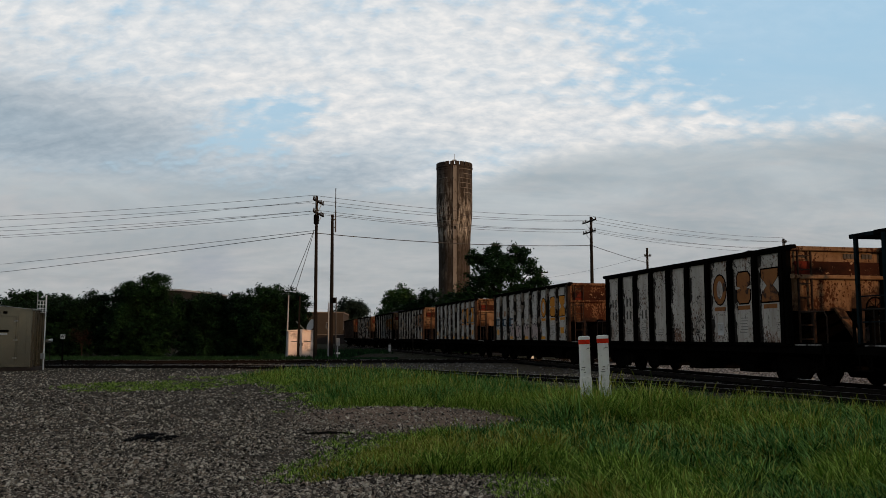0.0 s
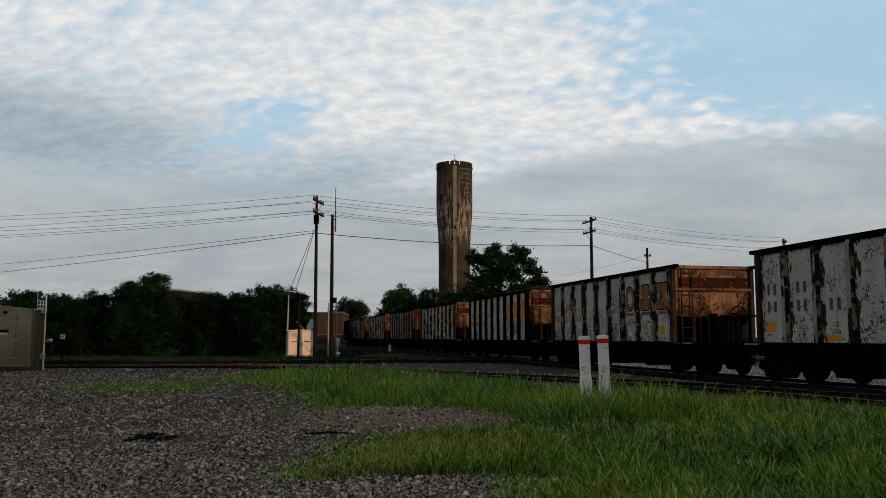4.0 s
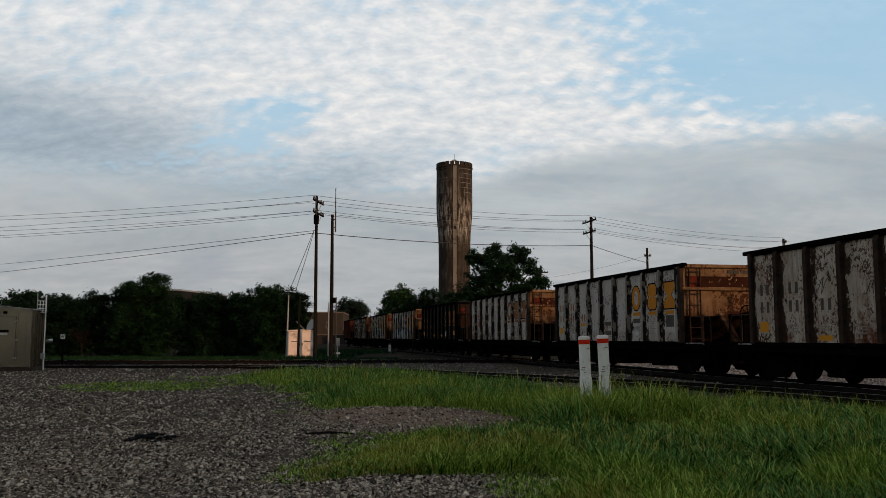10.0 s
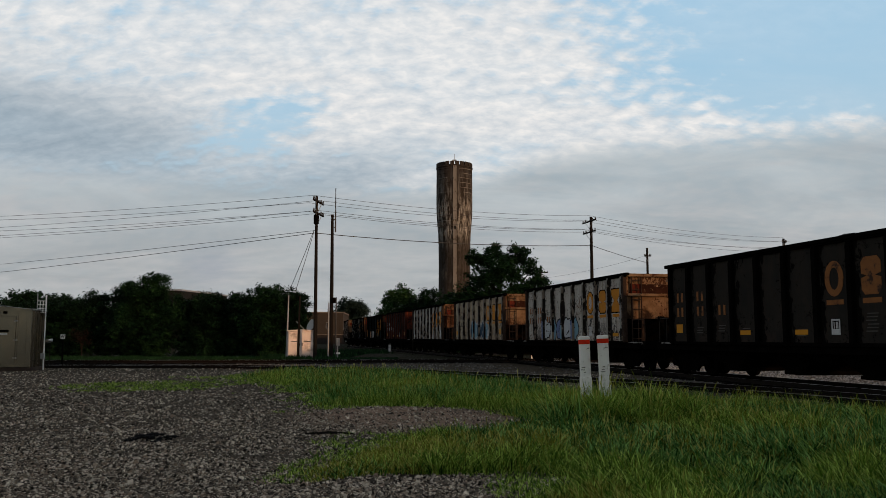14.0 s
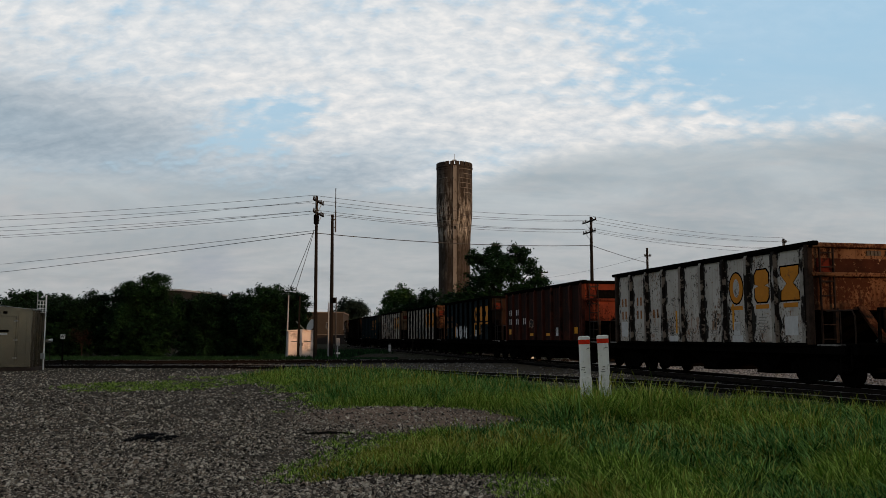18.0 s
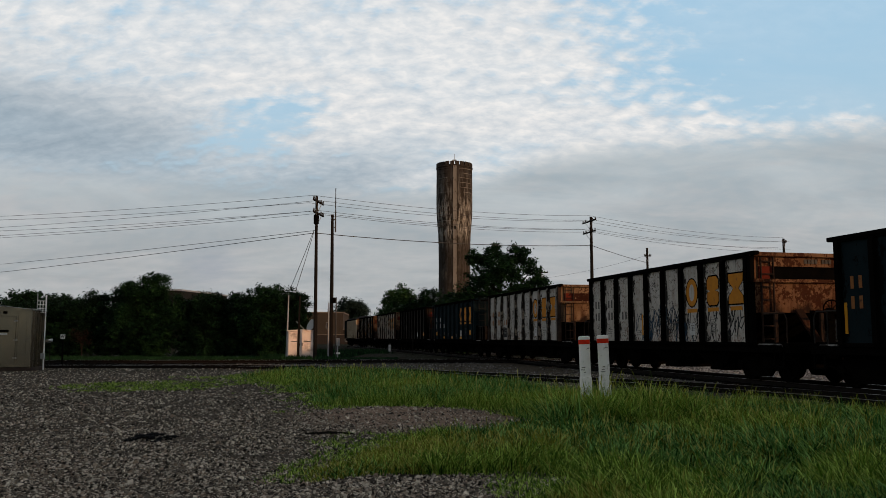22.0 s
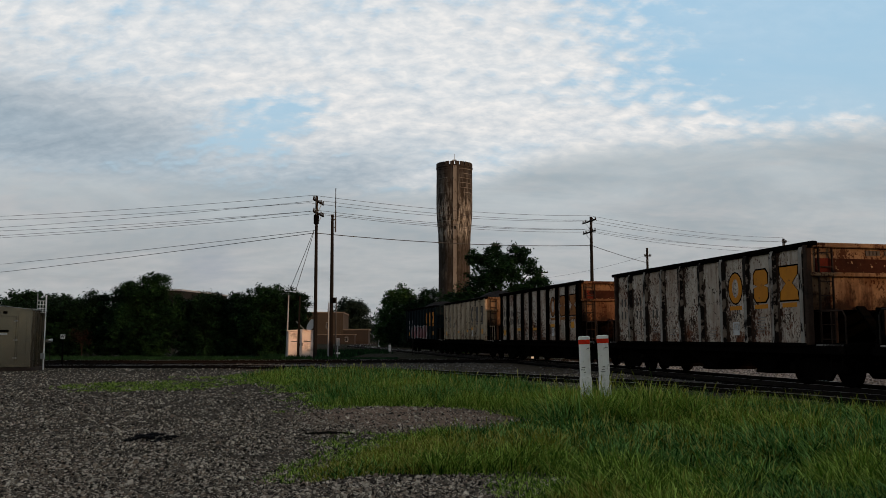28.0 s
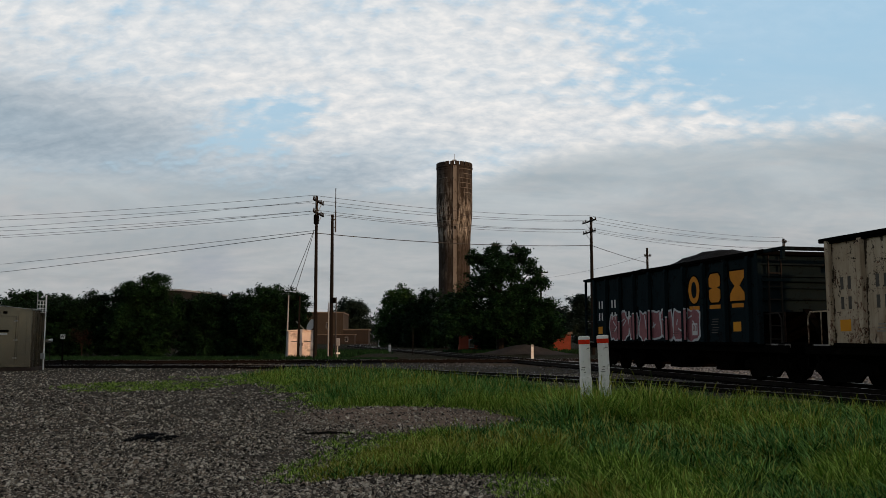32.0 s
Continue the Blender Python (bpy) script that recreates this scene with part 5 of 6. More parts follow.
# reflectors as (panel, height, shape)
FULL = ((0, 1.53, "square"), (2, 1.23, "strip"), (4, 1.23, "strip"), (6, 1.22, "strip"), (8, 1.56, "square"))
SPARSE = ((0, 1.53, "square"), (3, 1.38, "strip"), (5, 1.38, "strip"), (8, 1.55, "square"))
ENDS = ((0, 1.53, "square"), (8, 1.56, "square"))
SPOTS = {-1: FULL, 1: FULL, 2: FULL + ((7, 1.22, "strip"),), 3: ((8, 1.5, "square"),), 6: FULL, 7: ((0, 1.53, "square"), (2, 1.78, "strip")), 9: SPARSE, 10: ((8, 1.35, "strip"),),
         11: ENDS, 13: SPARSE, 17: FULL, 18: ((8, 1.5, "square"),), 20: ((0, 1.5, "square"), (2, 1.66, "strip"), (4, 1.66, "strip"), (6, 1.8, "strip"), (8, 1.8, "square")),
         21: ((0, 1.53, "square"), (3, 1.6, "strip"), (5, 1.66, "strip"), (6, 1.8, "strip"), (8, 1.6, "square")), 22: ENDS}
STRIPES = {4: ((2, -0.35, 1.5),), 12: ((3, 0.2, 1.75), (6, -0.2, 1.85)), 14: ((0, -0.4, 1.7), (2, -0.35, 1.6), (6, -0.35, 1.75), (7, -0.35, 1.8), (8, 0.45, 1.7)),
           15: ((3, 0.25, 1.7), (8, 0.45, 1.9)), 16: ((6, 0.42, 1.55),)}


def make_train():
    k = car_meshes()
    blue = surface("blue_spray_paint", (0.022, 0.06, 0.105), (0.015, 0.045, 0.08), 3.0, 0.6)
    pale_blue = surface("pale_blue_spray_paint", (0.2, 0.34, 0.42), (0.15, 0.27, 0.36), 3.0, 0.6)
    pink = surface("pink_spray_paint", (0.3, 0.13, 0.14), (0.2, 0.08, 0.09), 2.0, 0.6)
    white = surface("white_spray_paint", (0.5, 0.52, 0.54), (0.4, 0.42, 0.44), 3.0, 0.6)
    haze = surface("thin_blue_overspray", (0.29, 0.33, 0.36), (0.42, 0.42, 0.41), 2.0, 0.7)
    rose = surface("thin_pink_overspray", (0.4, 0.29, 0.27), (0.37, 0.33, 0.31), 2.0, 0.7)
    tan = surface("tan_spray_paint", (0.3, 0.19, 0.13), (0.22, 0.14, 0.1), 3.0, 0.6)
    dark = surface("black_spray_paint", (0.012, 0.012, 0.013), (0.025, 0.025, 0.025), 3.0, 0.6)
    violet = surface("violet_blue_spray_paint", (0.16, 0.2, 0.36), (0.11, 0.15, 0.28), 3.0, 0.6)
    navy = surface("navy_patch_paint", (0.014, 0.035, 0.06), (0.02, 0.045, 0.07), 3.0, 0.6)
    C, E, O = M_endcream, M_endrust, M_orange
    D, B = "sooty dark brown coal hopper with orange markings", "black open-ended coal hopper with orange markings"
    rows = [
        # car, side, ribs, ends, large marks, numbers, label, coal, open ends
        (-1, M_black, M_black, M_black, O, M_plate, B, 0, True),
        (0, M_flaked, M_soot, C, M_oldorange, M_greyletter, "grey-white coal hopper with black ribs and faded brown markings", 1, False),
        (1, M_white, M_ribdirty, E, O, M_oldorange, "white coal hopper sprayed with pale graffiti", 0, False),
        (2, M_white, M_ribdirty, C, O, M_greyletter, "clean white coal hopper with orange markings and many reflectors", 3, False),
        (3, M_flaked, M_ribdirty, C, M_oldorange, M_oldorange, "white coal hopper with a spotted cream end", 0, False),
        (4, M_white, M_soot, C, O, M_oldorange, "white coal hopper with black scrawls and heaped coal", 5, False),
        (5, M_flaked, M_ribdirty, C, O, M_soot, "white coal hopper with soot caked beside its ribs", 0, False),
        (6, M_rusty, M_rib, E, M_oldorange, M_greyletter, "rusty grey coal hopper covered with black scrawls", 7, False),
        (7, M_white, M_ribdirty, C, O, M_oldorange, "white coal hopper with flaked paint and a cream end", 0, False),
        (8, M_flaked, M_ribdirty, C, M_oldorange, M_oldorange, "grey-white coal hopper with faded orange markings", 0, False),
        (9, M_brown, M_soot, M_enddark, M_oldorange, M_oldorange, D, 4, False),
        (10, M_flaked, M_ribdirty, C, O, M_oldorange, "white coal hopper with blue graffiti", 0, False),
        (11, M_cream, M_ribdirty, C, O, M_greyletter, "cream coal hopper with large blue graffiti", 0, False),
        (12, M_white, M_ribdirty, E, O, M_oldorange, "white coal hopper with stained foot and rust-eaten ends", 0, False),
        (13, M_red, M_redrib, M_endred, M_plate, M_plate, "sooty dark coal hopper with rust-red ribs and white numbers", 0, False),
        (14, M_black, M_soot, M_enddark, O, M_oldorange, "blue-black coal hopper with bright orange markings and white graffiti", 0, False),
        (15, M_flaked, M_soot, E, O, M_greyletter, "grey coal hopper with thin looping blue graffiti", 0, False),
        (16, M_white, M_ribdirty, C, O, M_oldorange, "white coal hopper with orange markings and a cream end", 0, False),
        (17, M_black, M_black, M_black, O, M_plate, B, 0, True),
        (18, M_brown, M_soot, M_enddark, O, M_greyletter, "sooty dark brown coal hopper without large markings", 0, False),
        (19, M_rusty, M_ribdirty, C, O, M_greyletter, "dirty coal hopper streaked with rust above a pale cream end", 0, False),
        (20, M_rusty, M_soot, E, M_oldorange, M_greyletter, "rust-stained grey coal hopper with black ribs", 8, False),
        (21, M_cream, M_cream, C, M_greyletter, M_greyletter, "cream coal hopper with dark lettering and orange reflectors", 10, False),
        (22, M_black, M_black, M_black, O, M_plate, "black open-ended coal hopper with pink graffiti, last of the train", 12, True),
    ]
    cars = {}
    for n, side, rib, end, mark, number, label, load, open_end in rows:
        cars[n] = hopper_car(k, n, side, rib, end, mark, number, label, load, open_end, plain=n in (13, 18), outline=n not in (4, 9, 14), spots=SPOTS.get(n, ()), stripes=STRIPES.get(n, ()), squeeze={13: (0.94, 0.35), 21: (0.936, 0.12)}.get(n))
    step = (2 * HALF - 0.25) / PANELS
    graffiti(cars[1], -2.9, 2.0, 1.18, 1.95, rose, dark, 1, "pale rosy graffiti")
    graffiti(cars[10], -3.4, 1.1, 1.14, 2.1, (white, pale_blue, violet), dark, 2, "blue graffiti")
    graffiti(cars[11], -1.7, 2.5, 1.14, 2.25, (blue, pale_blue, navy), white, 3, "dark blue graffiti")
    graffiti(cars[14], -2.9, 0.6, 1.15, 2.05, white, dark, 4, "white graffiti")
    graffiti(cars[22], -4.4, 2.5, 1.12, 2.2, pink, white, 6, "pink graffiti")
    graffiti(cars[13], -1.95, -0.75, 1.72, 2.15, dark, tan, 9, "tan-edged graffiti")
    cloudy = random.Random(31)
    for i, z, h in ((3, 1.7, 0.4), (3, 1.4, 0.25), (4, 1.65, 0.3), (5, 1.85, 0.5), (5, 1.4, 0.2)):
        ring = [(0.42 * cloudy.uniform(0.7, 1.1) * math.cos(a), h * cloudy.uniform(0.6, 1.1) * math.sin(a)) for a in [0.393 * q for q in range(16)]]
        part("overspray", Geo().prism(ring, 0.003, pose(-HALF + step * (i + 0.5), -WIDE - 0.011, z, 90, 0, 0)), haze, cars[4])
    for i in (0, 1, 2):
        patch(cars[1], step, i, 2.07, 0.98, 0.42, navy)
        for d in (-0.12, 0.12):
            patch(cars[1], step, i, 2.07, 0.12, 0.24, M_plate, "painted_number_bar", d, 0.018)
    patch(cars[5], step, 6, 1.5, 0.75, 0.55, dark)
    patch(cars[16], step, 2, 1.5, 0.72, 0.5, dark)
    for i, h in ((0, 0.55), (8, 0.5), (3, 0.2), (6, 0.2)):
        patch(cars[12], step, i, 1.55 if h > 0.3 else 1.2, 0.55, h, M_plate)
    for i, z in ((4, 1.78), (4, 1.42), (6, 1.85), (8, 1.8)):
        patch(cars[7], step, i, z, 0.55, 0.16 if i < 8 else 0.4, M_greyletter)
    part("end_board", Geo().box((HALF - 0.04, 0.1, 2.55), (0.03, 1.1, 0.32), ch=0.005), M_soot, cars[6])
    scrawl(cars[4], 4, dark, 13, 2.2, 5.4, 1.25, 2.1, 0.34, 0.02)
    scrawl(cars[4], 44, dark, 4, -4.2, 0.5, 1.6, 2.2)
    scrawl(cars[6], 6, dark, 22, -5.2, 5.2, 1.5, 3.2, 0.3, 0.013)
    scrawl(cars[6], 66, dark, 9, 0.3, 4.6, 1.6, 2.1, 0.28, 0.022)
    scrawl(cars[10], 10, dark, 12, 2.0, 5.2, 1.3, 2.0, 0.32, 0.018)
    scrawl(cars[15], 15, navy, 9, -2.2, 1.5, 1.3, 2.0, 0.55, 0.022)
    scrawl(cars[15], 55, dark, 16, -0.4, 5.4, 1.3, 2.1, 0.5, 0.02)
    scrawl(cars[11], 11, M_greyletter, 5, 4.5, 5.3, 1.8, 2.3, 0.25)
    scrawl(cars[12], 12, tan, 6, -3.8, 1.8, 1.4, 1.9, 0.28)
    for n, c in ((1, 5), (3, 5), (5, 5), (7, 5), (8, 4), (12, 3), (16, 5), (19, 5), (20, 4)):
        scrawl(cars[n], n + 200, dark, c, z0=1.4, z1=2.7, size=0.22, weight=0.011)


# ---- trees and bushes ----
def crown_mesh(lobes, count, size, seed, flat=0.8, rough=0.36):
    """Leaf sprays: each lobe (x, y, z, r) carries flat clumps of leaves about its skin and a thinner filling inside."""
    rng = random.Random(seed)
    g = Geo()
    total = sum(l[3] ** 2 for l in lobes)
    for cx, cy, cz, r in lobes:
        share = int(count * r * r / total)
        clumps = []
        for _ in range(max(6, int(share / 26))):
            a, b = rng.uniform(0, 6.283), math.asin(rng.uniform(-0.8, 1))
            q = r * rng.uniform(0.5, 0.98 + rough * 0.4)
            clumps.append((cx + q * math.cos(a) * math.cos(b), cy + q * math.sin(a) * math.cos(b), cz + q * math.sin(b) * flat, r * rng.uniform(0.16, 0.36)))
        for i in range(share):
            if i % 4 == 0:
                a, b, q = rng.uniform(0, 6.283), math.asin(rng.uniform(-0.8, 1)), r * rng.random() ** 0.5 * 0.8
                x, y, z = cx + q * math.cos(a) * math.cos(b), cy + q * math.sin(a) * math.cos(b), cz + q * math.sin(b) * flat
            else:
                x, y, z, k = clumps[i % len(clumps)]
                x, y, z = x + rng.gauss(0, k * 0.5), y + rng.gauss(0, k * 0.5), z + rng.gauss(0, k * 0.3)
            if z < 0.05:
                continue
            for _ in range(4):
                s = size * rng.uniform(0.42, 0.9)
                u = Vector((rng.gauss(0, 1), rng.gauss(0, 1), rng.gauss(0, 0.5))).normalized() * s
                w = u.cross(Vector((rng.gauss(0, 0.5), rng.gauss(0, 0.5), 1))).normalized() * s * 0.72
                c = Vector((x + rng.gauss(0, size * 0.8), y + rng.gauss(0, size * 0.8), z + rng.gauss(0, size * 0.6)))
                g.face(c - u, c + w * 1.25, c + u)
    return g


def tree(name, x, y, lobes, count, size, seed, label, trunk=0.16, leaf=None, base=0.0, group="", category="tree", rough=0.36):
    t = thing(name, pose(x, y, base), label, category, group)
    rng = random.Random(seed)
    top = max(l[2] for l in lobes)
    g = Geo()
    lean = rng.uniform(-0.03, 0.03)
    mid = (lean * top * 0.4, 0, top * 0.4)
    g.tube([(0, 0, -0.1), (lean * top * 0.15, 0.02, top * 0.15), mid, (lean * top * 0.7, 0, top * 0.75)], [trunk * 1.3, trunk, trunk * 0.75, trunk * 0.3], 9)
    for cx, cy, cz, r in lobes:
        k = rng.uniform(0.2, 0.55)
        p0 = (lean * top * k, 0, min(top * k, cz))
        p1 = ((cx + p0[0]) / 2 + rng.uniform(-0.2, 0.2), cy / 2, (cz + p0[2]) / 2 + 0.1)
        g.tube([p0, p1, (cx, cy, cz)], [trunk * 0.45, trunk * 0.3, trunk * 0.1], 6)
    part("trunk", g, M_bark, t)
    part("crown", crown_mesh(lobes, count, size, seed, rough=rough), leaf or M_leaf, t)
    return t


def round_lobes(w, h, n, seed, low=0.2):
    """Lobes for a free-standing bush or tree, w wide and h high."""
    rng = random.Random(seed)
    out = []
    for i in range(n):
        z = h * (low + (0.86 - low) * (i + 0.5) / n)
        f = math.sqrt(max(0.1, 1 - ((z / h - 0.4) / 0.62) ** 2))
        a = i * 2.4 + rng.uniform(-0.5, 0.5)
        d = w * 0.5 * f * rng.uniform(0.35, 0.75)
        out.append((d * math.cos(a), d * math.sin(a) * 0.7, z, w * rng.uniform(0.17, 0.27)))
    return out


def make_trees():
    # the tall tree before the water tower
    big = [(-2.3, 0, 8.5, 0.75), (-1.3, 0.4, 8.0, 0.8), (-0.6, 0.4, 9.0, 0.8), (0.4, 0, 8.3, 0.8), (1.5, -0.3, 9.0, 0.75), (2.1, 0.2, 8.2, 0.7), (2.8, 0.3, 7.4, 0.85), (3.5, 0, 6.4, 0.8), (0.2, -0.5, 6.9, 1.7), (-1.7, 0.5, 6.0, 1.6),
           (2.2, 0.4, 5.0, 1.8), (3.7, 0, 3.6, 1.5), (0, -0.6, 3.8, 2.1), (-3.1, 0, 4.4, 1.4), (-4.0, 0.3, 2.6, 1.4), (4.3, 0.2, 2.3, 1.2), (2.4, -0.4, 2.9, 1.5)] + [(-4.0 + 1.65 * i, -1.4, 2.2 + 0.2 * (i % 2), 1.1) for i in range(6)]
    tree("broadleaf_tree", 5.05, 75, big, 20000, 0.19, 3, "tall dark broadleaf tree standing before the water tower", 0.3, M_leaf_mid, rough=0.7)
    specs = [
        # x, y, width, height, lobes, leaves, colour, label
        (-6.6, 125, 7.0, 8.9, 13, 5200, M_leaf_light, "rounded green tree beside the main line"),
        (-2.6, 118, 7.2, 8.0, 13, 5200, M_leaf, "dark bushy tree in the clump below the water tower"),
        (1.4, 112, 7.0, 7.6, 13, 5200, M_leaf, "dark bushy tree in the clump below the water tower"),
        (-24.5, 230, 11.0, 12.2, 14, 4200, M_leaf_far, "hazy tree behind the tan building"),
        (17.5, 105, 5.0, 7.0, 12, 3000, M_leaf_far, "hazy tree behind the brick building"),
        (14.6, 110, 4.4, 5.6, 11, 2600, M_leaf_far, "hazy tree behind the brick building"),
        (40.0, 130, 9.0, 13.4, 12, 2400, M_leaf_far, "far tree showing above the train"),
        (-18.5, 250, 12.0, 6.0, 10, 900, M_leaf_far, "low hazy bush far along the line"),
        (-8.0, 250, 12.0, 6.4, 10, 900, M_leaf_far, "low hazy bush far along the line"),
        (-36.0, 74, 5.6, 5.6, 12, 3800, M_leaf, "dark rounded tree behind the metal cabin"),
        (-32.6, 72, 4.6, 5.2, 12, 1500, M_leaf, "dark rounded tree behind the metal cabin"),
    ]
    for i, (x, y, w, h, n, c, leaf, label) in enumerate(specs):
        tree("broadleaf_tree", x, y, round_lobes(w, h, n + 4, 40 + i, 0.06), int(c * 1.5), 0.25 if y < 150 else 0.44, 40 + i, label, 0.16, leaf)
    # the belt of bushes along the far side of the crossing line
    hedge = [(-29.5, 63, 5.0, 4.5), (-26.3, 62, 4.6, 4.7), (-23.4, 62, 4.6, 5.1), (-22.0, 61, 4.4, 5.4), (-20.85, 60, 4.4, 6.2), (-17.2, 61, 4.6, 5.0), (-14.9, 61, 4.2, 4.6), (-13.0, 60, 4.2, 5.1),
             (-11.3, 61, 3.8, 5.2), (-12.4, 62.5, 3.4, 4.9), (-33.5, 62, 5.0, 4.4), (-37.5, 62, 5.0, 4.6)]
    for i, (x, y, w, h) in enumerate(hedge):
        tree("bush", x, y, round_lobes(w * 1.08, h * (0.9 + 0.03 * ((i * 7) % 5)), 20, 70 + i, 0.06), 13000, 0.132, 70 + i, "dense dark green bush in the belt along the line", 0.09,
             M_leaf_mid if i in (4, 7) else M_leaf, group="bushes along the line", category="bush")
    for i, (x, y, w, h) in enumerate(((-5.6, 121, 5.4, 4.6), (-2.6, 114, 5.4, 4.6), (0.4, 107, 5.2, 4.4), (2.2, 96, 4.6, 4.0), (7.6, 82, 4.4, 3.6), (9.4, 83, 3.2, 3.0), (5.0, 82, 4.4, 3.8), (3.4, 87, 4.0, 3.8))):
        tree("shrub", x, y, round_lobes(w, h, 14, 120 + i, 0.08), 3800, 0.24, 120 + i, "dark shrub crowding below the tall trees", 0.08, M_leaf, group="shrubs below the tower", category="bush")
    tree("dry_bush", -25.2, 59.5, round_lobes(2.2, 2.0, 5, 99, 0.5), 200, 0.09, 99, "reddish dry bush before the green belt", 0.05, M_leaf_red, category="bush")
    # rough growth at the foot of the belt
    rng = random.Random(21)
    g = Geo()
    for _ in range(3600):
        x, y = rng.uniform(-42, -11), rng.uniform(55, 59)
        h, a = rng.uniform(0.06, 0.2) + 0.35 * max(0.0, noise.noise(Vector((x * 0.5, y * 0.5, 8.0)))) * rng.random(), rng.uniform(0, 6.28)
        dx, dy = math.cos(a) * h * 0.3, math.sin(a) * h * 0.3
        g.face((x - 0.04, y, 0), (x + 0.04, y, 0), (x + dx, y + dy, h))
    for _ in range(14000):
        x, y = rng.uniform(-42, -3), rng.uniform(49.6, 57)
        h, a = rng.uniform(0.04, 0.16), rng.uniform(0, 6.28)
        dx, dy = math.cos(a) * h * 0.4, math.sin(a) * h * 0.4
        g.face((x - 0.05, y, 0), (x + 0.05, y, 0), (x + dx, y + dy, h))
    for _ in range(20000):
        x, y = rng.uniform(-12, 13), rng.uniform(49.5, 84)
        off = x - (MAIN_X - SLOPE * y)
        if abs(off) < 3.2 or (x > -6.5 and y < 74) or noise.noise(Vector((x * 0.25, y * 0.2, 3.0))) < -0.15:
            continue
        h, a = rng.uniform(0.1, 0.4), rng.uniform(0, 6.28)
        dx, dy = math.cos(a) * h * 0.3, math.sin(a) * h * 0.3
        g.face((x - 0.06, y, 0), (x + 0.06, y, 0), (x + dx, y + dy, h))
    solid("tall_weeds", g, M_leaf_mid, "tall green weeds before the bushes", "weeds", kind="stuff")


# ---- the water tower ----
def make_tower():
    t = thing("water_tower", pose(2.95, 217, 0), "tall stained concrete water tower with a crenellated top", "water tower")
    prof = [(0.0, 4.2), (10.0, 4.1), (20.0, 4.05), (25.0, 4.1), (28.0, 4.2), (30.5, 4.45), (33.0, 4.62), (36.0, 4.66), (45.3, 4.62)]
    body = Geo()
    n = 48
    for z, r in prof:
        body.v += [(r * math.cos(2 * math.pi * i / n), r * math.sin(2 * math.pi * i / n), z) for i in range(n)]
    for j in range(len(prof) - 1):
        for i in range(n):
            a, b = j * n + i, j * n + (i + 1) % n
            body.f.append((a, b, b + n, a + n))
    body.f.append(tuple((len(prof) - 1) * n + i for i in range(n)))
    part("shaft", body, M_tower, t, "stained brown concrete shaft", smooth=True)
    merlon = Geo().box((0, 0, 0.45), (0.5, 1.0, 0.95), ch=0.05).mesh("merlon", M_tower)
    for i in range(22):
        a = 2 * math.pi * i / 22
        part("merlon", merlon, None, t, m=pose(4.42 * math.cos(a), 4.42 * math.sin(a), 45.2, 0, 0, math.degrees(a)))
    ring = Geo()
    ring.tube([(4.66 * math.cos(2 * math.pi * i / 40), 4.66 * math.sin(2 * math.pi * i / 40), 44.9) for i in range(41)], 0.14, 6, caps=False)
    part("cornice_ring", ring, M_tower, t)
    # raised strip down the front with pale streaks
    strip = Geo()
    low = Geo().box((0.05, -4.1, 18.0), (0.95, 0.3, 16.0)).box((0.05, -4.3, 28.5), (0.95, 0.3, 5.0))
    part("front_strip", low, M_pale, t, "paler streaked strip")
    for z0, z1, r in ((31, 45, 4.66),):
        strip.box((0.05, -r - 0.02, (z0 + z1) / 2), (0.95, 0.25, z1 - z0))
    part("front_strip", strip, M_pale, t, "paler streaked strip")
    rng = random.Random(8)
    for i in range(120):
        a = rng.uniform(-2.9, -0.2)
        z = rng.choice([28, 29.5, 30.5, 31.5, 33, 34.5, 36]) + rng.uniform(-0.6, 0.6)
        r = 4.68 if z > 33 else 4.45 if z > 30 else 4.22
        h = rng.uniform(0.5, 1.9)
        part("lime_streak", Geo().box((0, 0, 0), (0.05, rng.uniform(0.05, 0.16), h)), M_pale, t, m=pose(r * math.cos(a), r * math.sin(a), z, 0, 0, math.degrees(a)))
    for i in range(13):
        z = 29.6 + 1.22 * i
        r = 4.66 if z > 33 else 4.42 + (z - 29.6) * 0.07
        for a0, a1 in ((-2.9, -1.72), (-1.4, -0.2)):
            k0, k1 = a0 + rng.uniform(0, 0.3), a1 - rng.uniform(0, 0.3)
            g = Geo().tube([(r * math.cos(q), r * math.sin(q), z) for q in [k0 + (k1 - k0) * j / 12 for j in range(13)]], 0.055, 5)
            part("joint_band", g, M_pale if i % 3 == 1 or z > 38 and a0 > -2 else M_tower, t)
    part("window", Geo().box((0, 0, 0), (0.5, 0.3, 0.9)), M_glass, t, m=pose(0.1, -4.3, 29.0))
    fr = Geo()
    for x in (-1, 1):
        for y in (-1, 1):
            fr.tube([(x * 0.9, y * 0.9, 45.3), (x * 0.35, y * 0.35, 47.2)], 0.1, 5)
    fr.tube([(0.5 * math.cos(i * math.pi / 8), 0.5 * math.sin(i * math.pi / 8), 47.2) for i in range(17)], 0.12, 5, caps=False)
    fr.tube([(0, 0, 46.9), (0, 0, 48.9)], 0.06, 5)
    part("beacon_frame", fr, M_galv, t, "pale metal frame with a rod")


# ---- poles and wires ----
def wire(a, b, sag, label="dark overhead cable hung between poles", r=0.012):
    g = Geo()
    a, b = Vector(a), Vector(b)
    pts = []
    for i in range(17):
        k = i / 16
        p = a.lerp(b, k)
        p.z -= sag * 4 * k * (1 - k)
        pts.append(p)
    g.tube(pts, r, 5)
    solid("overhead_wire", g, M_wire, label, "cable", "overhead wires")


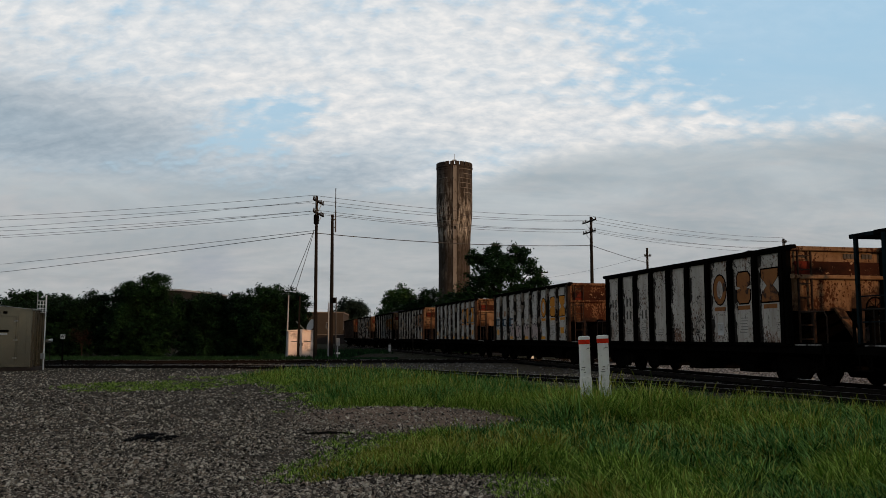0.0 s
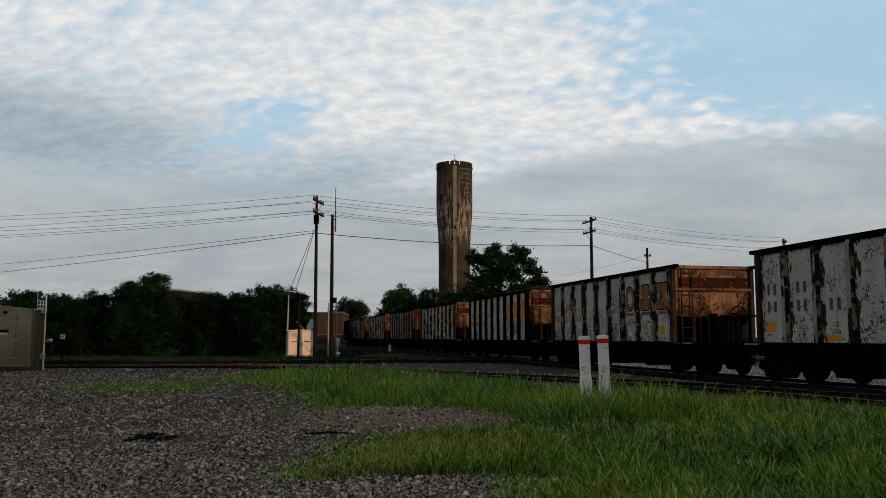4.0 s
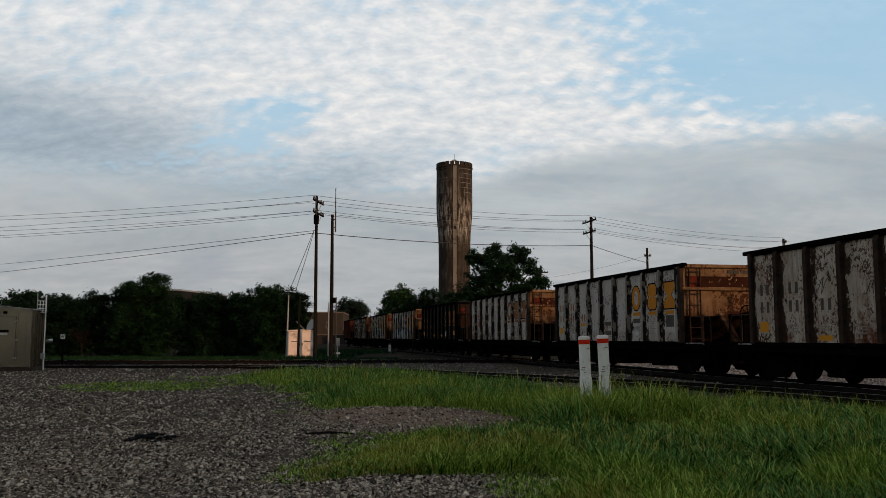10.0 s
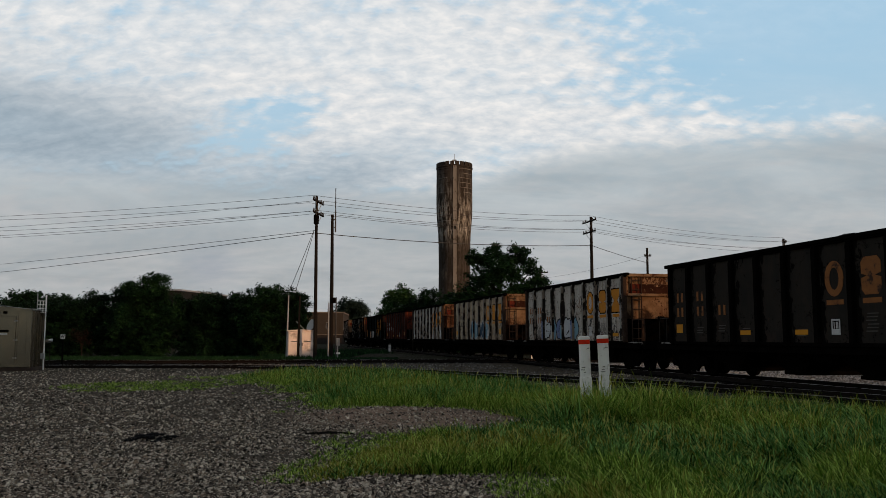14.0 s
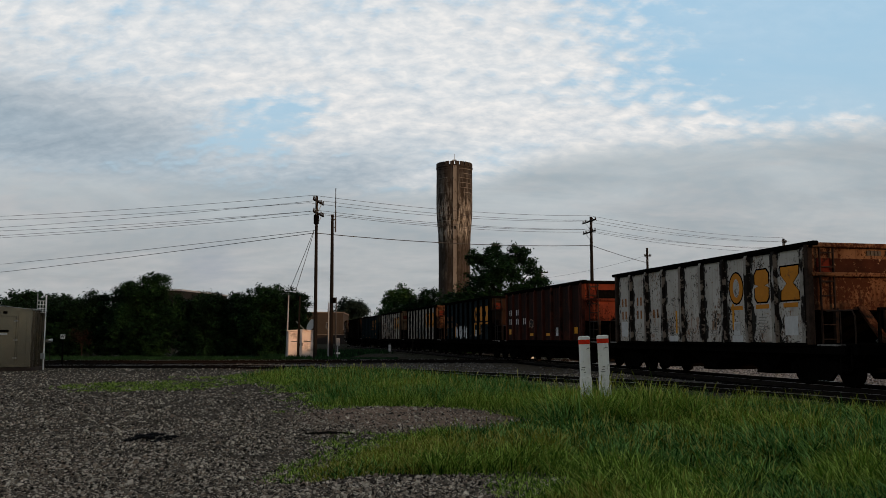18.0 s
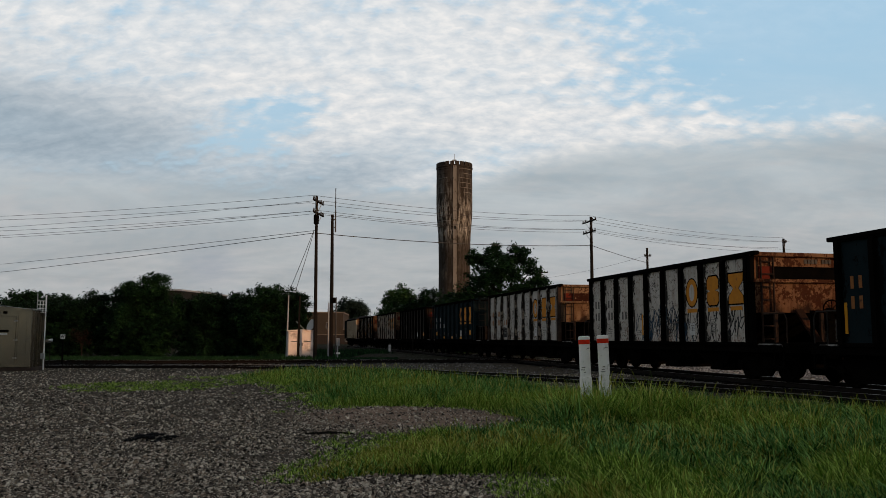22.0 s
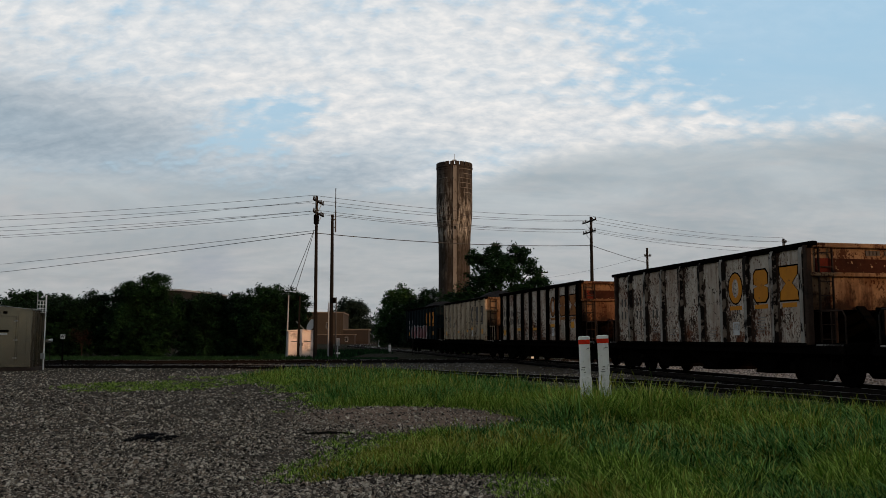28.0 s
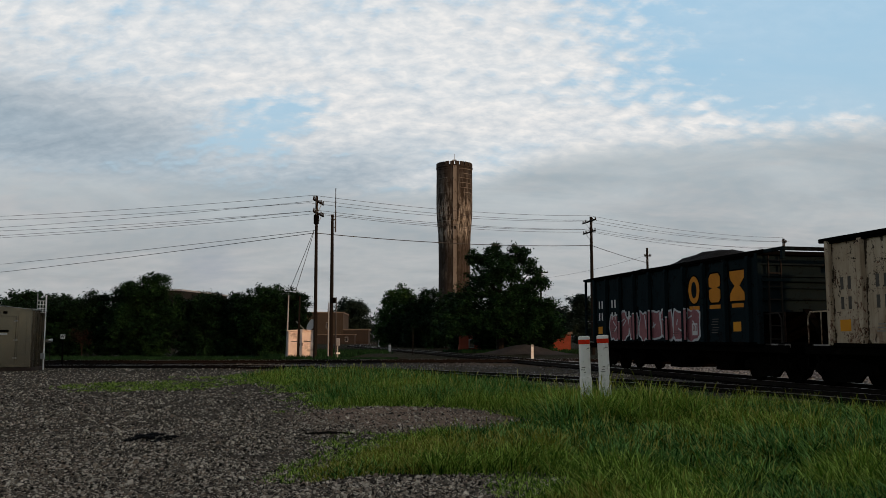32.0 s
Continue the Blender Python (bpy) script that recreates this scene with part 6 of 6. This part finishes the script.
def utility_pole(x, y, h, arms=(), lean=0.0, r=0.15, turn=0.0, transformer=False, label="weathered wooden utility pole", skin=None):
    t = thing("utility_pole", pose(x, y, 0, 0, lean, turn), label, "utility pole", "poles along the line")
    g = Geo().tube([(0, 0, -0.2), (0, 0, h * 0.5), (0, 0, h)], [r * 1.15, r, r * 0.75], 10)
    part("pole", g, skin or M_wood, t)
    for z, w in arms:
        arm = part("crossarm", Geo().box((0, -r - 0.02, z), (w, 0.1, 0.12), ch=0.01), M_wood, t)
        part("brace", Geo().tube([(-w * 0.3, -r - 0.03, z), (0, -r, z - 0.6)], 0.02, 5).tube([(w * 0.3, -r - 0.03, z), (0, -r, z - 0.6)], 0.02, 5), M_galv, t)
        for k in (-0.46, -0.26, 0.26, 0.46):
            part("insulator", Geo().tube([(w * k, -r - 0.02, z + 0.05), (w * k, -r - 0.02, z + 0.13), (w * k, -r - 0.02, z + 0.22)], [0.03, 0.06, 0.03], 7), M_wire, arm)
    if transformer:
        can = part("transformer", Geo().tube([(-0.42, -0.1, h - 1.85), (-0.42, -0.1, h - 1.8), (-0.42, -0.1, h - 1.3), (-0.42, -0.1, h - 1.25)], [0.14, 0.17, 0.17, 0.1], 12), M_soot, t, "dark cylindrical transformer")
        part("bushing", Geo().tube([(-0.44, -0.1, h - 1.25), (-0.44, -0.1, h - 1.05)], 0.04, 6), M_galv, can)
        part("bracket", Geo().box((-0.2, -0.05, h - 1.5), (0.3, 0.06, 0.2)), M_galv, can)
    return t


def make_poles():
    utility_pole(-7.95, 53, 10.3, ((9.9, 2.5), (9.15, 2.5)), lean=-0.9, turn=84, r=0.108, transformer=True, label="leaning wooden utility pole with two crossarms and a transformer")
    mast = utility_pole(-6.95, 53, 9.1, (), r=0.115, lean=-0.2, label="plain wooden pole carrying a whip antenna")
    part("whip_antenna", Geo().tube([(0.2, 0, 8.7), (0.2, 0, 10.8)], [0.045, 0.025], 6).box((0.12, 0, 8.8), (0.25, 0.06, 0.06)).box((0.12, 0, 8.3), (0.25, 0.06, 0.06)).tube([(0.2, 0, 8.0), (0.2, 0, 8.7)], 0.05, 6), M_wire, mast, "grey whip antenna")
    part("meter_box", Geo().box((0.16, -0.15, 3.7), (0.22, 0.2, 0.35), ch=0.02), M_soot, mast)
    part("conduit", Geo().tube([(0.3, -0.1, 0.0), (0.3, -0.1, 3.9)], 0.04, 6), M_wire, mast)
    utility_pole(-8.75, 51.5, 3.9, (), r=0.07, lean=0.8, label="short dark wooden post before the silver cabinet")
    utility_pole(-10.0, 54.5, 4.1, (), r=0.05, lean=1.2, skin=M_galv, label="thin grey pipe post beside the silver cabinet")
    utility_pole(-7.6, 56.5, 3.7, (), r=0.05, skin=M_galv, label="thin grey pipe post near the poles")
    utility_pole(12.33, 70, 11.4, ((11.0, 2.8), (10.1, 2.6)), turn=-77, r=0.145, label="wooden utility pole with two crossarms")
    utility_pole(36.4, 90, 11.9, ((11.5, 0.45),), r=0.16, label="wooden utility pole beyond the train")
    utility_pole(23.0, 95, 11.4, ((10.5, 0.8),), r=0.15, label="wooden utility pole beyond the train")
    utility_pole(12.7, 110, 10.7, ((9.8, 2.0), (8.8, 2.0)), r=0.15, turn=20, label="far wooden pole with two crossarms")
    utility_pole(-2.4, 68, 2.2, (), r=0.04, label="thin grey pipe post by the line")
    # the line of the two crossarm poles
    A, B, L, R = (-8.2, 53), (12.2, 70), (-62, 78), (36.4, 90)
    for off, za, zb, zl, zr in ((0.0, 10.35, 11.5, 12.19, 12.0), (-0.6, 9.95, 11.1, 12.16, 11.6), (0.6, 9.95, 11.05, 10.72, 11.5), (-0.7, 9.4, 10.4, 10.97, 11.0), (0.7, 9.3, 10.3, 10.07, 10.7), (0.2, 9.15, 10.1, 9.96, 10.4)):
        d = Vector((0.62, -0.79)) * off
        a, b, l, r = [(p[0] + d.x, p[1] + d.y) for p in (A, B, L, R)]
        wire((*a, za), (*b, zb), 0.35)
        wire((*l, zl), (*a, za), 0.5)
        wire((*b, zb), (*r, zr), 0.4)
    wire((-8.1, 53, 7.95), (12.2, 70, 9.0), 0.3, "dark communication cable below the power wires", 0.025)
    wire((-75, 110, 8.2), (-8.1, 53, 7.95), 0.3, "dark communication cable below the power wires", 0.02)
    wire((-75, 110, 9.45), (-8.1, 53, 8.1), 0.25, "dark communication cable below the power wires", 0.016)
    wire((12.2, 70, 9.05), (23.0, 95, 9.75), 0.08, "dark communication cable below the power wires", 0.025)
    wire((-8.1, 52.8, 8.1), (-10.0, 54.5, 4.1), 0.05, "thin service wire running down to a post", 0.018)
    wire((-8.1, 52.8, 8.0), (-9.0, 51.5, 4.1), 0.05, "thin service wire running down to a post", 0.018)
    wire((23.0, 95, 10.6), (12.7, 110, 9.0), 0.3)


# ---- cabinets, posts, buildings ----
def make_cabin():
    """The signal cabin of ribbed metal with a shallow gable roof."""
    c = thing("signal_cabin", pose(-17.4, 36.0, 0, 0, 0, 13), "weathered grey metal signal cabin with a shallow roof", "cabin")
    part("wall", Geo().box((-1.15, 1.2, 1.35), (2.3, 2.4, 2.4), ch=0.02), M_cabin, c)
    corner = Geo().box((0, 0, 1.35), (0.05, 0.05, 2.4), ch=0.008).mesh("corner_trim", M_cabin)
    for x in (-2.28, -0.02):
        for y in (0.02, 2.38):
            part("corner_trim", corner, None, c, m=pose(x, y, 0))
    roof = Geo()
    for z0, z1, o in ((2.52, 2.58, 0.1),):
        roof.prism([(-2.42, z0), (0.03, z0), (0.03, z1), (-1.15, z1 + 0.13), (-2.42, z1)], -2.64, pose(0, -0.12, 0, 90, 0, 0))
    part("roof", roof, M_cabin, c, "folded metal roof")
    part("roof_edge", Geo().prism([(-2.44, 2.585), (-1.15, 2.715), (0.05, 2.585), (0.05, 2.605), (-1.15, 2.74), (-2.44, 2.605)], -0.03, pose(0, -0.13, 0, 90, 0, 0)), M_galv, c, "pale roof edge")
    part("fascia", Geo().box((0.045, 1.2, 2.6), (0.03, 2.64, 0.03)), M_galv, c)
    door = part("door", Geo().box((-1.1, -0.025, 1.3), (1.0, 0.05, 2.0), ch=0.012), M_cabin, c)
    part("door_frame", Geo().box((-1.1, -0.01, 2.34), (1.12, 0.05, 0.05)).box((-0.56, -0.01, 1.3), (0.05, 0.05, 2.06)).box((-1.64, -0.01, 1.3), (0.05, 0.05, 2.06)), M_cabin, c)
    for x in (-0.22, -1.9):
        part("seam", Geo().box((x, -0.012, 1.35), (0.035, 0.03, 2.38)), M_cabin, c)
    for z in (0.55, 1.3, 2.1):
        part("hinge", Geo().box((-0.6, -0.05, z), (0.16, 0.03, 0.035)), M_galv, door)
    part("sign_bar", Geo().box((-1.15, -0.05, 1.68), (0.55, 0.01, 0.09)), M_soot, door)
    part("sign_bar", Geo().box((-1.12, -0.05, 1.56), (0.4, 0.01, 0.08)), M_plate, door)
    for i in range(5):
        part("side_rib", Geo().box((0.02, 0.3 + i * 0.45, 1.35), (0.05, 0.08, 2.38)), M_cabin, c)
    part("lamp", Geo().box((-1.05, -0.06, 2.45), (0.12, 0.1, 0.1), ch=0.01), M_soot, c)
    part("base", Geo().box((-1.15, 1.2, 0.07), (2.4, 2.5, 0.16)), M_concrete, c)
    p = thing("service_mast", pose(-17.5, 37.2, 0), "white steel mast with a short ladder frame beside the cabin", "mast")
    part("mast_pole", Geo().tube([(0.1, 0, 0), (0.1, 0, 3.25)], 0.03, 8), M_postwhite, p)
    part("mast_pole", Geo().tube([(-0.28, 0, 2.3), (-0.28, 0, 3.35)], 0.022, 8), M_galv, p)
    g = Geo()
    for z in (2.5, 2.67, 2.84, 3.0):
        g.tube([(-0.28, 0, z), (0.1, 0, z)], 0.018, 5)
    g.tube([(-0.16, 0, 2.5), (-0.16, 0, 3.0)], 0.018, 5)
    g.tube([(-0.03, 0, 2.5), (-0.03, 0, 3.0)], 0.018, 5)
    part("rung_frame", g, M_postwhite, p)
    part("junction_box", Geo().box((0.1, -0.08, 0.6), (0.16, 0.14, 0.26), ch=0.01), M_galv, p)
    s = thing("whistle_sign", pose(-19.62, 44.0, 0), "small white whistle sign on a dark post", "sign")
    part("post", Geo().box((0, 0, 0.7), (0.07, 0.05, 1.4)), M_soot, s)
    plate = part("plate", Geo().box((0, -0.04, 1.45), (0.24, 0.012, 0.22), ch=0.003), M_postwhite, s)
    cu = bpy.data.curves.new("letter", "FONT")
    cu.body, cu.size, cu.align_x, cu.align_y = "W", 0.19, "CENTER", "CENTER"
    cu.offset = 0.008
    tmp = bpy.data.objects.new("letter", cu)
    scene.collection.objects.link(tmp)
    me = bpy.data.meshes.new_from_object(tmp.evaluated_get(bpy.context.evaluated_depsgraph_get()))
    bpy.data.objects.remove(tmp)
    me.materials.clear()
    me.materials.append(M_soot)
    part("letter", me, None, plate, m=pose(0, -0.05, 1.45, 90, 0, 0))
    d = thing("low_shelter", pose(-20.45, 44.0, 0), "small pale-roofed box on thin legs behind the cabin", "equipment box")
    part("roof", Geo().box((0, 0, 1.2), (0.46, 0.5, 0.16), Matrix.Rotation(radians(-15), 3, "Y"), ch=0.03), M_cabin, d)
    for x in (-0.17, 0.17):
        part("leg", Geo().tube([(x, 0, 0), (x, 0, 1.17)], 0.016, 6), M_wood, d)


def make_cabinet():
    """The bright relay cabinet by the poles."""
    c = thing("relay_cabinet", pose(-9.0, 54, 0, 0, 0, 14), "dented bare aluminium relay cabinet catching the low sun", "cabinet")
    part("body", Geo().box((0, 0.45, 0.95), (1.6, 0.9, 1.7), ch=0.02), M_alu, c)
    part("roof", Geo().prism([(-0.86, 1.8), (0.86, 1.8), (0.86, 1.84), (0, 1.92), (-0.86, 1.84)], -1.0, pose(0, -0.06, 0, 90, 0, 0)), M_alu, c)
    for x in (-0.4, 0.4):
        door = part("door", Geo().box((x, -0.015, 0.95), (0.76, 0.03, 1.6), ch=0.008), M_alu, c)
        part("handle", Geo().box((x * 0.2, -0.05, 0.95), (0.04, 0.05, 0.2), ch=0.01), M_soot, door)
        part("sign_bar", Geo().box((x, -0.035, 1.15), (0.4, 0.006, 0.05)), M_greyletter, door)
    part("plinth", Geo().box((0, 0.45, 0.05), (1.66, 0.96, 0.14)), M_concrete, c)
    d = thing("satellite_dish", pose(-8.95, 57.5, 0), "pale satellite dish on a pole turned to the sky", "satellite dish")
    part("mast", Geo().tube([(0, 0, 0), (0, 0, 1.9)], 0.05, 7), M_galv, d)
    g = Geo()
    n = 24
    for j in range(6):
        r = 0.15 * j
        g.v += [(r * math.cos(2 * math.pi * i / n), r * math.sin(2 * math.pi * i / n), 0.28 * r * r) for i in range(n)]
    for j in range(5):
        for i in range(n):
            a, b = j * n + i, j * n + (i + 1) % n
            g.f.append((a, b, b + n, a + n))
    part("reflector", g, M_dish, d, m=Matrix.Translation((0.1, 0, 2.2)) @ Vector((-0.7, -0.6, 0.4)).to_track_quat("Z", "Y").to_matrix().to_4x4() @ Matrix.Scale(0.62, 4), smooth=True)
    part("feed_arm", Geo().tube([(-0.2, -0.2, 1.75), (-0.95, -0.3, 2.5)], 0.02, 5), M_galv, d)
    f = thing("crossing_signal", pose(-7.05, 57.0, 0), "small pale trackside signal post", "signal")
    part("post", Geo().tube([(0, 0, 0), (0, 0, 1.2)], 0.05, 6), M_galv, f)
    part("head", Geo().box((0, -0.05, 1.1), (0.3, 0.15, 0.5), ch=0.02), M_galv, f)
    part("foot", Geo().box((0, 0, 0.35), (0.35, 0.1, 0.12)), M_postwhite, f)


def marker_post(x, y, h, lean, turn):
    t = thing("marker_post", pose(x, y, 0, 0, lean, turn), "white plastic cable marker post with a red band", "marker post", "marker posts")
    part("tube", Geo().tube([(0, 0, -0.1), (0, 0, h * 0.3), (0, 0, h)], 0.1, 20), M_postwhite, t, smooth=False)
    part("sleeve", Geo().tube([(0, 0, -0.1), (0, 0, h * 0.5 - 0.02), (0, 0, h * 0.5)], [0.11, 0.11, 0.102], 20), M_postwhite, t)
    part("band", Geo().tube([(0, 0, h - 0.125), (0, 0, h - 0.045)], 0.106, 20), M_redband, t, "red band")
    part("cap", Geo().tube([(0, 0, h - 0.042), (0, 0, h + 0.005), (0, 0, h + 0.02)], [0.108, 0.108, 0.08], 20), M_postwhite, t)
    rng = random.Random(int(x * 10))
    for z, c in ((h * 0.86, 1), (h * 0.62, 3), (h * 0.36, 1)):
        for i in range(c):
            a = -1.9 + rng.uniform(-0.2, 0.2) + (0.7 if z > h * 0.7 else 0)
            part("text_bar", Geo().box((0.112 * math.cos(a), 0.112 * math.sin(a), z - i * 0.045), (0.006, rng.uniform(0.03, 0.08), 0.012), Matrix.Rotation(a, 3, "Z")), M_greyletter, t)


def building(name, x, y, w, d, h, wall, label, turn=0.0, windows=(), ribs=0, cap=0.25, roof=None):
    b = thing(name, pose(x, y, 0, 0, 0, turn), label, "building")
    part("wall", Geo().box((0, d / 2, h / 2), (w, d, h)), wall, b)
    part("roof", Geo().box((0, d / 2, h + cap / 2), (w + 0.3, d + 0.3, cap)), roof or M_roof, b)
    for i in range(ribs):
        part("wall_rib", Geo().box((-w / 2 + w * (i + 0.5) / ribs, -0.04, h / 2), (0.12, 0.08, h)), wall, b)
    for wx, wz, ww, wh in windows:
        win = part("window", Geo().box((wx, -0.03, wz), (ww + 0.16, 0.1, wh + 0.16)), M_galv, b)
        part("pane", Geo().box((wx, -0.09, wz), (ww, 0.02, wh)), M_glass, win)
    return b


def make_buildings():
    building("warehouse", -28.2, 180, 14.0, 20, 6.5, M_bldg, "tan metal-sided warehouse beside the line", 3, ((4.0, 3.8, 1.0, 1.2),), ribs=12)
    building("shed", -18.6, 181, 5.4, 12, 2.9, M_bldg2, "low brown shed joined to the warehouse", 3, (), ribs=4)
    building("lean_to", -22.0, 173, 8.0, 7, 1.85, M_bldg2, "low dark brown lean-to before the warehouse", 3, ((2.4, 1.0, 0.5, 0.8),), ribs=7, cap=0.15)
    # Unseen block added behind the camera, only to keep the sun off the yard.
    building("unseen_shade_block", 53.6, -40.2, 35, 14, 21.0, M_brick, "tall plain brick block added out of view to shade the yard", 49, ())
    building("large_shed", -32.9, 117.4, 15, 4.5, 7.4, M_shed, "large grey industrial shed behind the bushes", 81.5, (), cap=0.2, roof=M_galv)
    a = building("brick_house", 3.3, 84, 3.4, 6, 1.6, M_brick, "low red brick building under the trees", 0, ((-0.5, 0.8, 0.4, 0.7),))
    b = building("brick_house", 10.8, 84, 3.6, 8, 1.7, M_brick, "small red brick building behind a cinder heap", 0, ())
    part("gable", Geo().prism([(-1.0, 1.7), (0.7, 1.7), (0.7, 2.3), (-1.0, 2.1)], -0.3, pose(0, -0.1, 0, 90, 0, 0)), M_brick, b)
    g = Geo()
    for i in range(24):
        for j in range(11):
            x, y = -5 + 10 * i / 23, -2.5 + 5 * j / 10
            z = 0.85 * math.exp(-(x / 2.6) ** 2 - (y / 1.6) ** 2) + 0.08 * noise.noise(Vector((x * 2, y * 2, 3))) - 0.05
            g.v.append((x, y, z))
    for i in range(23):
        for j in range(10):
            k = i * 11 + j
            g.f.append((k, k + 11, k + 12, k + 1))
    solid("cinder_heap", g, M_stone, "low grey heap of crushed stone behind the tracks", "stone heap", m=pose(6.8, 72, 0), smooth=True)
    for x, y, h in ((5.6, 53.5, 0.95), (-5.3, 85, 0.75), (-9.6, 128, 1.0)):
        t = thing("track_marker", pose(x, y, 0), "short white marker post beside the tracks", "marker post")
        part("post", Geo().box((0, 0, h / 2), (0.16 if y < 60 else 0.25, 0.08, h), ch=0.01), M_postwhite, t)
        part("band", Geo().box((0, -0.005, h * 0.92), (0.17 if y < 60 else 0.26, 0.08, 0.06)), M_greyletter, t)


def stick(x, y, length, turn):
    solid("dead_stick", Geo().tube([(-length / 2, 0, 0.02), (0, 0.02, 0.035), (length / 2, -0.01, 0.02)], [0.012, 0.02, 0.01], 6), M_bark, "dark dead stick lying on the gravel", "stick", m=pose(x, y, 0.01, 0, 0, turn))


make_ground()
make_tracks()
make_train()
make_trees()
make_tower()
make_poles()
make_cabin()
make_cabinet()
marker_post(2.6, 15.5, 1.42, -1.5, 0)
marker_post(2.95, 15.5, 1.44, -2.0, 0)
make_buildings()
stick(-1.65, 12.5, 0.7, 3)
charred_debris(-4.1, 12.0)
scatter_stones()
scatter_ballast()
scatter_grass()


def motions():
    """The train rolls by; each wheel set turns as its car goes."""
    for car, n in CARS:
        walk(car, [(t, car_pose(n, t)) for t in [0.5 * i for i in range(65)]])
    for n, wheels in WHEELS:
        t0 = max(0.0, arrival(n) - 3.2)
        t1 = min(32.0, arrival(n) + 1.6)
        if t1 <= t0:
            continue
        times = [t0 + 0.05 * i for i in range(int((t1 - t0) / 0.05) + 1)]
        times = sorted({round(t * 30) / 30 for t in times})
        for w, (x, z) in wheels:
            rows = [(t, pose(x, 0, z, 0, math.degrees((train_way(t) - train_way(times[0])) / 0.42), 0)) for t in times]
            if times[0] > 0:
                rows.insert(0, (0.0, rows[0][1]))
            if times[-1] < 32.0:
                rows.append((32.0, rows[-1][1]))
            walk(w, rows)


motions()
